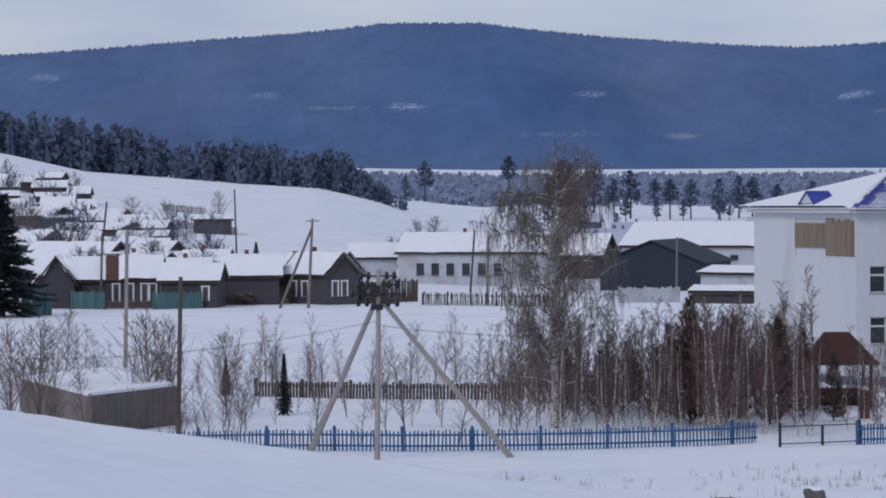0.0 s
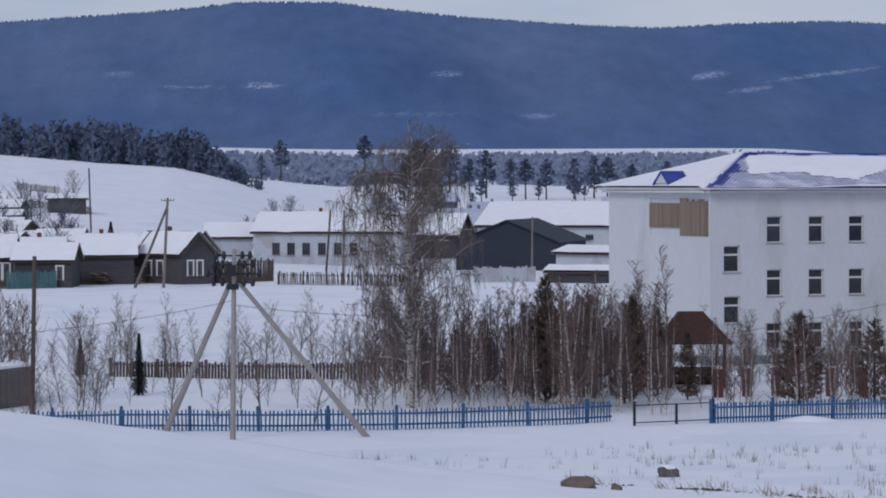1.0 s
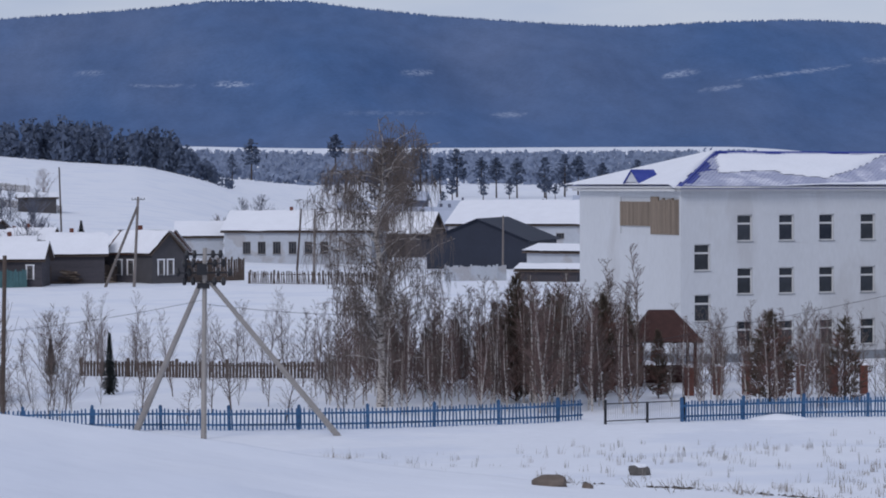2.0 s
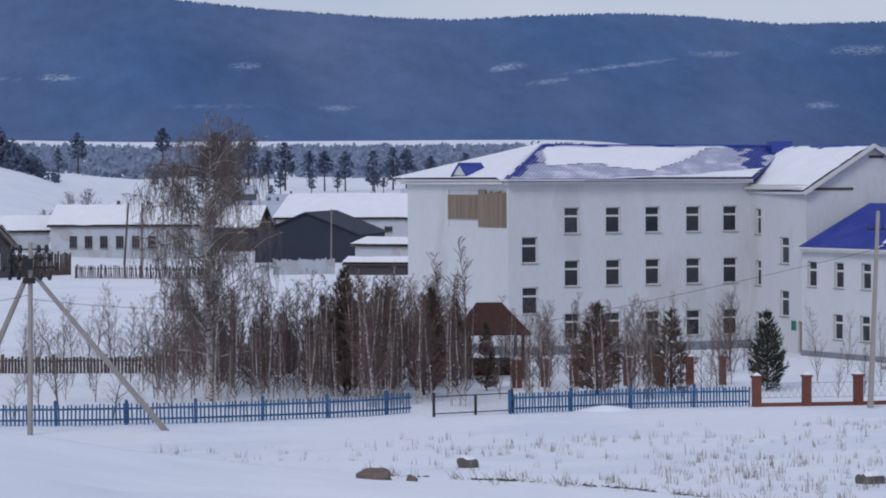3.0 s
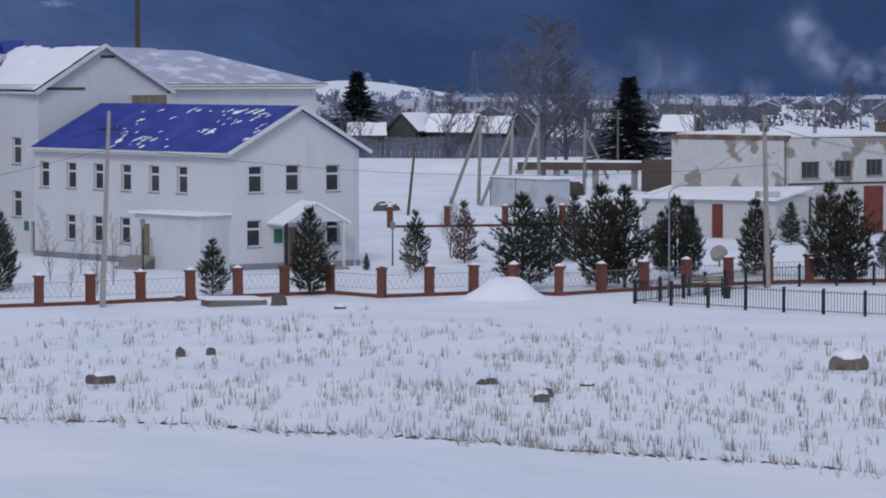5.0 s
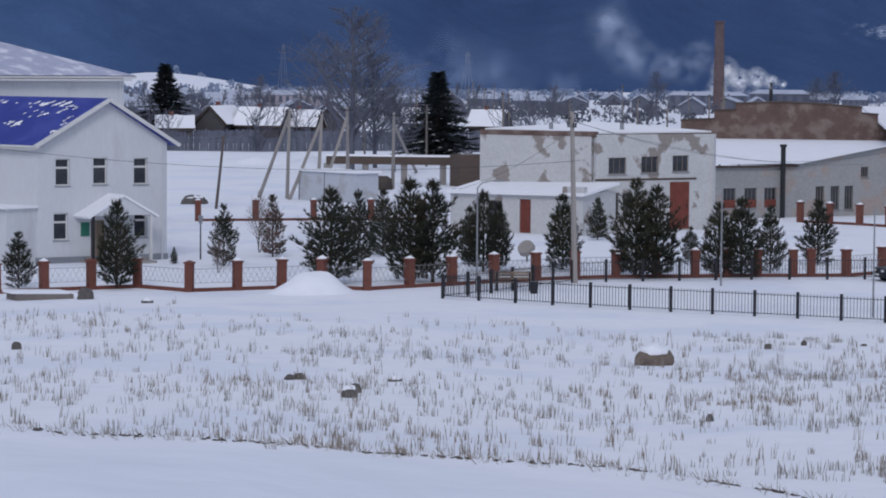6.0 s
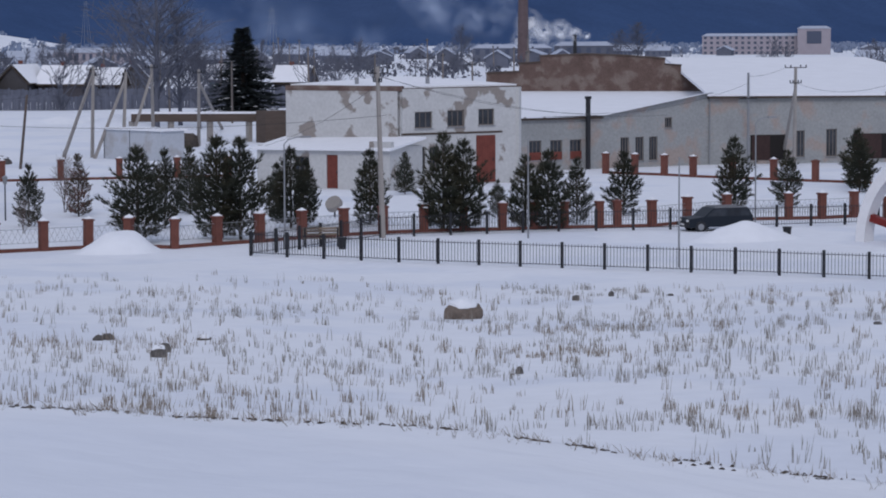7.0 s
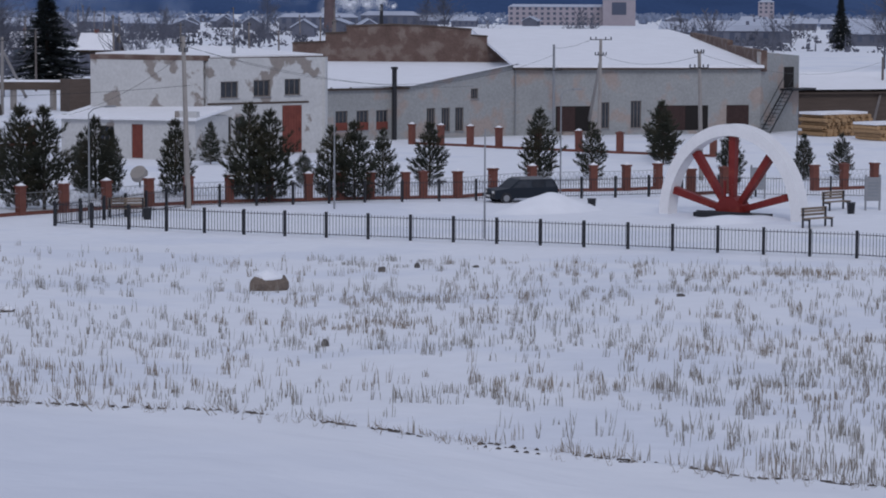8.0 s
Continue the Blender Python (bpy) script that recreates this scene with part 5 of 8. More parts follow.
def stone_disc(at):
    # A tilted disc on a made-up stand takes the place of a pale stone.
    t = thing("satellite_dish", place(*at), "pale tilted disc in place of a rounded stone among the pines", "dish")
    part("bowl", Shape().tube((0, 0, 0.7), (-0.2, -0.12, 0.9), 0.52, 0.48, n=18), CONCRETE, t)
    part("stand", Shape().tube((0, 0, -0.1), (0, 0, 0.7), 0.05), BLACK_METAL, t)


stone_disc((77.91, 146.12))


def drift(at, rx, ry, high, label="heaped snowdrift on the flat snow"):
    sh = Shape()
    n, k = 28, 9
    for j in range(k + 1):
        for i in range(n):
            a, s = 2 * math.pi * i / n, j / k
            x, y = at[0] + rx * s * math.cos(a), at[1] + ry * s * math.sin(a)
            z = high * (1 - s * s) ** 1.6 * (1 + 0.35 * noise.noise((x * 0.8, y * 0.8, 3)))
            sh.v.append((x, y, ground(x, y) + z - 0.05 * s))
    for j in range(k):
        for i in range(n):
            sh.f.append((j * n + i, j * n + (i + 1) % n, (j + 1) * n + (i + 1) % n, (j + 1) * n + i))
    solid("snowdrift", sh, SNOW, label, "snowdrift", "snowdrifts", smooth=True)


drift((57.14, 130.05), 2.6, 1.8, 1.05)
drift((87.9, 119.4), 3.8, 1.7, 0.85)
drift((91.88, 109.47), 4.5, 1.6, 0.35)
drift((9.98, 150.89), 1.6, 1.2, 0.8)
drift((11.18, 154.89), 1.2, 1.0, 0.7)
drift((24.19, 133.54), 2.0, 0.7, 0.25)
drift((43.87, 132.65), 3.0, 0.9, 0.35)


# ---- the village ----
# Dark logs, lightened and blued by haze put into the colour.
LOG = mat("hazed_log_wall", (0.066, 0.062, 0.072), 0.9, vary=0.25, scale=0.8, fine=7, stretch=(0.4, 0.4, 5), bump=0.02)
GAZEBO_BROWN = mat("dark_red_brown_paint", (0.055, 0.025, 0.022), 0.8, vary=0.25)
GREY_BOARD = mat("grey_board_wall", (0.075, 0.072, 0.078), 0.9, vary=0.2, scale=0.8, fine=8)
GREEN_PAINT = mat("faded_green_paint", (0.075, 0.155, 0.165), 0.8, vary=0.25, scale=0.8, fine=8, per_piece=0.2)
RUST_ROOF = mat("rusty_sheet_roof", (0.10, 0.05, 0.04), 0.8, vary=0.3, scale=0.8, fine=6)
DARK_SHED = mat("dark_blue_shed", (0.030, 0.036, 0.055), 0.8, vary=0.15, scale=0.6, fine=7)
# Old white plaster, its white dulled and blued with painted haze.
HAZY_WHITE = mat("hazy_old_white_wall", (0.46, 0.49, 0.54), 0.85, vary=0.1, scale=0.5, fine=5, tint=(0.38, 0.38, 0.40), amount=0.2)


def cottage(p, q, depth, eave, peak, wall_mat, label, ridge_along=True, windows=(), snow=True, bare=None, white_frames=True, base=None, chimney=True, roof_mat=None, category="house", group="village houses"):
    """A low house with its front from p to q, seen from the field. ridge_along: the ridge runs along the front, otherwise the gable is in front."""
    z = min(ground(*p), ground(*q)) if base is None else base
    h = thing("house", (p[0], p[1], z), label, category, group)
    m, n = along(p, q)
    m = Matrix.Translation((0, 0, z)) @ m
    sh = Shape()
    wall_with(sh, m, 0, n, -1.0, eave, 0.3, [(s, s + w, zz, zz + k) for s, zz, w, k in windows])
    part("wall", sh, wall_mat, h, local=False)
    sh = Shape().box(0, 0.3, 0.3, depth, -1.0, eave, m).box(n - 0.3, n, 0.3, depth, -1.0, eave, m).box(0.3, n - 0.3, depth - 0.3, depth, -1.0, eave, m)
    part("wall", sh, wall_mat, h, local=False)
    for s, zz, w, k in windows:
        put_window(h, m, s, zz, w, k, "bars", inset=0.02)
        if white_frames:
            part("window_surround", Shape().box(s - 0.16, s - 0.005, -0.05, 0.0, zz - 0.1, zz + k + 0.2, m).box(s + w + 0.005, s + w + 0.16, -0.05, 0.0, zz - 0.1, zz + k + 0.2, m).box(s - 0.2, s + w + 0.2, -0.06, 0.0, zz + k + 0.2, zz + k + 0.36, m), WHITE_PAINT, h, local=False)
    o = 0.45
    V = lambda s, d, zz: m @ Vector((s, d, zz))
    if ridge_along:
        g = Shape().add([V(0, 0, eave), V(0, depth, eave), V(0, depth / 2, peak), V(0.3, 0, eave), V(0.3, depth, eave), V(0.3, depth / 2, peak)], [(0, 2, 1), (3, 4, 5), (0, 3, 5, 2), (1, 2, 5, 4)])
        part("gable", g, wall_mat, h, local=False)
        g = Shape().add([V(n - 0.3, 0, eave), V(n - 0.3, depth, eave), V(n - 0.3, depth / 2, peak), V(n, 0, eave), V(n, depth, eave), V(n, depth / 2, peak)], [(0, 2, 1), (3, 4, 5), (0, 3, 5, 2), (1, 2, 5, 4)])
        faces = [(V(-o, -o, eave - 0.1), V(n + o, -o, eave - 0.1), V(n + o, depth / 2, peak + 0.1), V(-o, depth / 2, peak + 0.1)), (V(n + o, depth + o, eave - 0.1), V(-o, depth + o, eave - 0.1), V(-o, depth / 2, peak + 0.1), V(n + o, depth / 2, peak + 0.1))]
    else:
        g = Shape().prism([(0, eave), (n, eave), (n / 2, peak)], 0, 0.3, m)
        faces = [(V(-o, -o, eave - 0.1), V(n / 2, -o, peak + 0.1), V(n / 2, depth + o, peak + 0.1), V(-o, depth + o, eave - 0.1)), (V(n / 2, -o, peak + 0.1), V(n + o, -o, eave - 0.1), V(n + o, depth + o, eave - 0.1), V(n / 2, depth + o, peak + 0.1))]
    part("gable", g, wall_mat, h, local=False)
    for i, f4 in enumerate(faces):
        part("roof", Shape().slab(f4, 0.12), roof_mat or OLD_WOOD, h, local=False)
        if snow:
            sn = Shape()
            a, b, c, d = (Vector(e) for e in f4)
            if not ridge_along:
                a, b, c, d = (d, a, b, c) if i == 0 else (b, c, d, a)
            snow_sheet(sn, a, b, c, d, (lambda s, t, k: 0.5 + 0.3 * k) if bare is None or i else (lambda s, t, k: 0.35 + 0.3 * k - (1.5 if bare[0] < s < bare[1] else 0)), thick=0.22, step=0.6, seed=int(p[0] * 3) % 50)
            part("lying_snow", sn, ROOF_SNOW, h, local=False, smooth=True, kind="stuff")
    if chimney:
        c = V(n * 0.4, depth * 0.5, peak - 0.2)
        part("chimney", Shape().box(c.x - 0.25, c.x + 0.25, c.y - 0.25, c.y + 0.25, c.z, c.z + 1.0), BRICK, h, local=False)
    return h


W3 = [(1.2, 0.9, 0.8, 1.3), (2.9, 0.9, 0.8, 1.3), (4.6, 0.9, 0.8, 1.3)]
cottage((-36.96, 308.80), (-31.03, 309.45), 7, 3.2, 5.6, LOG, "dark log house with white window frames and snowy roof", windows=[(0.9, 0.8, 0.6, 1.6), (2.4, 0.8, 0.6, 1.6), (4.0, 0.8, 0.6, 1.6), (4.9, 0.8, 0.6, 1.6)], bare=(0.05, 0.33), roof_mat=RUST_ROOF)
cottage((-41.11, 310.29), (-37.08, 309.79), 7, 3.0, 5.3, LOG, "dark log outbuilding joined to the house, snowy roof", chimney=False)
cottage((-44.23, 307.84), (-40.24, 308.39), 7, 2.6, 5.6, LOG, "dark timber barn with its gable to the field", ridge_along=False, snow=True, chimney=False, category="barn")
cottage((-30.81, 308.47), (-24.66, 308.01), 6, 2.9, 4.6, LOG, "dark log house with a low snowy roof", windows=[(4.6, 0.9, 0.6, 1.2)], chimney=False)
cottage((-24.50, 317.05), (-18.43, 317.47), 6, 3.2, 5.2, LOG, "dark board outhouse with a snowy roof", chimney=False)
cottage((-18.67, 321.46), (-12.48, 317.76), 6, 3.3, 5.6, LOG, "log house with pale window frames and patchy snowy roof", windows=[(1.6, 0.9, 0.7, 1.4), (3.2, 0.9, 0.7, 1.4), (4.6, 0.9, 0.5, 1.4)], bare=(0.0, 0.14), roof_mat=RUST_ROOF)
cottage((-13.03, 315.73), (-9.55, 317.86), 7, 3.3, 5.6, GREY_BOARD, "grey board house gable with two white windows", ridge_along=False, windows=[(0.8, 1.0, 0.6, 1.4), (2.0, 1.0, 0.6, 1.4)], chimney=False)
cottage((-54.75, 367.95), (-43.75, 363.38), 8, 3.4, 5.4, LOG, "long dark timber house on the hillside with a snowy roof")
cottage((-43.74, 357.33), (-36.05, 354.17), 7, 2.8, 4.4, LOG, "dark house on the slope with a blue-white window", windows=[(5.4, 0.7, 0.7, 1.1)])
cottage((-67.89, 485.27), (-54.89, 476.85), 8, 2.6, 3.6, GREY_BOARD, "long low grey barn high on the slope", chimney=False, category="barn")
cottage((-26.82, 350.98), (-20.80, 351.38), 7, 2.8, 4.4, GREY_BOARD, "grey-blue house behind the first row, snowy roof", windows=[(1.0, 0.8, 0.7, 1.0)])
cottage((-33.25, 343.39), (-28.48, 343.82), 7, 2.2, 4.2, LOG, "dark house with a snow-laden roof", chimney=True)
cottage((-65.05, 414.93), (-59.46, 410.72), 7, 2.6, 4.4, LOG, "dark farm shed among bare bushes", chimney=False, category="barn")
cottage((-78.48, 514.04), (-70.74, 510.12), 7, 2.5, 4.0, LOG, "small dark house far up the hill")
cottage((20.20, 363.44), (33.07, 359.48), 18, 3.7, 6.4, DARK_SHED, "big dark blue-grey shed with a low gable", ridge_along=False, snow=False, chimney=False, roof_mat=DARK_SHED, category="shed")
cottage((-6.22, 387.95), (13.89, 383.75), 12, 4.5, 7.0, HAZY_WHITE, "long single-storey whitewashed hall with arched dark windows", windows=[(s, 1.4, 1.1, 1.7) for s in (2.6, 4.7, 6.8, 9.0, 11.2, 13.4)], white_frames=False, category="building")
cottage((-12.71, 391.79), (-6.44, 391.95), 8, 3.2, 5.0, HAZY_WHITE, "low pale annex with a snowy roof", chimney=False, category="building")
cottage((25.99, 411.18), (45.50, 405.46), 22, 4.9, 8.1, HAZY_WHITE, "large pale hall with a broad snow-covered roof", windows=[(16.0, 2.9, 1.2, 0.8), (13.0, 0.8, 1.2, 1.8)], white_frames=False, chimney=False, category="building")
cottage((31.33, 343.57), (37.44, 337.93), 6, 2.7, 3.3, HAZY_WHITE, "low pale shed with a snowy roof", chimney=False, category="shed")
cottage((27.93, 316.77), (34.30, 314.13), 4, 1.3, 1.7, LOG, "low dark woodshed with a snowy roof", chimney=False, category="shed")
cottage((16.04, 419.69), (23.46, 417.34), 9, 3.4, 6.4, LOG, "dark barn half hidden by the birch", chimney=False, category="barn")

rnd = random.Random(11)
for i in range(40):
    a, r = rnd.uniform(-9.0, -3.6), rnd.uniform(335, 560)
    if i >= 28:
        a, r = rnd.uniform(-9.3, -7.2), rnd.uniform(520, 740)
    elif a > -5.0 and r > 375:
        a -= 3.6
    x, y = r * math.sin(radians(a)), r * math.cos(radians(a))
    w = rnd.uniform(4, 8)
    cottage((x, y), (x + w, y + rnd.uniform(-2, 2)), rnd.uniform(5, 7), rnd.uniform(2.2, 3.0), rnd.uniform(3.2, 4.4), rnd.choice([LOG, GREY_BOARD]), rnd.choice(["small dark village outbuilding with a snowy roof", "weathered grey village house under snow"]), chimney=rnd.random() < 0.5)


# Weathered boards of the far fences, with grey haze in the colour.
FAR_FENCE = mat("hazy_grey_boards", (0.115, 0.115, 0.13), 0.9, vary=0.2, per_piece=0.25)


def board_fence(points, high, material, label, step=0.2, gap=0.03, lean=2.0):
    f = thing("board_fence", place(*points[0]), label, "fence", "board fences")
    sh = Shape()
    r = random.Random(int(points[0][0] * 7))
    for x, y, a in walk_line(points, step):
        sh.box(-step / 2, step / 2 - gap, -0.02, 0.02, -0.2, high * r.uniform(0.9, 1.05), pose(*place(x, y), 0, r.uniform(-lean, lean), a))
    part("boarding", sh, material, f, local=False, kind="stuff")
    for x, y, a in walk_line(points, 3.0):
        part("post", Shape().box(-0.09, 0.09, -0.13, -0.03, -0.3, high + 0.15, pose(*place(x, y), 0, r.uniform(-lean, lean), a)), material, f, local=False)
    for (x, y, a), (x2, y2, _) in zip(walk_line(points, 3.0), walk_line(points, 3.0)[1:]):
        part("rail", Shape().tube(place(x, y, high * 0.75), place(x2, y2, high * 0.75), 0.05, n=4), material, f, local=False)


board_fence([(-42.88, 287.84), (-40.25, 290.44)], 2.4, GREEN_PAINT, "faded green board fence", gap=0.005)
board_fence([(-40.36, 307.31), (-36.56, 305.29)], 1.9, GREEN_PAINT, "turquoise painted board fence before a barn", gap=0.005)
board_fence([(-31.24, 304.72), (-26.11, 307.39)], 1.9, GREEN_PAINT, "turquoise painted gate and fence", gap=0.005)
board_fence([(-36.56, 305.29), (-31.24, 304.72)], 1.0, OLD_WOOD, "low dark picket fence before the house", gap=0.1)
board_fence([(-25.90, 316.3), (-9.27, 324.5)], 2.0, OLD_WOOD, "dark board fence along the house row", gap=0.01)
board_fence([(-9.27, 320.87), (-2.89, 325.58)], 2.6, OLD_WOOD, "dark shed fence beside the yard", gap=0.01)
board_fence([(-2.29, 314.82), (2.85, 312.53), (11.75, 308.18)], 1.4, OLD_WOOD, "broken grey picket fence leaning in the snow", gap=0.1, lean=9)
board_fence([(-11.06, 167.31), (-4.79, 165.02), (4.74, 163.52)], 0.95, OLD_WOOD, "low dark wooden fence behind the saplings", gap=0.06)
board_fence([(19.85, 319.33), (26.96, 320.31)], 1.7, HAZY_WHITE, "pale concrete panel fence", gap=0.0, lean=0.5)
board_fence([(-58.0, 395.0), (-44.0, 390.0)], 1.6, FAR_FENCE, "grey garden fence between hillside houses", step=0.4, gap=0.04)
board_fence([(-46.0, 345.0), (-33.0, 338.0)], 1.7, FAR_FENCE, "dark yard fence behind the first houses", step=0.4, gap=0.03)
board_fence([(-66.0, 452.0), (-50.0, 440.0)], 1.6, FAR_FENCE, "grey yard fence up the snowy slope", step=0.4, gap=0.05)
board_fence([(-29.0, 338.0), (-20.0, 334.0)], 1.6, FAR_FENCE, "dark garden fence behind a log house", step=0.4, gap=0.04)
board_fence([(-53.91, 557.40), (-39.18, 538.58)], 1.4, GREY_WOOD, "long grey paddock fence on the hillside", gap=0.12)
board_fence([(-62.87, 636.90), (-52.56, 627.80)], 1.6, GREY_WOOD, "grey paddock fence higher on the hill", gap=0.12)


def wood_pile(at, label, w=3.5):
    t = thing("wood_pile", place(*at), label, "wood pile", "wood piles")
    r = random.Random(int(at[0] * 5))
    for i in range(46):
        x, z = r.uniform(-w / 2, w / 2), 0
        z = r.uniform(0, 1.4 * (1 - (2 * x / w) ** 2) + 0.1)
        a = r.uniform(-50, 50)
        d = Vector((math.cos(radians(a)), r.uniform(-0.6, 0.6), r.uniform(-0.25, 0.25))) * r.uniform(0.4, 0.9)
        c = Vector((x, r.uniform(-0.6, 0.6), z))
        part("log", Shape().tube(c - d, c + d, r.uniform(0.06, 0.12), n=5), BOARD if r.random() < 0.4 else OLD_WOOD, t)


wood_pile((-19.53, 318.50), "heap of split boards and logs partly under snow")
wood_pile((-22.49, 317.08), "small heap of dark timber in the snow", 2.2)


def garage():
    p, q, s = (-22.52, 150.32), (-17.48, 138.90), (-13.84, 146.35)
    t = thing("garage", (q[0], q[1], ground(*q)), "low grey metal garage with a snow-covered flat roof", "garage")
    m1, n1 = along(p, q)
    m2, n2 = along(q, s)
    part("wall", Shape().box(0, n1, 0, 0.15, -1, 2.1, m1), GREY_WOOD, t, local=False)
    part("wall", Shape().box(0, n2, 0, 0.15, -1, 2.0, m2), GREY_WOOD, t, local=False)
    for i in range(int(n2 / 0.6)):
        part("rib", Shape().box(i * 0.6, i * 0.6 + 0.06, -0.03, 0.0, -1, 2.0, m2), GREY_WOOD, t, local=False)
    e = (p[0] + s[0] - q[0], p[1] + s[1] - q[1])
    part("roof", Shape().slab([up3(p, 2.3), up3(q, 2.15), up3(s, 2.15), up3(e, 2.35)], 0.14), ROOF_SNOW, t, "thick snow on the roof", local=False)
    part("wall", Shape().box(0, n1, 0, 0.15, -1, 2.0, along(s, e)[0]).box(0, n2, 0, 0.15, -1, 2.0, along(e, p)[0]), GREY_METAL, t, local=False)


garage()


def gazebo():
    x, y = (21.99, 156.55)
    t = thing("gazebo", place(x, y), "dark red-brown wooden gazebo with a tent roof", "gazebo")
    for dx in (-1.5, 1.5):
        for dy in (-1.4, 1.4):
            part("post", Shape().box(dx - 0.08, dx + 0.08, dy - 0.08, dy + 0.08, -0.2, 2.6), GAZEBO_BROWN, t)
    e = [(-1.95, -1.85, 2.5), (1.95, -1.85, 2.5), (1.95, 1.85, 2.5), (-1.95, 1.85, 2.5)]
    r0, r1 = (-0.9, 0, 4.2), (0.5, 0, 4.2)
    part("roof", Shape().slab([e[0], e[1], r1, r0], 0.08).slab([e[1], e[2], r1], 0.08).slab([e[2], e[3], r0, r1], 0.08).slab([e[3], e[0], r0], 0.08), GAZEBO_BROWN, t, "rust-brown sheet roof")
    part("parapet", Shape().box(-1.5, 1.5, 1.36, 1.44, 0, 1.0).box(-1.54, -1.46, -1.4, 1.4, 0, 1.0), GAZEBO_BROWN, t)
    part("bench", Shape().box(-1.4, 1.4, 1.0, 1.35, 0.4, 0.46), GAZEBO_BROWN, t)


gazebo()

# ---- between the school and the works ----
def cabin():
    p, q, s = (94.53, 218.42), (96.42, 211.02), (99.60, 216.16)
    t = thing("cabin", (p[0], p[1], 0), "white metal cabin with a snowy roof", "cabin")
    m, n = along(p, q)
    part("wall", Shape().box(0, n, 0, 2.4, -0.3, 2.45, m), HAZY_WHITE, t, local=False)
    part("seam", Shape().box(0, 0.08, -0.02, 0.0, -0.3, 2.45, m).box(n * 0.45, n * 0.45 + 0.06, -0.02, 0, -0.3, 2.45, m), BLACK_METAL, t, local=False)
    part("roof", Shape().box(-0.2, n + 0.2, -0.2, 2.6, 2.45, 2.62, m), ROOF_SNOW, t, local=False)


cabin()


def pipeline():
    p, q = (109.65, 246.73, 2.44), (122.11, 238.56, 2.47)
    t = thing("pipe_bridge", (p[0], p[1], 0), "raised grey heating pipe on supports with snow on top", "pipe")
    part("pipe", Shape().box(0, (Vector(q) - Vector(p)).length, -0.45, 0.45, p[2] - 0.55, p[2] + 0.2, along(p[:2], q[:2])[0]), OLD_WOOD, t, local=False)
    part("lying_snow", Shape().box(0, (Vector(q) - Vector(p)).length, -0.5, 0.5, p[2] + 0.2, p[2] + 0.38, along(p[:2], q[:2])[0]), ROOF_SNOW, t, local=False)
    for k in range(5):
        c = Vector(p).lerp(Vector(q), k / 4)
        part("support", Shape().box(c.x - 0.2, c.x + 0.2, c.y - 0.3, c.y + 0.3, -0.5, p[2] - 0.5), CONCRETE, t, local=False)
    e = (120.02, 237.38, 1.36)
    part("box", Shape().box(e[0] - 1.4, e[0] + 1.4, e[1] - 1, e[1] + 1, -0.5, 3.0), OLD_WOOD, t, "brown service box", local=False)


pipeline()
drift((120.08, 274.59), 6, 4, 1.4)
drift((123.21, 294.40), 8, 3, 0.8)


def log_stack(at, w, high, label):
    t = thing("log_stack", place(*at), label, "log stack", "log stacks")
    r = random.Random(int(at[0]))
    z, row = 0.15, 0
    while z < high:
        x = -w / 2 + 0.15 * (row % 2) + r.uniform(0, 0.5)
        while x < w / 2 - row * 0.25:
            k = r.uniform(0.13, 0.19)
            part("log", Shape().tube((x, -1.5 + r.uniform(-0.2, 0.2), z), (x, 1.5, z + r.uniform(-0.05, 0.05)), k, n=7), YELLOW_LOG, t)
            x += 0.36
        z += 0.28
        row += 1
    part("lying_snow", Shape().box(-w / 2, w / 2 - row * 0.25, -1.2, 1.4, high + 0.02, high + 0.2), ROOF_SNOW, t)


YELLOW_LOG = mat("fresh_log_ends", (0.34, 0.22, 0.12), 0.85, vary=0.25, scale=4, fine=20, per_piece=0.35)
log_stack((154.16, 170.11), 6.5, 1.7, "stack of fresh yellow logs under snow")
log_stack((152.77, 163.03), 5.0, 1.2, "lower stack of fresh logs")
cottage((161.59, 184.15), (171.94, 181.48), 9, 2.9, 3.6, OLD_WOOD, "long open timber shelter with a snowy roof", chimney=False, category="shed")
cottage((187.77, 214.40), (201.08, 208.96), 4, 2.6, 3.0, GREY_BOARD, "long low board wall with a snowy coping", chimney=False, category="shed")


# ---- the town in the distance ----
# Town walls, snowy roofs and windows have blue-grey haze painted into their colours.
FAR_WALL = mat("hazed_wall", (0.12, 0.13, 0.17), 0.9, vary=0.2, scale=0.05, fine=0.5, per_piece=0.35)
FAR_ROOF = mat("hazed_snowy_roof", (0.42, 0.46, 0.555), 0.9, vary=0.08, scale=0.05, fine=0.4)
FAR_DARK = mat("hazed_window", (0.07, 0.085, 0.13), 0.6)
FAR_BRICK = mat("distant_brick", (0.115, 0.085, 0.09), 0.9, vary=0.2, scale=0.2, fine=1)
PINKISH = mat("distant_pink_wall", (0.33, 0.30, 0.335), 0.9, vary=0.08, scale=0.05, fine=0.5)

LANE = "dark low wooden house with a snowy roof behind the lane"
cottage((151.15, 372.50), (156.03, 368.31), 7, 2.4, 4.8, LOG, LANE)
cottage((157.89, 371.87), (161.76, 369.11), 7, 2.2, 4.4, LOG, LANE)
cottage((139.63, 372.70), (144.02, 371.03), 7, 2.0, 3.6, GREY_BOARD, LANE)
cottage((145.98, 374.56), (149.00, 371.21), 7, 2.6, 5.0, GREY_BOARD, LANE, ridge_along=False)
cottage((182.71, 361.44), (186.21, 358.53), 7, 2.4, 4.6, LOG, LANE)
cottage((173.06, 393.64), (176.81, 391.97), 7, 2.2, 4.8, GREY_BOARD, LANE, ridge_along=False)
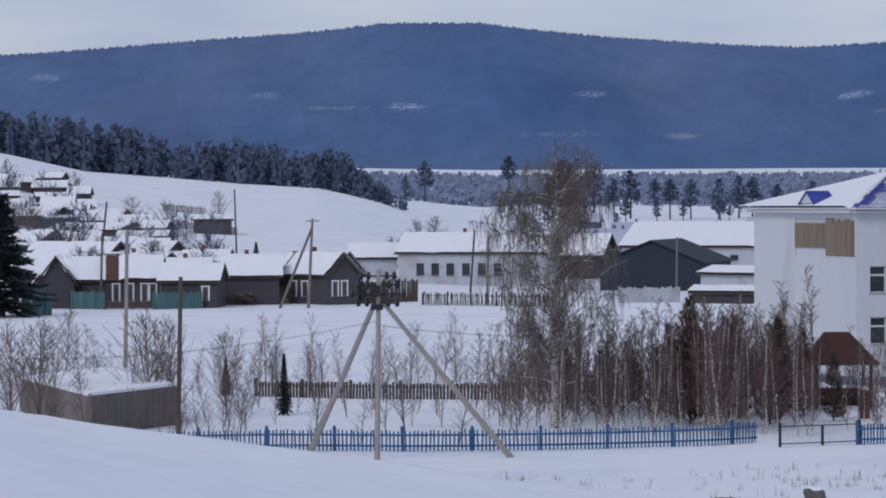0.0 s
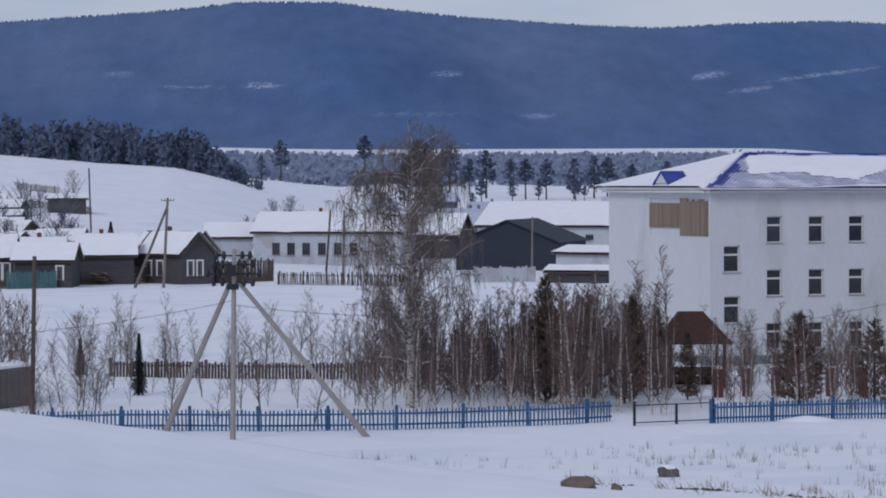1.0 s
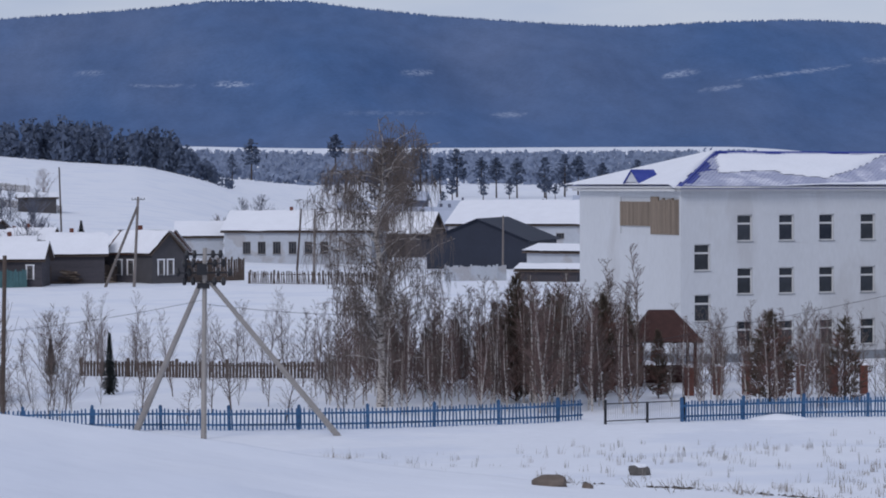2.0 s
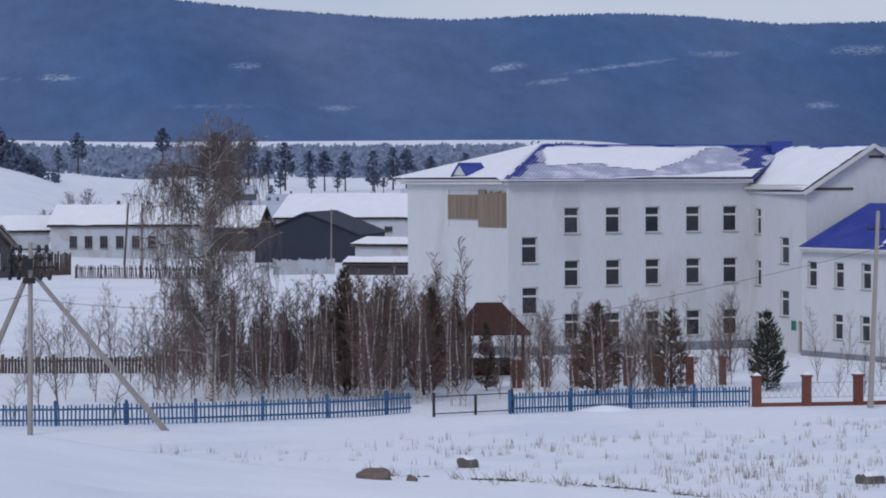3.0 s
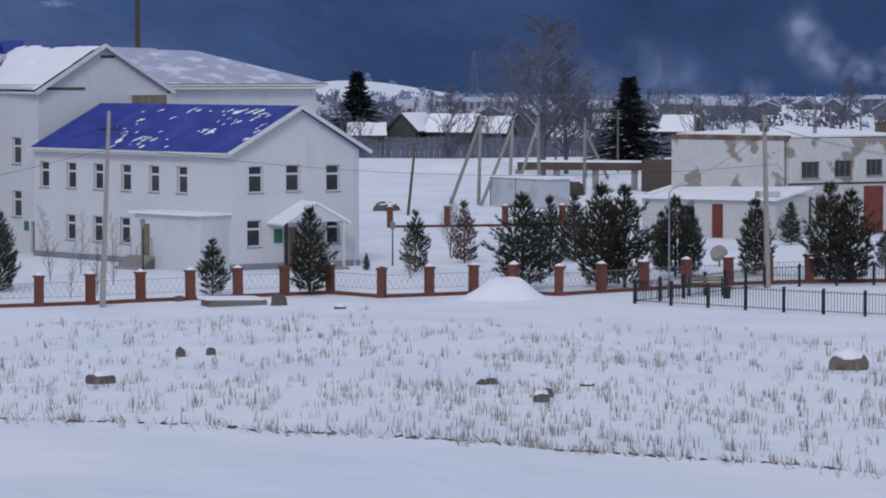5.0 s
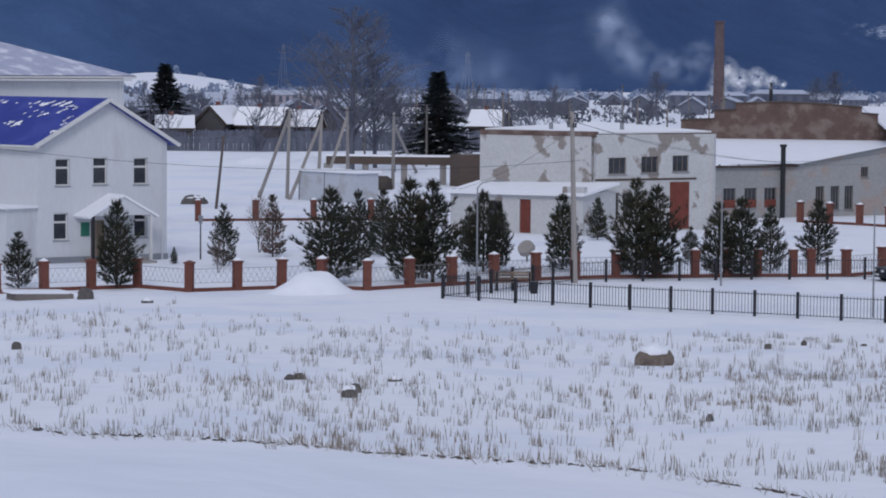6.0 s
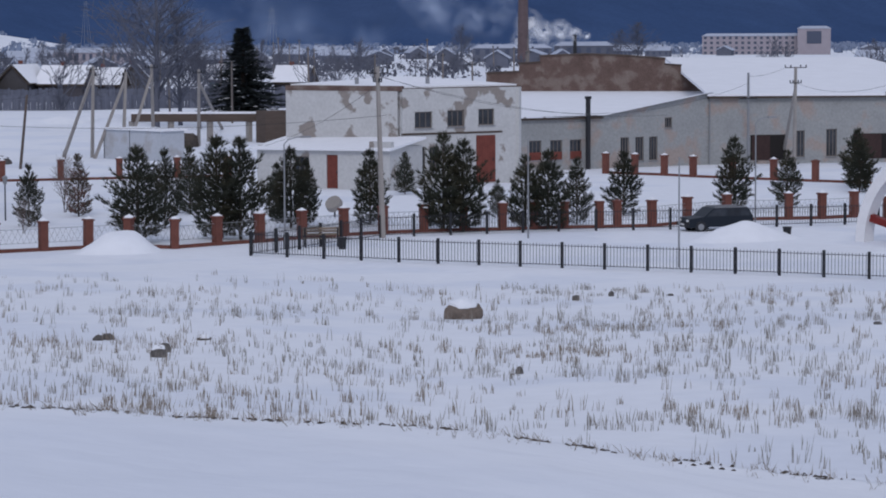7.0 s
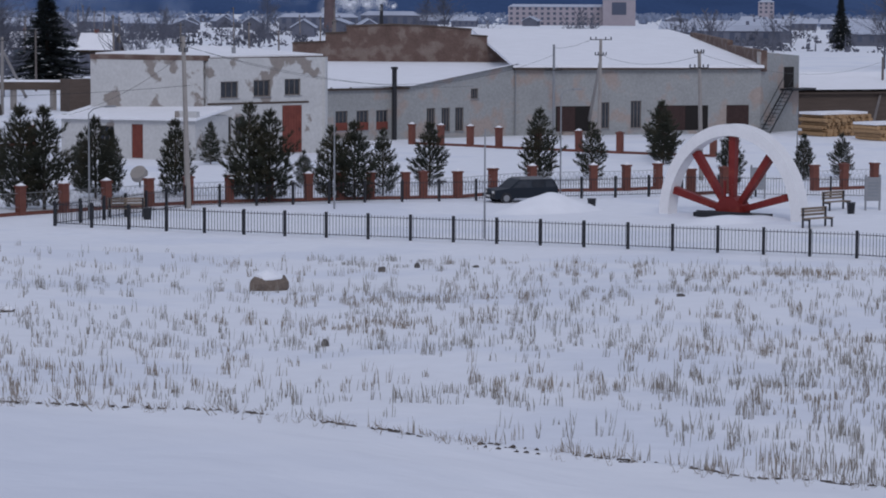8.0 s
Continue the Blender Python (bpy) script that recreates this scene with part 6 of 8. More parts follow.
cottage((185.13, 388.11), (189.38, 386.05), 7, 2.2, 4.4, GREEN_PAINT, "green wooden house behind the tall spruce")
# Lane fences take the hazed wall colour instead of plain wood.
board_fence([(126.81, 343.84), (140.26, 335.14), (155.54, 335.49), (167.81, 327.06)], 1.9, FAR_WALL, "long dark board fence across the far lane", step=0.4, gap=0.02)
board_fence([(137.20, 372.01), (154.86, 370.03), (168.51, 363.47), (184.28, 359.17)], 1.9, FAR_WALL, "dark garden fence before the low houses", step=0.5, gap=0.03)

rnd = random.Random(23)
house_sets = []
for k in range(4):
    w, d, e, pk = rnd.uniform(7, 11), rnd.uniform(6, 8), rnd.uniform(2.2, 3.0), rnd.uniform(4.2, 5.4)
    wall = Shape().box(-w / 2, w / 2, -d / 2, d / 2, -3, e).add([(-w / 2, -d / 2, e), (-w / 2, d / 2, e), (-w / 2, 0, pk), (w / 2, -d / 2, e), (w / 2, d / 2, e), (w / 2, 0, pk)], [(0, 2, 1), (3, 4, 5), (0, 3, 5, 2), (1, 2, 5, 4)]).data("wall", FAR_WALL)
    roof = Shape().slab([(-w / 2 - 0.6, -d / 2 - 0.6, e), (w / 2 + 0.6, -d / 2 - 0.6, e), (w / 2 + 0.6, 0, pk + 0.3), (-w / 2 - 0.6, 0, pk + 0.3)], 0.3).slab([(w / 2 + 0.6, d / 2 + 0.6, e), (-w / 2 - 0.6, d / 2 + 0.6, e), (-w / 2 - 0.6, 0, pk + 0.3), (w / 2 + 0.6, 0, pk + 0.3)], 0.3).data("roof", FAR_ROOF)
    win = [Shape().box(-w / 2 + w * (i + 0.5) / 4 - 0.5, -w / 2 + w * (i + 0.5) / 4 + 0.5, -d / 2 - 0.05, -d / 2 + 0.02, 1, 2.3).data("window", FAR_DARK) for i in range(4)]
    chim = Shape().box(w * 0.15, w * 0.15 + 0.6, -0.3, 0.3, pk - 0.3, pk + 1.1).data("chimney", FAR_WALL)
    house_sets.append((wall, roof, win, chim))


def far_house(x, y, k, turn, label):
    h = thing("far_house", (x, y, ground(x, y)), label, "house", "houses of the distant town", turn=turn)
    wall, roof, win, chim = house_sets[k]
    part("wall", wall, None, h)
    part("roof", roof, None, h)
    part("chimney", chim, None, h)
    for me in win:
        part("window", me, None, h)


spots = []
for i in range(230):
    a, r = rnd.uniform(17.5, 46), 390 * (4.2 ** rnd.random())
    if 17 < a < 24 and r > 1150 or 33.0 < a < 38.6 and r < 1180 or a < 27 and r < 520 or 27 <= a < 37 and r < 760 or a >= 37 and r < 620:
        continue
    x, y = r * math.sin(radians(a)), r * math.cos(radians(a))
    if any(math.hypot(x - u, y - v) < 15 for u, v in spots):
        continue
    spots.append((x, y))
    far_house(x, y, i % 4, rnd.choice([0, 90]) + rnd.uniform(-20, 20) - a, rnd.choice(["small distant house with a snow-covered roof", "distant dark wooden house under snow"]))
for i in range(16):
    a, r = rnd.uniform(0.5, 8), rnd.uniform(560, 900)
    far_house(r * math.sin(radians(a)), r * math.cos(radians(a)), i % 4, rnd.uniform(-40, 40), "distant wooden house among pines with a snowy roof")


def far_block(p, q, depth, z0, z1, floors, cols, material, label, roof=1.2):
    t = thing("far_block", (p[0], p[1], z0), label, "building", "large distant buildings")
    m, n = along(p, q)
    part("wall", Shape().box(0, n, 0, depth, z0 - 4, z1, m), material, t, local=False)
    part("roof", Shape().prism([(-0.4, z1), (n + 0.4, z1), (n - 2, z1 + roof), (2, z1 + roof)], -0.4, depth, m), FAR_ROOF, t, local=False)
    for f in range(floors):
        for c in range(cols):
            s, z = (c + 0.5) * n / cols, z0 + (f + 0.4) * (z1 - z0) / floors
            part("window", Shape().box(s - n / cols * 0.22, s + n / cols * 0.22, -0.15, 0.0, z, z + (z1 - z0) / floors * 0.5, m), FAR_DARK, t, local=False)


far_block((811.66, 1140.70), (855.74, 1108.02), 20, -7.87, 1.87, 4, 18, PINKISH, "long pinkish four-storey building far off")
far_block((844.27, 1106.74), (856.96, 1096.94), 20, -6.64, 5.51, 1, 1, PINKISH, "taller plain end block of the distant building")
far_block((973.31, 1141.35), (979.58, 1135.96), 12, -2.27, 4.25, 3, 3, PINKISH, "small pale tower block far off")
far_block((483.05, 759.38), (498.72, 749.18), 15, -3.78, 2.47, 1, 6, FAR_WALL, "grey boiler house with smoke stacks")
far_block((501.95, 841.69), (525.17, 827.41), 15, -6.33, 0.89, 2, 8, FAR_WALL, "grey long workshop far off")
far_block((312.08, 758.29), (333.74, 749.01), 15, -1.71, 1.87, 1, 12, PINKISH, "long low pinkish building behind the houses")
far_block((393.42, 479.18), (406.50, 468.14), 20, -1.09, 2.35, 1, 7, FAR_WALL, "old pale hall with a ribbed roof")


def stack(at, top, r0, material, label):
    t = thing("chimney_stack", (*at, ground(*at)), label, "chimney", "chimney stacks")
    part("shaft", Shape().tube((*at, ground(*at) - 1), (*at, top), r0, r0 * 0.75, n=12), material, t, local=False)
    part("rim", Shape().tube((*at, top), (*at, top + 0.5), r0 * 0.9, n=12), material, t, local=False)


stack((464.15, 747.64), 24.5, 1.9, FAR_BRICK, "tall brick boiler chimney in the distant town")
stack((60.35, 206.36), 18.9, 0.24, OLD_WOOD, "tall thin rusty steel chimney behind the school")
stack((483.14, 747.45), 5.5, 0.7, BLACK_METAL, "short dark flue of the boiler house")


def pylon(at, top, label):
    t = thing("pylon", (*at, ground(*at)), label, "pylon", "power pylons")
    z = ground(*at)
    sh = Shape()
    for dx in (-2.2, 2.2):
        for dy in (-2.2, 2.2):
            sh.tube((at[0] + dx, at[1] + dy, z), (at[0] + dx * 0.15, at[1] + dy * 0.15, top), 0.08, 0.05, n=4)
    part("lattice", sh, GREY_METAL, t, local=False)
    for k in (0.7, 0.82, 0.94):
        zz = z + (top - z) * k
        part("crossarm", Shape().tube((at[0] - 5 * (1.3 - k), at[1], zz), (at[0] + 5 * (1.3 - k), at[1], zz), 0.07, n=4), GREY_METAL, t, local=False)


pylon((495.18, 982.24), 15.62, "distant lattice power pylon")
pylon((586.76, 1380.48), 20.64, "very distant lattice power pylon")
for i in range(26):
    a, r = rnd.uniform(23, 33), rnd.uniform(300, 650)
    x, y = r * math.sin(radians(a)), r * math.cos(radians(a))
    z = ground(x, y)
    utility_pole((x, y), (x + rnd.uniform(-0.3, 0.3), y, z + rnd.uniform(6, 8.5)), 0.14, 0.1, GREY_WOOD, "distant wooden pole in the town", ((1.2, 0.4, rnd.uniform(0, 60)),), group="distant poles")


# ---- trees ----
def needle_tuft(sh, c, d, length, width, rnd):
    """A tuft of needles: three narrow crossing blades along d."""
    d = d.normalized()
    a = d.orthogonal().normalized()
    b = d.cross(a)
    tip = c + d * length
    for k in range(4):
        t = 1.6 * k + rnd.random()
        e = (a * math.cos(t) + b * math.sin(t)) * width
        sh.add([c - d * length * 0.2, c + d * length * 0.45 + e, tip, c + d * length * 0.45 - e], [(0, 1, 2, 3)])


def conifer_meshes(seed, high, wide):
    """Trunk, crown and lying snow of one pointed spruce with drooping boughs."""
    rnd = random.Random(seed)
    trunk, crown, snow = Shape(), Shape(), Shape()
    trunk.tube((0, 0, -0.3), (rnd.uniform(-0.05, 0.05) * high * 0.1, 0, high * 0.95), 0.022 * high, 0.006 * high, n=6)
    levels = int(high * 3.6) + 4
    for i in range(levels):
        t = i / (levels - 1)
        z = high * (0.07 + 0.9 * t)
        reach = wide * (1.02 - t) ** 1.1 * (1.0 if t > 0.1 else 0.8) * rnd.uniform(0.85, 1.1)
        rise = -0.22 + 0.5 * t
        n = rnd.randint(6, 8)
        off = rnd.random() * 6
        for k in range(n):
            if rnd.random() < 0.12:
                continue
            a = off + 2 * math.pi * k / n + rnd.uniform(-0.3, 0.3)
            le = reach * rnd.uniform(0.7, 1.1)
            d = Vector((math.cos(a), math.sin(a), rise + rnd.uniform(-0.15, 0.15)))
            o = Vector((0, 0, z + rnd.uniform(-0.1, 0.1)))
            steps = max(3, int(le / 0.26))
            size = 0.6
            for j in range(steps):
                q = (j + 0.7) / steps
                c = o + d * le * q + Vector((0, 0, -0.1 * le * q * q))
                for side in (-1, 0, 1):
                    c = c + Vector((rnd.uniform(-0.05, 0.05), rnd.uniform(-0.05, 0.05), rnd.uniform(-0.05, 0.05)))
                    e = d + Vector((-d.y, d.x, 0)) * (side + rnd.uniform(-0.4, 0.4)) + Vector((0, 0, rnd.uniform(-0.3, 0.7)))
                    needle_tuft(crown, c, e, size * rnd.uniform(0.8, 1.3) * (1.15 - 0.4 * q), size * 0.11, rnd)
                if rnd.random() < 0.05 and q > 0.4 and t < 0.6:
                    s = size * 0.35
                    c2 = c + Vector((0, 0, 0.07))
                    snow.add([c2 + Vector((-s, -s * 0.6, 0)), c2 + Vector((s, -s * 0.5, 0)), c2 + Vector((s * 0.8, s * 0.6, 0)), c2 + Vector((-s * 0.7, s * 0.6, 0)), c2 + Vector((0, 0, s * 0.5))], [(0, 1, 4), (1, 2, 4), (2, 3, 4), (3, 0, 4)])
    return trunk, crown, snow


def make_conifer(name, seed, high, wide, material, label, group):
    trunk, crown, snow = conifer_meshes(seed, high, wide)
    t = thing(name, (0, 0, 0), label, "tree", group)
    part("trunk", trunk, BARK, t)
    part("crown", crown, material, t)
    if snow.v:
        part("lying_snow", snow, ROOF_SNOW, t, kind="stuff")
    return t


def plant(models, at, high, model_high, rnd, first, wide=1.0, label=""):
    """Puts a model at a place: the first use moves the model itself, later ones copy it."""
    x, y = at
    m = pose(x, y, ground(x, y) - 0.05, 0, 0, rnd.uniform(0, 360))
    k = len(first) if len(first) < len(models) else rnd.randrange(len(models))
    ob = models[k]
    if k not in first:
        first.add(k)
        ob.matrix_basis = m
        made = ob
    else:
        made = copy_thing(ob, m)
    s = high / model_high
    made.scale = (s * wide, s * wide, s)
    if label:
        tagged(made, label)
    return made


def young_pine_meshes(seed, high, wide, open_crown):
    """A bushy young pine: rising boughs with side twigs, each ending in a brush of thin needles."""
    rnd = random.Random(seed)
    trunk, crown, snow = Shape(), Shape(), Shape()
    trunk.tube((0, 0, -0.3), (0, 0, high * 0.97), 0.02 * high, 0.005 * high, n=6)

    def brush(c, d, size):
        d = d.normalized()
        a = d.orthogonal().normalized()
        b = d.cross(a)
        off = rnd.random() * 6
        for k in range(6):
            t = off + k * 1.05
            e = a * math.cos(t) + b * math.sin(t)
            f = a * math.sin(t) - b * math.cos(t)
            tip = c + (d * rnd.uniform(0.7, 1.1) + e * rnd.uniform(0.25, 0.6)) * size
            crown.add([c - f * 0.024, c + f * 0.024, tip], [(0, 1, 2)])

    levels = int(high * 3.6)
    lop = [rnd.uniform(0.82, 1.15) for _ in range(8)]
    for i in range(levels):
        t = i / (levels - 1)
        z = high * (0.05 + 0.88 * t)
        prof = 0.78 + 0.22 * t / 0.25 if t < 0.25 else 1 - 0.93 * ((t - 0.25) / 0.75) ** 1.0
        n = rnd.randint(7, 9) if t < 0.8 else 5
        off = rnd.random() * 6
        for k in range(n):
            if rnd.random() < open_crown:
                continue
            a = off + 2 * math.pi * k / n + rnd.uniform(-0.3, 0.3)
            le = wide * prof * rnd.uniform(0.6, 1.15) * lop[int(a / 6.2832 * 8) % 8]
            d = Vector((math.cos(a), math.sin(a), 0.12 + 0.75 * t + rnd.uniform(-0.12, 0.12)))
            o = Vector((0, 0, z + rnd.uniform(-0.12, 0.12)))
            side = Vector((-d.y, d.x, 0))
            steps = max(2, int(le / 0.17))
            crown.tube(o, o + d * le * 0.9, 0.012, 0.006, n=3, caps=False)
            for j in range(steps):
                q = 0.22 + 0.78 * (j + rnd.random() * 0.6) / steps
                c = o + d * le * q + Vector((0, 0, 0.22 * le * q * q))
                brush(c, d + Vector((0, 0, 0.5)), rnd.uniform(0.2, 0.32))
                for sgn in (-1, 1):
                    w = (1.12 - q) * 0.55 * le * rnd.uniform(0.4, 1.0) + 0.08
                    c2 = c + side * sgn * w + d * w * 0.6 + Vector((0, 0, rnd.uniform(-0.05, 0.12)))
                    brush(c2, d * 0.6 + side * sgn * 0.6 + Vector((0, 0, rnd.uniform(0.2, 0.9))), rnd.uniform(0.18, 0.30))
            if rnd.random() < 0.16 and t < 0.55:
                s = rnd.uniform(0.08, 0.17)
                c = o + d * le * rnd.uniform(0.6, 0.95) + Vector((0, 0, 0.2))
                snow.add([c + Vector((-s, -s * 0.6, 0)), c + Vector((s, -s * 0.5, -0.02)), c + Vector((s * 0.8, s * 0.6, 0)), c + Vector((-s * 0.7, s * 0.6, -0.02)), c + Vector((0, 0, s * 0.45))], [(0, 1, 4), (1, 2, 4), (2, 3, 4), (3, 0, 4)])
    for k in range(5):
        brush(Vector((0, 0, high * (0.9 + 0.02 * k))), Vector((rnd.uniform(-0.4, 0.4), rnd.uniform(-0.4, 0.4), 1)), 0.3)
    return trunk, crown, snow


def make_young_pine(seed, high, wide, open_crown, material, label, group):
    trunk, crown, snow = young_pine_meshes(seed, high, wide, open_crown)
    t = thing("pine", (0, 0, 0), label, "tree", group)
    part("trunk", trunk, BARK, t)
    part("crown", crown, material, t)
    part("lying_snow", snow, ROOF_SNOW, t, kind="stuff")
    return t


rnd = random.Random(41)
pines = [make_young_pine(50 + i, 4.0, 1.25, (0.06, 0.14, 0.1, 0.2)[i], PINE, "young dark green pine dusted with snow", "young pines") for i in range(4)]
used = set()
# plan place, height, width factor
PINES = [(34.76, 144.39, 4.20, 0.90), (44.28, 137.83, 2.90, 1.00), (48.84, 135.89, 4.50, 0.90), (59.85, 148.78, 3.50, 0.80), (60.32, 134.87, 5.00, 1.15), (65.72, 143.30, 4.40, 0.85), (71.81, 153.02, 4.10, 0.85), (64.80, 134.68, 5.50, 1.00), (65.83, 134.01, 5.40, 1.05), (71.81, 139.84, 4.50, 0.95)]
PINES += [(73.33, 140.92, 3.80, 0.80), (76.77, 139.72, 4.30, 0.95), (91.95, 162.64, 2.80, 0.90), (77.66, 133.00, 5.40, 1.00), (78.57, 132.41, 5.00, 1.05), (82.30, 131.98, 4.10, 1.00), (83.34, 131.30, 4.40, 1.05), (86.53, 133.35, 3.80, 0.80), (92.85, 138.03, 3.80, 1.05), (101.15, 138.50, 4.40, 1.00), (73.58, 145.05, 3.40, 0.80)]
PINES += [(105.42, 138.79, 3.50, 0.95), (118.28, 147.93, 3.30, 1.10), (107.96, 128.68, 3.60, 0.90), (115.82, 131.06, 2.90, 0.90), (118.94, 131.07, 2.80, 0.95), (78.71, 136.36, 2.20, 0.80), (121.80, 152.56, 4.00, 1.10), (85.90, 140.87, 2.20, 0.90), (57.87, 151.43, 1.00, 0.80)]
for x, y, hgt, wd in PINES:
    plant(pines, (x, y), hgt, 4.0, rnd, used, wd * 0.92)
rusty = [make_young_pine(70 + i, 4.2, 1.15, (0.25, 0.35, 0.3)[i], RUSTY_PINE, "young pine with rusty brown needles", "rusty young pines") for i in range(3)]
used = set()
RUSTY = [(25.48, 143.12, 4.70, 1.05), (29.55, 143.85, 4.40, 1.0), (12.72, 145.58, 5.90, 0.70), (14.53, 145.23, 5.60, 0.65), (16.74, 144.80, 5.20, 0.60), (65.46, 154.94, 3.70, 0.80), (13.50, 154.70, 6.30, 0.70), (18.30, 154.30, 5.00, 0.60), (15.91, 155.35, 5.40, 0.55), (11.34, 150.77, 3.60, 0.60), (15.6, 150.2, 5.2, 0.6), (17.6, 148.6, 5.4, 0.6), (19.2, 150.5, 4.6, 0.6), (8.4, 152.5, 3.6, 0.7), (10.2, 155.4, 3.8, 0.7), (6.8, 156.0, 3.4, 0.8), (12.6, 158.0, 4.6, 0.6), (20.3, 146.9, 3.6, 0.7)]
for x, y, hgt, wd in RUSTY:
    plant(rusty, (x, y), hgt, 4.2, rnd, used, wd)
spruces = [make_conifer("spruce", 90 + i, 12.0, 3.5, SPRUCE, "tall dark pointed spruce", "tall spruces") for i in range(2)]
used = set()
for x, y, hgt, wd in [(147.3, 390.3, 11.2, 1.8), (147.88, 300.60, 10.60, 1.9), (-44.80, 286.52, 12.50, 1.5), (-28.39, 429.06, 3.50, 1.00), (-8.62, 152.54, 3.40, 0.55), (-12.98, 168.40, 2.20, 0.80), (375.55, 415.40, 11.00, 0.90), (-70.55, 464.67, 5.00, 1.00)]:
    plant(spruces, (x, y), hgt, 12.0, rnd, used, wd)


def far_pine_meshes(seed, bare=0.45):
    """A tall old pine seen from afar: bare lower trunk and an uneven crown of many clumps."""
    r = random.Random(seed)
    trunk, crown = Shape(), Shape()
    trunk.tube((0, 0, -1), (0.2, 0, 9.5), 0.28, 0.1, n=5)
    for i in range(150):
        t = r.random()
        z = 10.2 * (bare + (1.02 - bare) * t)
        w = 2.6 * math.sin(math.pi * min(1, 0.18 + 0.85 * t)) ** 0.8
        a, q = r.uniform(0, 6.28), r.random() ** 0.6
        c = Vector((math.cos(a) * w * q, math.sin(a) * w * q, z + r.uniform(-0.3, 0.3)))
        s = r.uniform(0.45, 0.95)
        pts = [c + Vector((r.uniform(-1, 1), r.uniform(-1, 1), r.uniform(-0.55, 0.7))) * s for _ in range(5)]
        crown.add(pts, [(0, 1, 2), (0, 2, 3), (0, 3, 4), (0, 4, 1), (1, 2, 4), (2, 3, 4)])
    for i in range(6):
        z = r.uniform(4.5, 8.5)
        a = r.uniform(0, 6.28)
        trunk.tube((0.1, 0, z), (math.cos(a) * 1.6, math.sin(a) * 1.6, z + 0.5), 0.07, 0.03, n=4)
    return trunk, crown


far_models = []
for i in range(4):
    t = thing("old_pine", (0, 0, 0), "tall old pine with a dark hazy crown", "tree", "distant old pines")
    tr, cr = far_pine_meshes(120 + i, (0.42, 0.5, 0.25, 0.35)[i])
    part("trunk", tr, BARK, t)
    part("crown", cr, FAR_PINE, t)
    far_models.append(t)
used = set()
# pines behind the birch and the pale halls: azimuth, height angle of the top and of the foot
def foot_at(az, el):
    r = 380.0
    while r < 1900 and math.degrees(math.atan2(ground(r * math.sin(radians(az)), r * math.cos(radians(az))) - EYE, r)) < el:
        r += 5
    return r


for az, top, low in [(-0.36, 0.80, 0.0), (1.34, 0.88, 0.08), (2.6, 0.72, -0.2), (3.06, 0.70, -0.25), (2.18, 0.46, -0.2), (3.46, 0.42, -0.3), (3.80, 0.58, -0.36), (4.29, 0.42, -0.30), (4.6, 0.40, -0.38), (5.02, 0.40, -0.38), (5.58, 0.42, -0.38), (5.98, 0.48, -0.36), (6.25, 0.44, -0.34), (6.75, 0.30, -0.3), (7.45, 0.36, -0.3), (-0.75, 0.52, 0.0), (8.2, 0.26, -0.3)]:
    r = foot_at(az, low)
    at = (r * math.sin(radians(az)), r * math.cos(radians(az)))
    plant(far_models, at, EYE + r * math.tan(radians(top)) - ground(*at), 10.2, rnd, used, 0.95)
for i in range(26):
    a, r = rnd.uniform(0.8, 9.2), rnd.uniform(900, 1300)
    plant(far_models, (r * math.sin(radians(a)), r * math.cos(radians(a))), rnd.uniform(4.5, 8.5), 10.2, rnd, used, 1.1)


def far_wood(name, spots, material, label, full=0.36, clumps=7):
    """Many distant trees in one mesh: pointed or rounded crowns of a few clumps each."""
    sh = Shape()
    r = random.Random(len(spots))
    for x, y, h, round_top in spots:
        z = ground(x, y) - 1
        for k in range(clumps):
            t = r.random()
            w = h * (full if round_top else 0.23) * ((1 - t) ** 0.75 + (0.25 if round_top else 0.03))
            c = Vector((x + r.uniform(-w, w), y + r.uniform(-w, w), z + h * (0.08 + 0.86 * t)))
            s = h * ((full * 0.48 if round_top else 0.10) if t < 0.8 else 0.07) * (0.8 if clumps > 30 else 0.5 if clumps > 20 else 1.1)
            pts = [c + Vector((r.uniform(-1, 1), r.uniform(-1, 1), r.uniform(-1, 1.3))) * s for _ in range(5)]
            sh.add(pts, [(0, 1, 2), (0, 2, 3), (0, 3, 4), (0, 4, 1), (1, 2, 4), (2, 3, 4)])
        sh.tube((x, y, z - 1), (x, y, z + h * 0.98), h * 0.06, h * 0.008, n=4, caps=False)
    return solid(name, sh, material, label, "woods", kind="stuff")


spots = []
for i in range(330):
    a = rnd.uniform(-10.5, -0.8)
    r = rnd.uniform(925, 985)
    hgt = curve([(-10, 15.5), (-8, 15.5), (-7.2, 16.5), (-5.7, 15), (-5.4, 11.5), (-4.2, 14.5), (-3, 13.5), (-1.9, 13.5), (-1.5, 9), (-0.95, 5.5)], a) * rnd.choice([rnd.uniform(0.6, 0.85), rnd.uniform(0.9, 1.15)])
    if -5.50 < a < -5.36:
        continue
    spots.append((r * math.sin(radians(a)), r * math.cos(radians(a)), hgt, rnd.random() < (0.25 if a < -5.4 else 0.75)))
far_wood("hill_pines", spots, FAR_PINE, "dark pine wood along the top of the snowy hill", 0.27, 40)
# Far woods: base colour paled and blued to paint in the haze.
HAZE_WOOD = mat("hazed_woods", (0.22, 0.265, 0.365), 1.0, vary=0.08, scale=0.004, fine=0.03, per_piece=0.06, spec=0)
# Bare twigs with blue-grey haze in the colour; far bushes and poplars share it.
TOWN_WOOD = mat("hazed_bare_twigs", (0.125, 0.132, 0.165), 1.0, vary=0.15, scale=0.01, fine=0.1, per_piece=0.2, spec=0)
spots = []
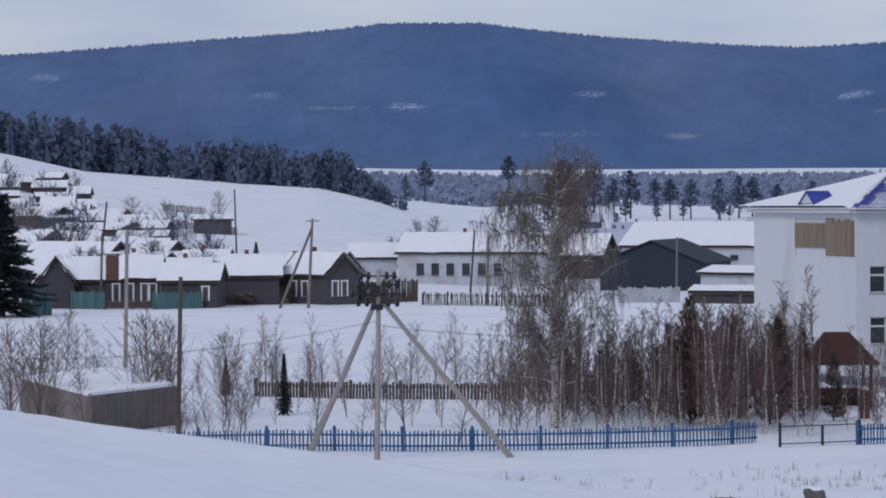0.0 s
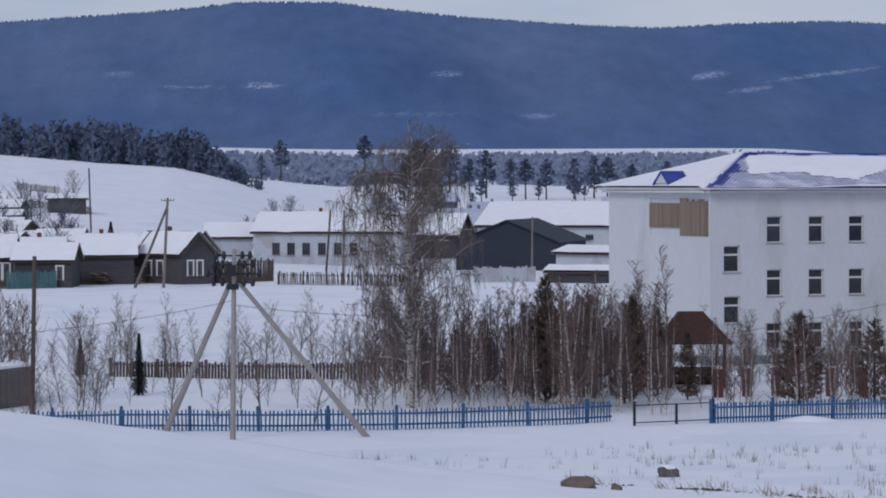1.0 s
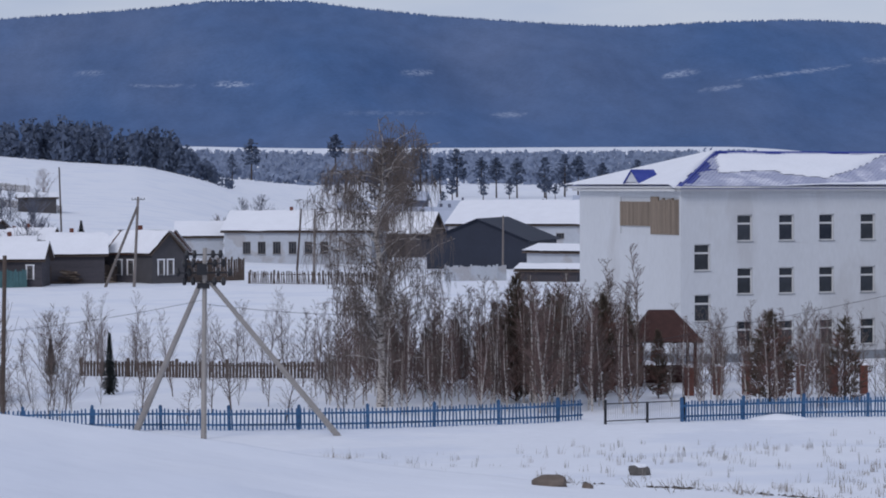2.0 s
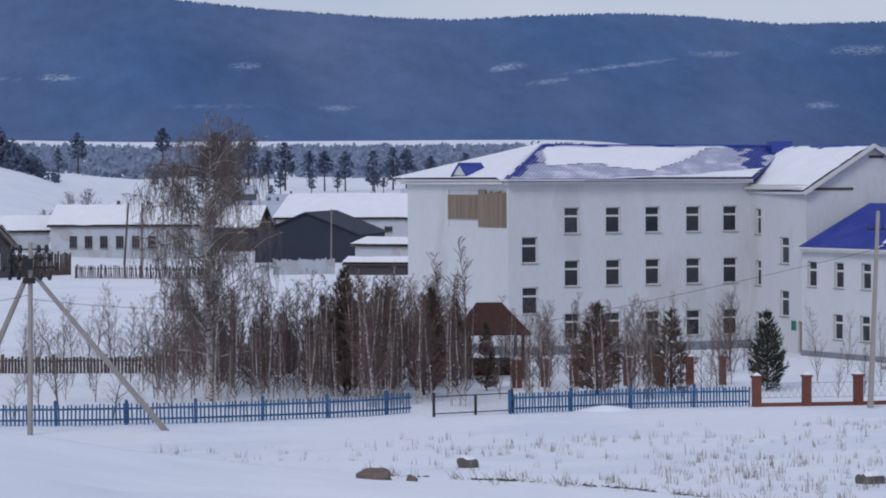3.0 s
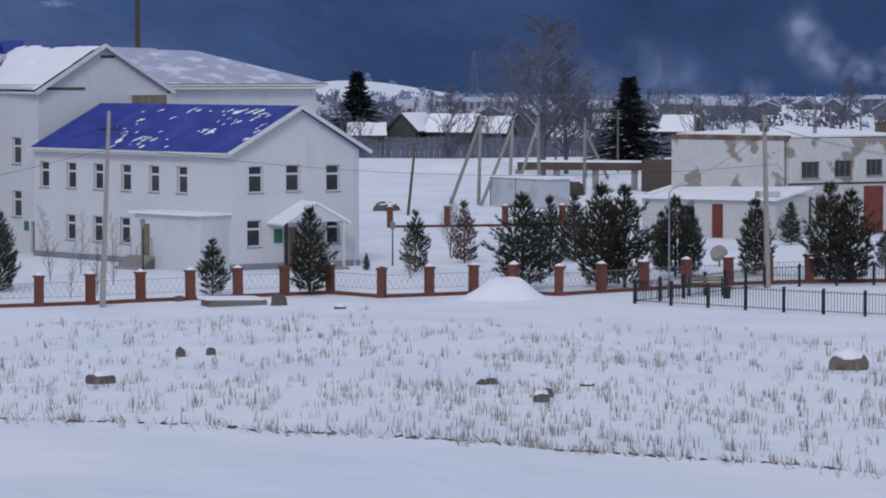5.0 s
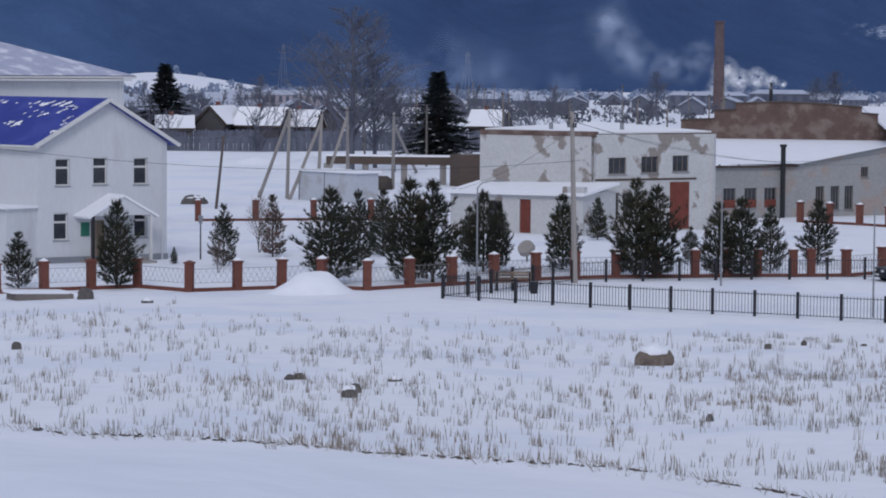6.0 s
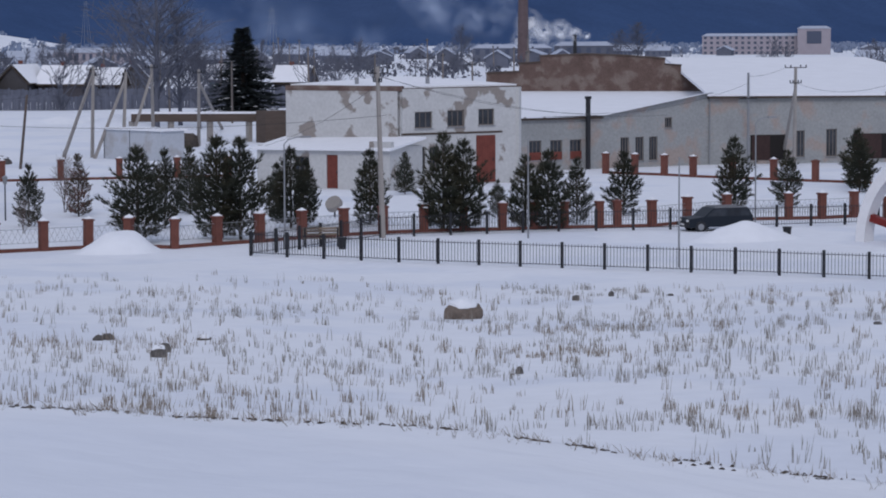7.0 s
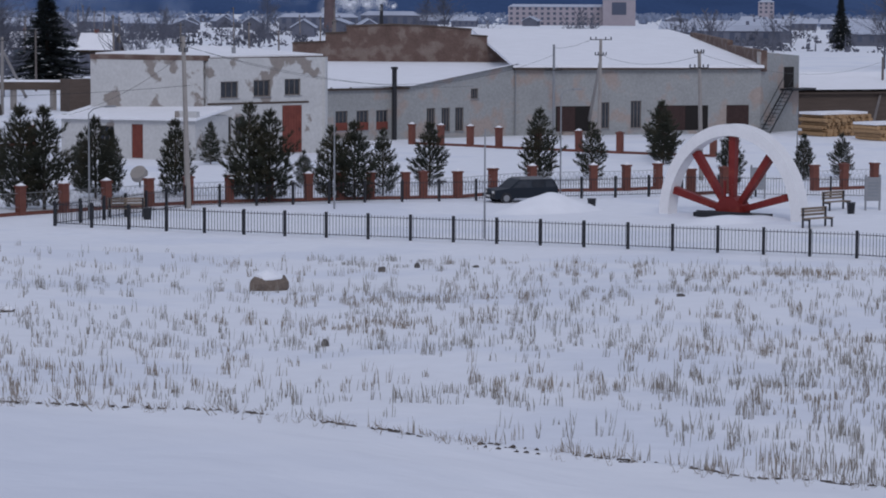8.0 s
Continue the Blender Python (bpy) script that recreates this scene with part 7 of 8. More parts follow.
for i in range(3400):
    a = rnd.uniform(-2.5, 17)
    r = rnd.uniform(1250, 2500)
    spots.append((r * math.sin(radians(a)), r * math.cos(radians(a)), rnd.uniform(5, 8), True))
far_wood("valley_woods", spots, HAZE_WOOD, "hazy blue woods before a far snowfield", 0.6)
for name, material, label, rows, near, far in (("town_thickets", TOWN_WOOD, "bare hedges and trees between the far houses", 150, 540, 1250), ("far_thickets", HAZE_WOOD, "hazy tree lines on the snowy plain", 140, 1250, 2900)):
    spots = []
    for i in range(rows):
        a0, r0 = rnd.uniform(15, 46), near * (far / near) ** rnd.random()
        wide, lean = rnd.uniform(0.6, 4.5), rnd.uniform(-12, 12)
        for k in range(int(wide * r0 * 0.0175 / 5.0)):
            a = a0 + rnd.uniform(0, wide)
            r = r0 + lean * (a - a0) + rnd.uniform(-6, 6)
            if 33.4 < a < 39.2 and 640 < r < 1380 or 18.5 < a < 23.6 and r > 1250 and rnd.random() < 0.8:
                continue
            spots.append((r * math.sin(radians(a)), r * math.cos(radians(a)), rnd.uniform(2.2, 5.2) * (1.35 if r > 1250 else 1), True))
    if far > 1300:
        for k in range(190):
            a, r = rnd.uniform(18, 25), rnd.uniform(1120, 1290)
            spots.append((r * math.sin(radians(a)), r * math.cos(radians(a)), rnd.uniform(3, 7), True))
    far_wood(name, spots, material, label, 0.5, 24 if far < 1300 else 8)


def branch(sh, p, d, length, r0, depth, rnd, split=(3, 5), droop=0.0, spread=0.55, thin=0.010, twigs=None):
    """One limb with smaller ones off it."""
    n = 4 if depth else 2
    pts = [Vector(p)]
    dd = d.normalized()
    for i in range(n):
        dd = (dd + Vector((rnd.uniform(-0.16, 0.16), rnd.uniform(-0.16, 0.16), rnd.uniform(-0.06, 0.14) - droop))).normalized()
        pts.append(pts[-1] + dd * length / n)
    into = twigs if (depth == 0 and twigs is not None) else sh
    for i in range(n):
        a, b = r0 * (1 - 0.75 * i / n), r0 * (1 - 0.75 * (i + 1) / n)
        into.tube(pts[i], pts[i + 1], max(thin, a), max(thin * 0.7, b), n=5 if r0 > 0.05 else 3, caps=False)
    if depth:
        for k in range(rnd.randint(*split)):
            t = rnd.uniform(0.25, 1.0)
            i = min(n - 1, int(t * n))
            o = pts[i].lerp(pts[i + 1], t * n - i)
            ax = Vector((rnd.uniform(-1, 1), rnd.uniform(-1, 1), rnd.uniform(-0.2, 0.5)))
            nd = (dd * (1 - spread) + ax * spread * 1.3)
            branch(sh, o, nd, length * rnd.uniform(0.38, 0.62), r0 * 0.42, depth - 1, rnd, split, droop, spread, thin, twigs)


def bare_tree(name, seed, high, bark, twig_mat, label, group, r0, limbs, crown_from, reach, depth, split, droop=0.0, thin=0.011):
    rnd = random.Random(seed)
    trunk, twigs = Shape(), Shape()
    t = thing(name, (0, 0, 0), label, "tree", group)
    p, d = Vector((0, 0, -0.3)), Vector((rnd.uniform(-0.05, 0.05), rnd.uniform(-0.05, 0.05), 1))
    n = 8
    pts = [p]
    for i in range(n):
        d = (d + Vector((rnd.uniform(-0.05, 0.05), rnd.uniform(-0.05, 0.05), 0.05))).normalized()
        pts.append(pts[-1] + d * (high + 0.3) / n)
    trunk.polytube(pts, [max(thin, r0 * (1 - 0.9 * i / n)) for i in range(n + 1)])
    for k in range(limbs):
        q = crown_from + (1 - crown_from) * (k + rnd.random() * 0.6) / limbs
        q = min(0.98, q)
        i = min(n - 1, int(q * n))
        o = pts[i].lerp(pts[i + 1], q * n - i)
        a = rnd.uniform(0, 6.28)
        up = rnd.uniform(0.8, 1.7)
        branch(twigs, o, Vector((math.cos(a), math.sin(a), up)), reach * (1.15 - q) * rnd.uniform(0.7, 1.2) + 0.15, r0 * 0.34 * (1.1 - q) + thin, depth, rnd, split, droop, thin=thin)
    part("trunk", trunk, bark, t)
    part("crown", twigs, twig_mat, t, kind="stuff")
    return t


# the big weeping birch
def big_birch():
    rnd = random.Random(9)
    x, y = (5.58, 142.92)
    t = thing("weeping_birch", place(x, y), "large old white-barked birch with drooping bare twigs", "tree")
    trunk, limbs, twigs = Shape(), Shape(), Shape()
    pts = [Vector((0, 0, -0.3)), Vector((0.1, 0, 2.2)), Vector((-0.05, 0.1, 4.5)), Vector((0.0, 0, 6.8)), Vector((-0.2, 0, 9.0)), Vector((0.1, 0, 11.2)), Vector((0.2, 0, 13.2))]
    rad = [0.26, 0.22, 0.19, 0.15, 0.1, 0.06, 0.02]
    trunk.polytube(pts, rad, 8)
    for k in range(64):
        q = 0.16 + 0.82 * k / 64
        i = min(5, int(q * 6))
        o = pts[i].lerp(pts[i + 1], q * 6 - i)
        a = k * 2.4 + rnd.uniform(-0.5, 0.5)
        le = (1.2 + 2.9 * math.sin(math.pi * min(1, q * 0.8 + 0.15))) * rnd.uniform(0.6, 1.2) * 1.3
        d = Vector((math.cos(a), math.sin(a), rnd.uniform(0.25, 1.4)))
        seg = [o]
        dd = d.normalized()
        for j in range(5):
            dd = (dd + Vector((rnd.uniform(-0.22, 0.22), rnd.uniform(-0.22, 0.22), -0.04 - 0.05 * j))).normalized()
            seg.append(seg[-1] + dd * le / 5)
        limbs.polytube(seg, [max(0.012, 0.05 * (1 - j / 5)) for j in range(6)], 4)
        for j in range(13):
            s = rnd.uniform(0.2, 0.95) * 4.99
            c = seg[int(s)].lerp(seg[int(s) + 1], s - int(s))
            e = c + Vector((rnd.uniform(-0.8, 0.8), rnd.uniform(-0.8, 0.8), rnd.uniform(-0.1, 0.7)))
            twigs.tube(c, e, 0.013, 0.010, n=3, caps=False)
            for n2 in range(7):
                b = c.lerp(e, rnd.uniform(0.2, 1))
                drop = rnd.uniform(0.3, 1.5) * (1.0 if q > 0.3 else 0.6)
                m = b + Vector((rnd.uniform(-0.25, 0.25), rnd.uniform(-0.25, 0.25), -drop * 0.3 + 0.1))
                f = m + Vector((rnd.uniform(-0.2, 0.2), rnd.uniform(-0.2, 0.2), -drop * 0.8))
                twigs.polytube([b, m, f], [0.010, 0.009, 0.006], 3)
    part("trunk", trunk, BIRCH, t)
    part("limb", limbs, BIRCH, t, "drooping pale limbs", kind="stuff")
    part("crown", twigs, GREY_TWIG, t, kind="stuff")


big_birch()

# young birches, saplings and bushes
young = [bare_tree("young_birch", 200 + i, 5.0, BIRCH, (RED_TWIG, TWIG, RED_TWIG, GREY_TWIG, RED_TWIG)[i], "thin young birch with reddish bare twigs", "young birches", 0.06, 34, 0.14, 1.15, 1, (4, 5), thin=0.0105) for i in range(5)]
used = set()
THICKET = [(0.9, 0.5), (1.6, 0.8), (2.6, 0.9), (3.6, 1.0), (5.0, 1.0), (6.6, 1.0), (7.8, 0.85), (9.2, 0.6), (10.8, 0.35), (12.0, 0.2)]
count = 0
for a, r, tall in [(7.5, 158, 7.8), (6.9, 157, 7.0), (5.9, 149, 6.6), (4.4, 148, 6.4)]:
    plant(young, (r * math.sin(radians(a)), r * math.cos(radians(a))), tall, 5.0, rnd, used, 0.8)
while count < 265:
    a, r = rnd.uniform(0.9, 11.6), rnd.uniform(138, 164)
    if rnd.random() > curve(THICKET, a) or abs(a - 8.2) < 0.75 and r < 162 and rnd.random() < 0.85:
        continue
    x, y = r * math.sin(radians(a)), r * math.cos(radians(a))
    tall = rnd.uniform(0.65, 1.1) * curve([(0.9, 4.2), (3, 5.0), (5, 5.8), (7.0, 5.8), (7.6, 4.8), (9, 4.6), (11.6, 4.2)], a)
    plant(young, (x, y), tall, 5.0, rnd, used, 0.9)
    count += 1
sapling = [bare_tree("sapling", 230 + i, 4.0, GREY_TWIG, (GREY_TWIG, TWIG, GREY_TWIG)[i], "slender bare sapling standing in snow", "bare saplings", 0.03, 24, 0.1, 1.1, 1, (3, 4), thin=0.0075) for i in range(3)]
used = set()
for i in range(150):
    a, r = rnd.uniform(-9.2, 1.6), rnd.uniform(133, 185)
    x, y = r * math.sin(radians(a)), r * math.cos(radians(a))
    plant(sapling, (x, y), rnd.uniform(1.8, 4.6), 4.0, rnd, used, rnd.uniform(0.8, 1.3))
for i in range(64):
    a, r = rnd.choice([rnd.uniform(8.5, 13.4), rnd.uniform(8.5, 13.4), rnd.uniform(8.5, 16)]), rnd.uniform(142, 167)
    plant(sapling, (r * math.sin(radians(a)), r * math.cos(radians(a))), rnd.uniform(2.0, 4.4), 4.0, rnd, used, 0.9)
bushes = [bare_tree("bare_bush", 250 + i, 3.0, TWIG, (TWIG, RED_TWIG)[i], "bare twiggy bush with many stems", "bare bushes", 0.04, 34, 0.02, 1.9, 1, (4, 6), thin=0.010) for i in range(2)]
used = set()
for x, y, hgt, wd in [(-20.69, 144.53, 5.20, 1.20), (-22.71, 148.27, 4.60, 1.20), (-15.41, 147.20, 5.40, 1.20), (-14.50, 149.30, 5.00, 0.90), (-12.30, 159.53, 4.00, 1.00), (-9.73, 164.71, 3.00, 0.80), (-27.31, 205.21, 3.60, 1.00), (66.15, 158.77, 3.30, 1.00), (57.74, 144.36, 1.80, 1.00), (35.83, 157.83, 4.40, 0.80)]:
    plant(bushes, (x, y), hgt, 3.0, rnd, used, wd * 0.7)
for x, y, hgt, wd in [(-56.69, 516.90, 6.50, 1.60), (-38.10, 378.09, 5.00, 1.20), (-47.32, 598.13, 6.00, 1.30), (-65.55, 435.09, 7.50, 1.80), (-65.86, 455.26, 6.00, 1.50), (-21.35, 329.31, 3.60, 1.00), (-6.71, 399.94, 5.50, 1.50)]:
    plant(bushes, (x, y), hgt, 3.0, rnd, used, wd * 0.7)
far_bushes = [bare_tree("bare_bush", 260 + i, 3.0, TOWN_WOOD, TOWN_WOOD, "bare leafless garden bush with many stems", "garden bushes", 0.05, 20, 0.02, 1.9, 1, (3, 4), thin=0.022) for i in range(2)]
for i in range(2):
    far_bushes[i].matrix_basis = pose(*place(-58.0 - 5 * i, 380.0 + 22 * i))
for i in range(84):
    a, r = (rnd.uniform(-9.0, -4.6), rnd.uniform(335, 520)) if i < 60 else (rnd.uniform(-9.4, -7.2), rnd.uniform(460, 740))
    x, y = r * math.sin(radians(a)), r * math.cos(radians(a))
    copy = copy_thing(far_bushes[i % 2], pose(x, y, ground(x, y) - 0.1, 0, 0, rnd.uniform(0, 360)))
    s = rnd.uniform(1.0, 2.1)
    copy.scale = (s, s, s)
    tagged(copy, "bare bush beside the village fences", group="village bushes")
for i in range(90):
    a, r = rnd.choice([rnd.uniform(19, 29), rnd.uniform(18, 44)]), rnd.uniform(360, 640)
    if a > 29 and r < 480:
        continue
    x, y = r * math.sin(radians(a)), r * math.cos(radians(a))
    copy = copy_thing(far_bushes[i % 2], pose(x, y, ground(x, y) - 0.1, 0, 0, rnd.uniform(0, 360)))
    s = rnd.uniform(1.2, 2.6)
    copy.scale = (s, s, s)
    tagged(copy, "bare leafless bush in the far gardens", group="garden bushes")
poplars = [bare_tree("bare_poplar", 270 + i, 14.0, TOWN_WOOD, TOWN_WOOD, "tall bare leafless poplar behind the poles", "bare poplars", 0.24, 46, 0.18, 6.2, 2, (4, 6), thin=0.020) for i in range(2)]
used = set()
for x, y, hgt, wd in [(124.12, 273.12, 16.50, 1.50), (130.67, 281.11, 12.00, 1.40), (165.38, 396.93, 9.00, 0.90), (173.80, 425.90, 7.50, 0.90), (-4.11, 419.98, 8.00, 0.80), (-1.18, 425.00, 8.50, 0.90), (356.16, 602.62, 11.00, 1.00), (460.46, 678.51, 12.00, 1.50), (458.54, 685.83, 10.00, 1.30), (286.40, 307.21, 11.00, 1.20), (128.35, 271.16, 8.00, 1.00)]:
    plant(poplars, (x, y), hgt, 14.0, rnd, used, wd)


# ---- the field: dry grass, rocks, debris ----
def dry_grass():
    r = random.Random(77)
    sh = Shape()

    def clump(x, y, high, n, spread):
        z = ground(x, y) - 0.02
        for k in range(n):
            a, q = r.uniform(0, 6.28), r.random() * spread
            bx, by = x + math.cos(a) * q, y + math.sin(a) * q
            lean = r.uniform(-0.15, 0.4)
            hh = high * r.uniform(0.5, 1.15)
            w = 0.005 + 0.005 * r.random()
            sh.add([(bx - w, by, z), (bx + w, by, z), (bx + lean * hh * 0.5 + w * 0.8, by, z + hh * 0.6), (bx + lean * hh, by + 0.03, z + hh)], [(0, 1, 2), (0, 2, 3)])

    made = 0
    while made < 5300:
        a = r.uniform(0.2, 47)
        rr = 46 * (137 / 46) ** r.random()
        if rr > curve(FOOT, a) - 3:
            continue
        x, y = rr * math.sin(radians(a)), rr * math.cos(radians(a))
        u, v = x * math.cos(0.5) - y * math.sin(0.5), x * math.sin(0.5) + y * math.cos(0.5)
        d = noise.noise((u * 0.07, v * 0.16, 1)) + 0.7 * noise.noise((u * 0.25, v * 0.5, 6))
        keep = 0.26 + 0.5 * d + curve([(0, -0.3), (6, -0.12), (14, 0.0), (30, 0.0), (35, 0.06), (42, 0.2)], a) - 0.25 * ease(112, 132, rr)
        if r.random() > keep:
            continue
        mat_like = d > 0.50 and a > 30
        clump(x, y, r.uniform(0.18, 0.50) * (0.8 if mat_like else 1.0), r.randint(9, 16) if mat_like else r.randint(3, 7), 0.4 if mat_like else 0.22)
        made += 1
    for i in range(2200):
        a = r.uniform(5.5, 46)
        rr = BANK_R + r.uniform(-0.05, 0.35) - (0.5 * r.random() ** 3)
        x, y = rr * math.sin(radians(a)), rr * math.cos(radians(a))
        if noise.noise((a * 1.7, 0, 3)) + r.random() * 0.5 < 0.12:
            continue
        z = ground(x, y) - 0.01
        for k in range(r.randint(1, 3)):
            hh, lean, w = r.uniform(0.02, 0.085), r.uniform(-0.8, 0.9), 0.0020
            sh.add([(x - w, y, z), (x + w, y, z), (x + lean * hh + w, y, z + hh * 0.7), (x + lean * hh * 1.5, y, z + hh)], [(0, 1, 2), (0, 2, 3)])
    solid("dry_grass", sh, GRASS, "tufts of dry brown grass sticking out of the snow", "grass", kind="stuff")


dry_grass()


def bank_edge():
    """Bare earth and litter where the snow bank breaks off."""
    r = random.Random(4)
    sh = Shape()
    for i in range(1500):
        a = r.uniform(5.8, 46)
        if noise.noise((a * 0.9, 0, 8)) + noise.noise((a * 5, 0, 2)) * 0.5 + r.random() * 0.4 < 0.2:
            continue
        rr = BANK_R - 0.02 + r.uniform(-0.10, 0.12)
        x, y = rr * math.sin(radians(a)), rr * math.cos(radians(a))
        z = ground(x, y)
        w, h = r.uniform(0.008, 0.035), r.uniform(0.004, 0.013)
        sh.add([(x - w, y, z), (x, y - w, z), (x + w, y, z), (x, y + w, z), (x + r.uniform(-w, w) * 0.5, y, z + h)], [(0, 1, 4), (1, 2, 4), (2, 3, 4), (3, 0, 4)])
    solid("bank_litter", sh, EARTH, "dark earth and dead grass along the edge of the snow bank", "litter", kind="stuff")


EARTH = mat("dark_earth", (0.07, 0.058, 0.05), 0.95, vary=0.3, per_piece=0.3)
bank_edge()


def rock(at, w, d, h, seed, label, snow=0.0, z=None, material=ROCK):
    bm = bmesh.new()
    bmesh.ops.create_icosphere(bm, subdivisions=3, radius=1)
    for v in bm.verts:
        n = noise.fractal(v.co * 1.3 + Vector((seed * 3.1, seed, 0)), 0.9, 2.0, 3)
        c = v.co * (1 + 0.32 * n)
        c.x = math.copysign(abs(c.x) ** 0.8, c.x)
        c.z = math.copysign(abs(c.z) ** 0.7, c.z)
        v.co = Vector((c.x * w / 2, c.y * d / 2, max(-0.3, c.z) * h * 0.8 + h * 0.15))
    me = bpy.data.meshes.new("stone")
    bm.to_mesh(me)
    bm.free()
    me.materials.append(material)
    t = thing("boulder", place(*at) if z is None else (*at, z), label, "rock", "rocks in the field", turn=seed * 37 % 30 - 15)
    part("stone", me, None, t)
    if snow:
        bm = bmesh.new()
        bmesh.ops.create_icosphere(bm, subdivisions=3, radius=1)
        for v in bm.verts:
            n = noise.fractal(v.co * 1.5 + Vector((seed, 0, 0)), 0.9, 2.0, 3)
            v.co = Vector((v.co.x * w * 0.40 * (1 + 0.2 * n), v.co.y * d * 0.42, h * 0.72 + max(-0.1, v.co.z) * snow * (1 + 0.5 * n)))
        me = bpy.data.meshes.new("snow_cap")
        bm.to_mesh(me)
        bm.free()
        me.materials.append(SNOW)
        part("snow_cap", me, None, t, smooth=True)


def seen_at(az, el):
    """The spot of the field met by a line of sight from the bank."""
    r = 60.0
    while r < 200:
        x, y = r * math.sin(radians(az)), r * math.cos(radians(az))
        if EYE + r * math.tan(radians(el)) <= ground(x, y):
            return x, y
        r += 0.25
    return x, y


BROWN_ROCK = mat("brown_rock", (0.155, 0.125, 0.105), 0.9, vary=0.35, scale=2.5, fine=12, bump=0.03)
rock(seen_at(*(30.71, -6.01)), 1.5, 1.0, 0.62, 3, "large brown boulder capped with snow", 0.3, material=BROWN_ROCK)
for i, (az, el, w, h) in enumerate([(24.56, -6.70, 0.50, 0.32), (32.99, -5.64, 0.32, 0.22), (33.71, -5.56, 0.24, 0.22), (15.62, -6.29, 0.95, 0.36), (7.48, -5.98, 0.75, 0.40), (17.81, -5.74, 0.36, 0.30), (17.19, -5.77, 0.36, 0.35), (23.53, -6.34, 0.40, 0.20), (24.67, -6.61, 0.42, 0.26), (34.91, -5.55, 0.25, 0.10), (31.89, -7.09, 0.22, 0.20), (23.33, -6.35, 0.35, 0.16), (25.48, -6.38, 0.50, 0.08), (39.09, -6.07, 0.30, 0.10), (20.40, -4.84, 0.60, 0.16)]):
    rock(seen_at(az, el), w, w * 0.7, h, 5 + i, ("half-buried grey stone in the snow", "small dark stone in the snow")[w < 0.4], 0.12 if w > 0.45 else 0)


def near_rock(az, r, w, h, seed):
    x, y = r * math.sin(radians(az)), r * math.cos(radians(az))
    rock((x, y), w, w * 0.6, h, seed, "flat brown stone on the crest of the snow bank", 0.0, z=ground(x, y), material=BROWN_ROCK)


near_rock(5.68, 16.5, 0.2, 0.065, 31)
near_rock(6.43, 16.5, 0.065, 0.03, 33)


def slab_pile(at, label):
    t = thing("concrete_slab", place(*at), label, "slab", "snowy slabs")
    part("slab", Shape().box(-1.5, 1.5, -0.6, 0.6, -0.1, 0.28, pose(0, 0, 0, 0, 2, 5)), GREY_WOOD, t)
    part("snow_cap", Shape().box(-1.7, 1.3, -0.6, 0.65, 0.285, 0.42, pose(0, 0, 0, 0, 2, 5)), SNOW, t)


slab_pile((43.32, 131.42), "concrete slab half buried under snow by the brick fence")
rock((45.36, 130.56), 0.8, 0.6, 0.55, 44, "grey stone beside the snowy slab")
rock((41.55, 134.75), 0.5, 0.4, 0.3, 46, "dark stone by the brick fence")
rock((108.2, 233.3), 3.6, 1.8, 1.5, 52, "dark earth heap beside the white cabin", 0.0, material=EARTH)
rock((83.47, 214.25), 2.2, 1.2, 0.7, 48, "brown earth heap across the lane", 0.2)


# ---- smoke from the boiler house ----
def smoke_material(name, color, density):
    """Translucent puffs that thin out towards their rims, in their own axes."""
    m = bpy.data.materials.new(name)
    m.use_nodes = True
    n, l = m.node_tree.nodes, m.node_tree.links
    b = n["Principled BSDF"]
    b.inputs["Base Color"].default_value = (*color, 1)
    b.inputs["Roughness"].default_value = 1.0
    b.inputs["Specular IOR Level"].default_value = 0.0
    at = n.new("ShaderNodeTexCoord")
    flat = n.new("ShaderNodeMapping")
    flat.inputs["Scale"].default_value = (0.95, 0, 0.95)
    l.new(at.outputs["Object"], flat.inputs[0])
    ball = n.new("ShaderNodeTexGradient")
    ball.gradient_type = "SPHERICAL"
    l.new(flat.outputs[0], ball.inputs[0])
    info = n.new("ShaderNodeObjectInfo")
    nz = n.new("ShaderNodeTexNoise")
    nz.inputs["Scale"].default_value, nz.inputs["Detail"].default_value = 1.3, 5
    move = n.new("ShaderNodeVectorMath")
    move.operation = "ADD"
    l.new(at.outputs["Object"], move.inputs[0])
    l.new(info.outputs["Location"], move.inputs[1])
    l.new(move.outputs[0], nz.inputs["Vector"])
    r = n.new("ShaderNodeMapRange")
    r.inputs[1].default_value, r.inputs[2].default_value = 0.40, 0.70
    l.new(nz.outputs["Fac"], r.inputs[0])
    mul = n.new("ShaderNodeMath")
    mul.operation = "MULTIPLY"
    l.new(r.outputs[0], mul.inputs[0])
    soft = n.new("ShaderNodeMath")
    soft.operation = "POWER"
    soft.inputs[1].default_value = 1.7
    l.new(ball.outputs["Fac"], soft.inputs[0])
    l.new(soft.outputs[0], mul.inputs[1])
    mul2 = n.new("ShaderNodeMath")
    mul2.operation = "MULTIPLY"
    mul2.use_clamp = True
    mul2.inputs[1].default_value = density
    l.new(mul.outputs[0], mul2.inputs[0])
    l.new(mul2.outputs[0], b.inputs["Alpha"])
    return m


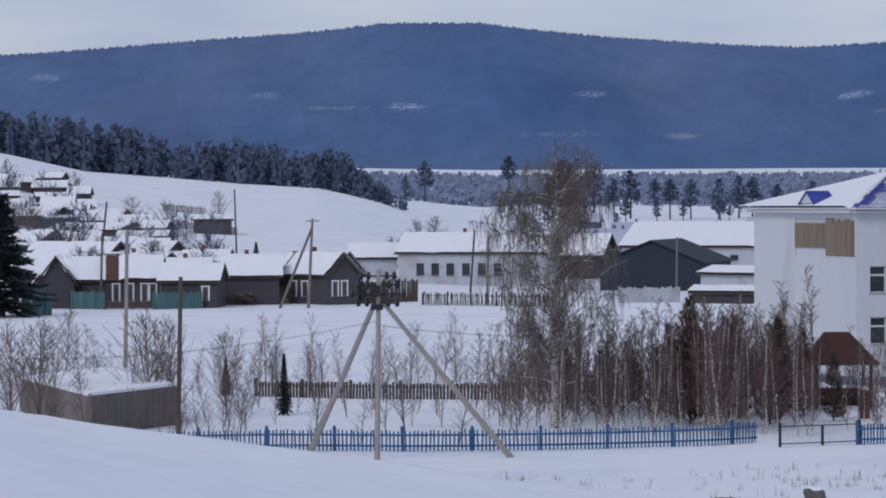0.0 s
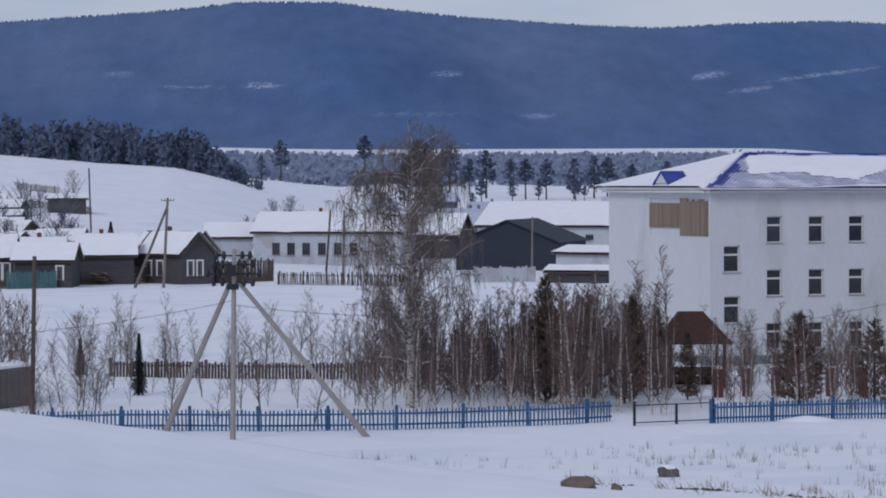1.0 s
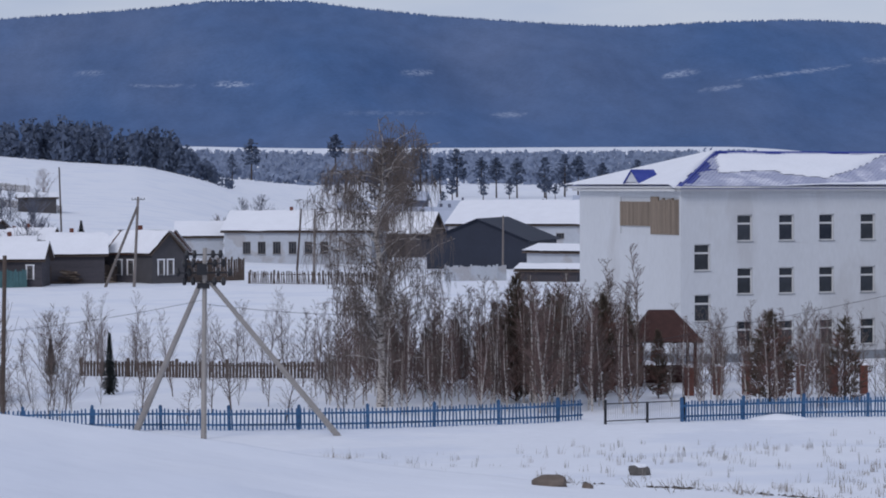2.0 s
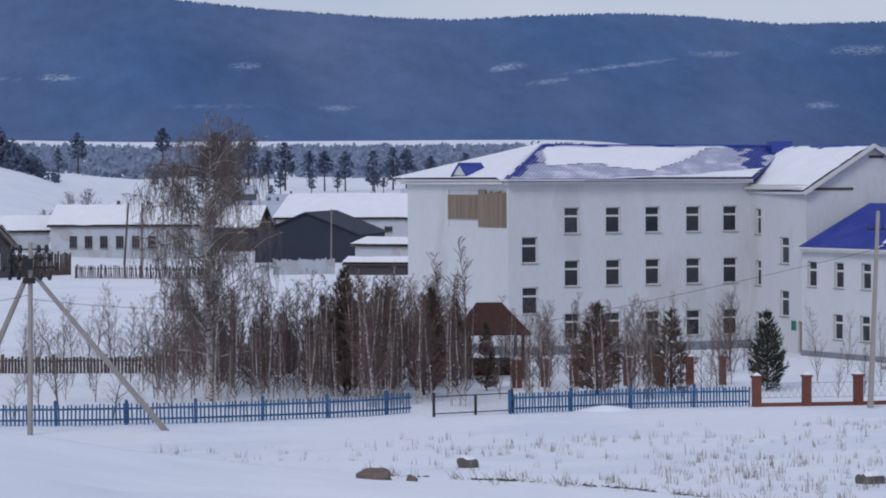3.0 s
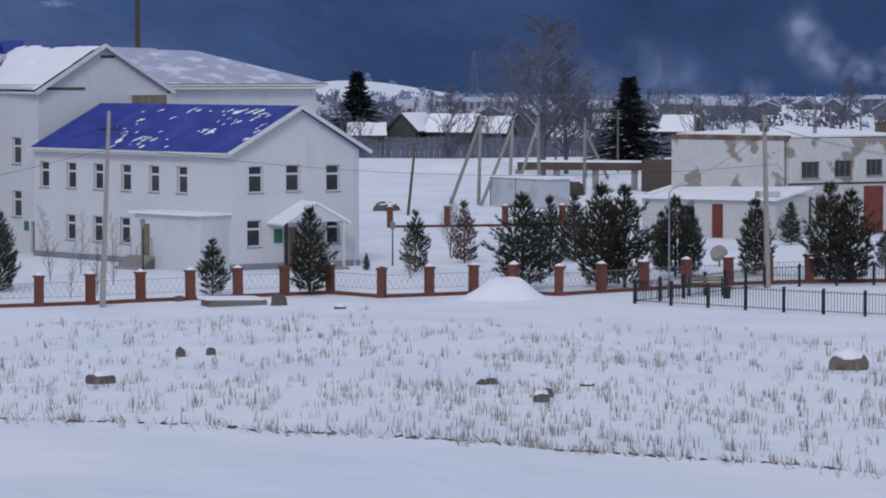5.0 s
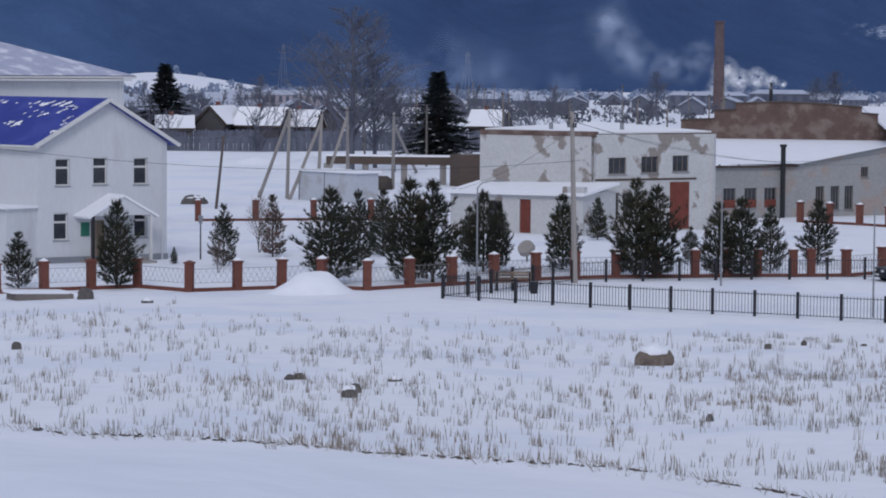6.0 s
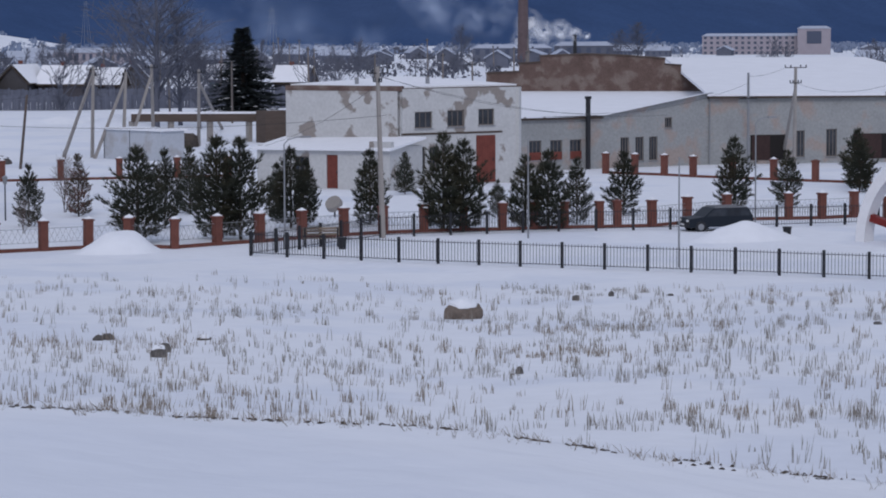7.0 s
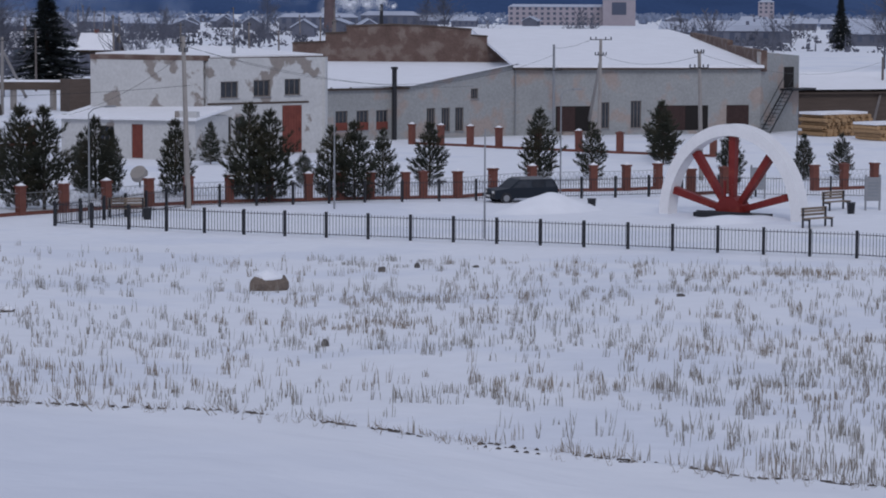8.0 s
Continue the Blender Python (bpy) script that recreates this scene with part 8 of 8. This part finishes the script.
THICK_SMOKE = smoke_material("white_smoke", (0.74, 0.77, 0.82), 2.3)
THIN_SMOKE = smoke_material("thin_smoke", (0.42, 0.50, 0.66), 0.55)
FAINT_SMOKE = smoke_material("faint_smoke", (0.34, 0.43, 0.62), 0.30)


def plume(points, material, label, seed):
    """Puffs of smoke along a drifting line: place and radius of each."""
    t = thing("smoke_plume", points[0][:3], label, "smoke", "smoke plumes")
    inv = t.matrix_basis.inverted()
    bm = bmesh.new()
    bmesh.ops.create_icosphere(bm, subdivisions=3, radius=1)
    me = bpy.data.meshes.new("puff")
    bm.to_mesh(me)
    bm.free()
    me.materials.append(material)
    me.polygons.foreach_set("use_smooth", [True] * len(me.polygons))
    for x, y, z, rad in points:
        ob = part("puff", me, None, t)
        ob.matrix_basis = inv @ pose(x, y, z, 0, 0, -math.degrees(math.atan2(x, y))) @ Matrix.Diagonal((rad, rad * 0.25, rad, 1))


plume([(483.41, 741.31, 5.61, 1.60), (483.18, 747.42, 6.08, 2.80), (476.62, 745.69, 7.31, 4.20), (474.70, 752.83, 6.89, 4.40), (468.29, 750.95, 9.52, 5.20), (469.18, 756.29, 4.73, 4.20)], THICK_SMOKE, "white smoke rolling from the boiler flue", 3)
plume([(461.52, 755.13, 13.87, 7.00), (460.38, 761.67, 9.43, 6.00), (453.26, 760.12, 11.17, 6.00), (449.71, 768.03, 12.36, 7.50), (442.59, 766.38, 14.61, 8.50), (441.98, 772.50, 19.91, 9.00), (437.17, 769.49, 24.23, 9.00)], THIN_SMOKE, "thin blue-grey smoke drifting over the town", 5)
plume([(335.0, 690.0, 4.0, 9.0), (328.0, 692.0, 9.0, 10.0), (318.0, 696.0, 13.0, 11.0), (344.0, 684.0, 7.0, 9.0)], FAINT_SMOKE, "faint blue stove smoke over the low houses", 7)
plume([(392.0, 742.0, 4.0, 9.0), (384.0, 746.0, 9.0, 11.0), (374.0, 752.0, 14.0, 12.0), (404.0, 736.0, 5.0, 8.0)], FAINT_SMOKE, "faint blue stove smoke over the far gardens", 9)
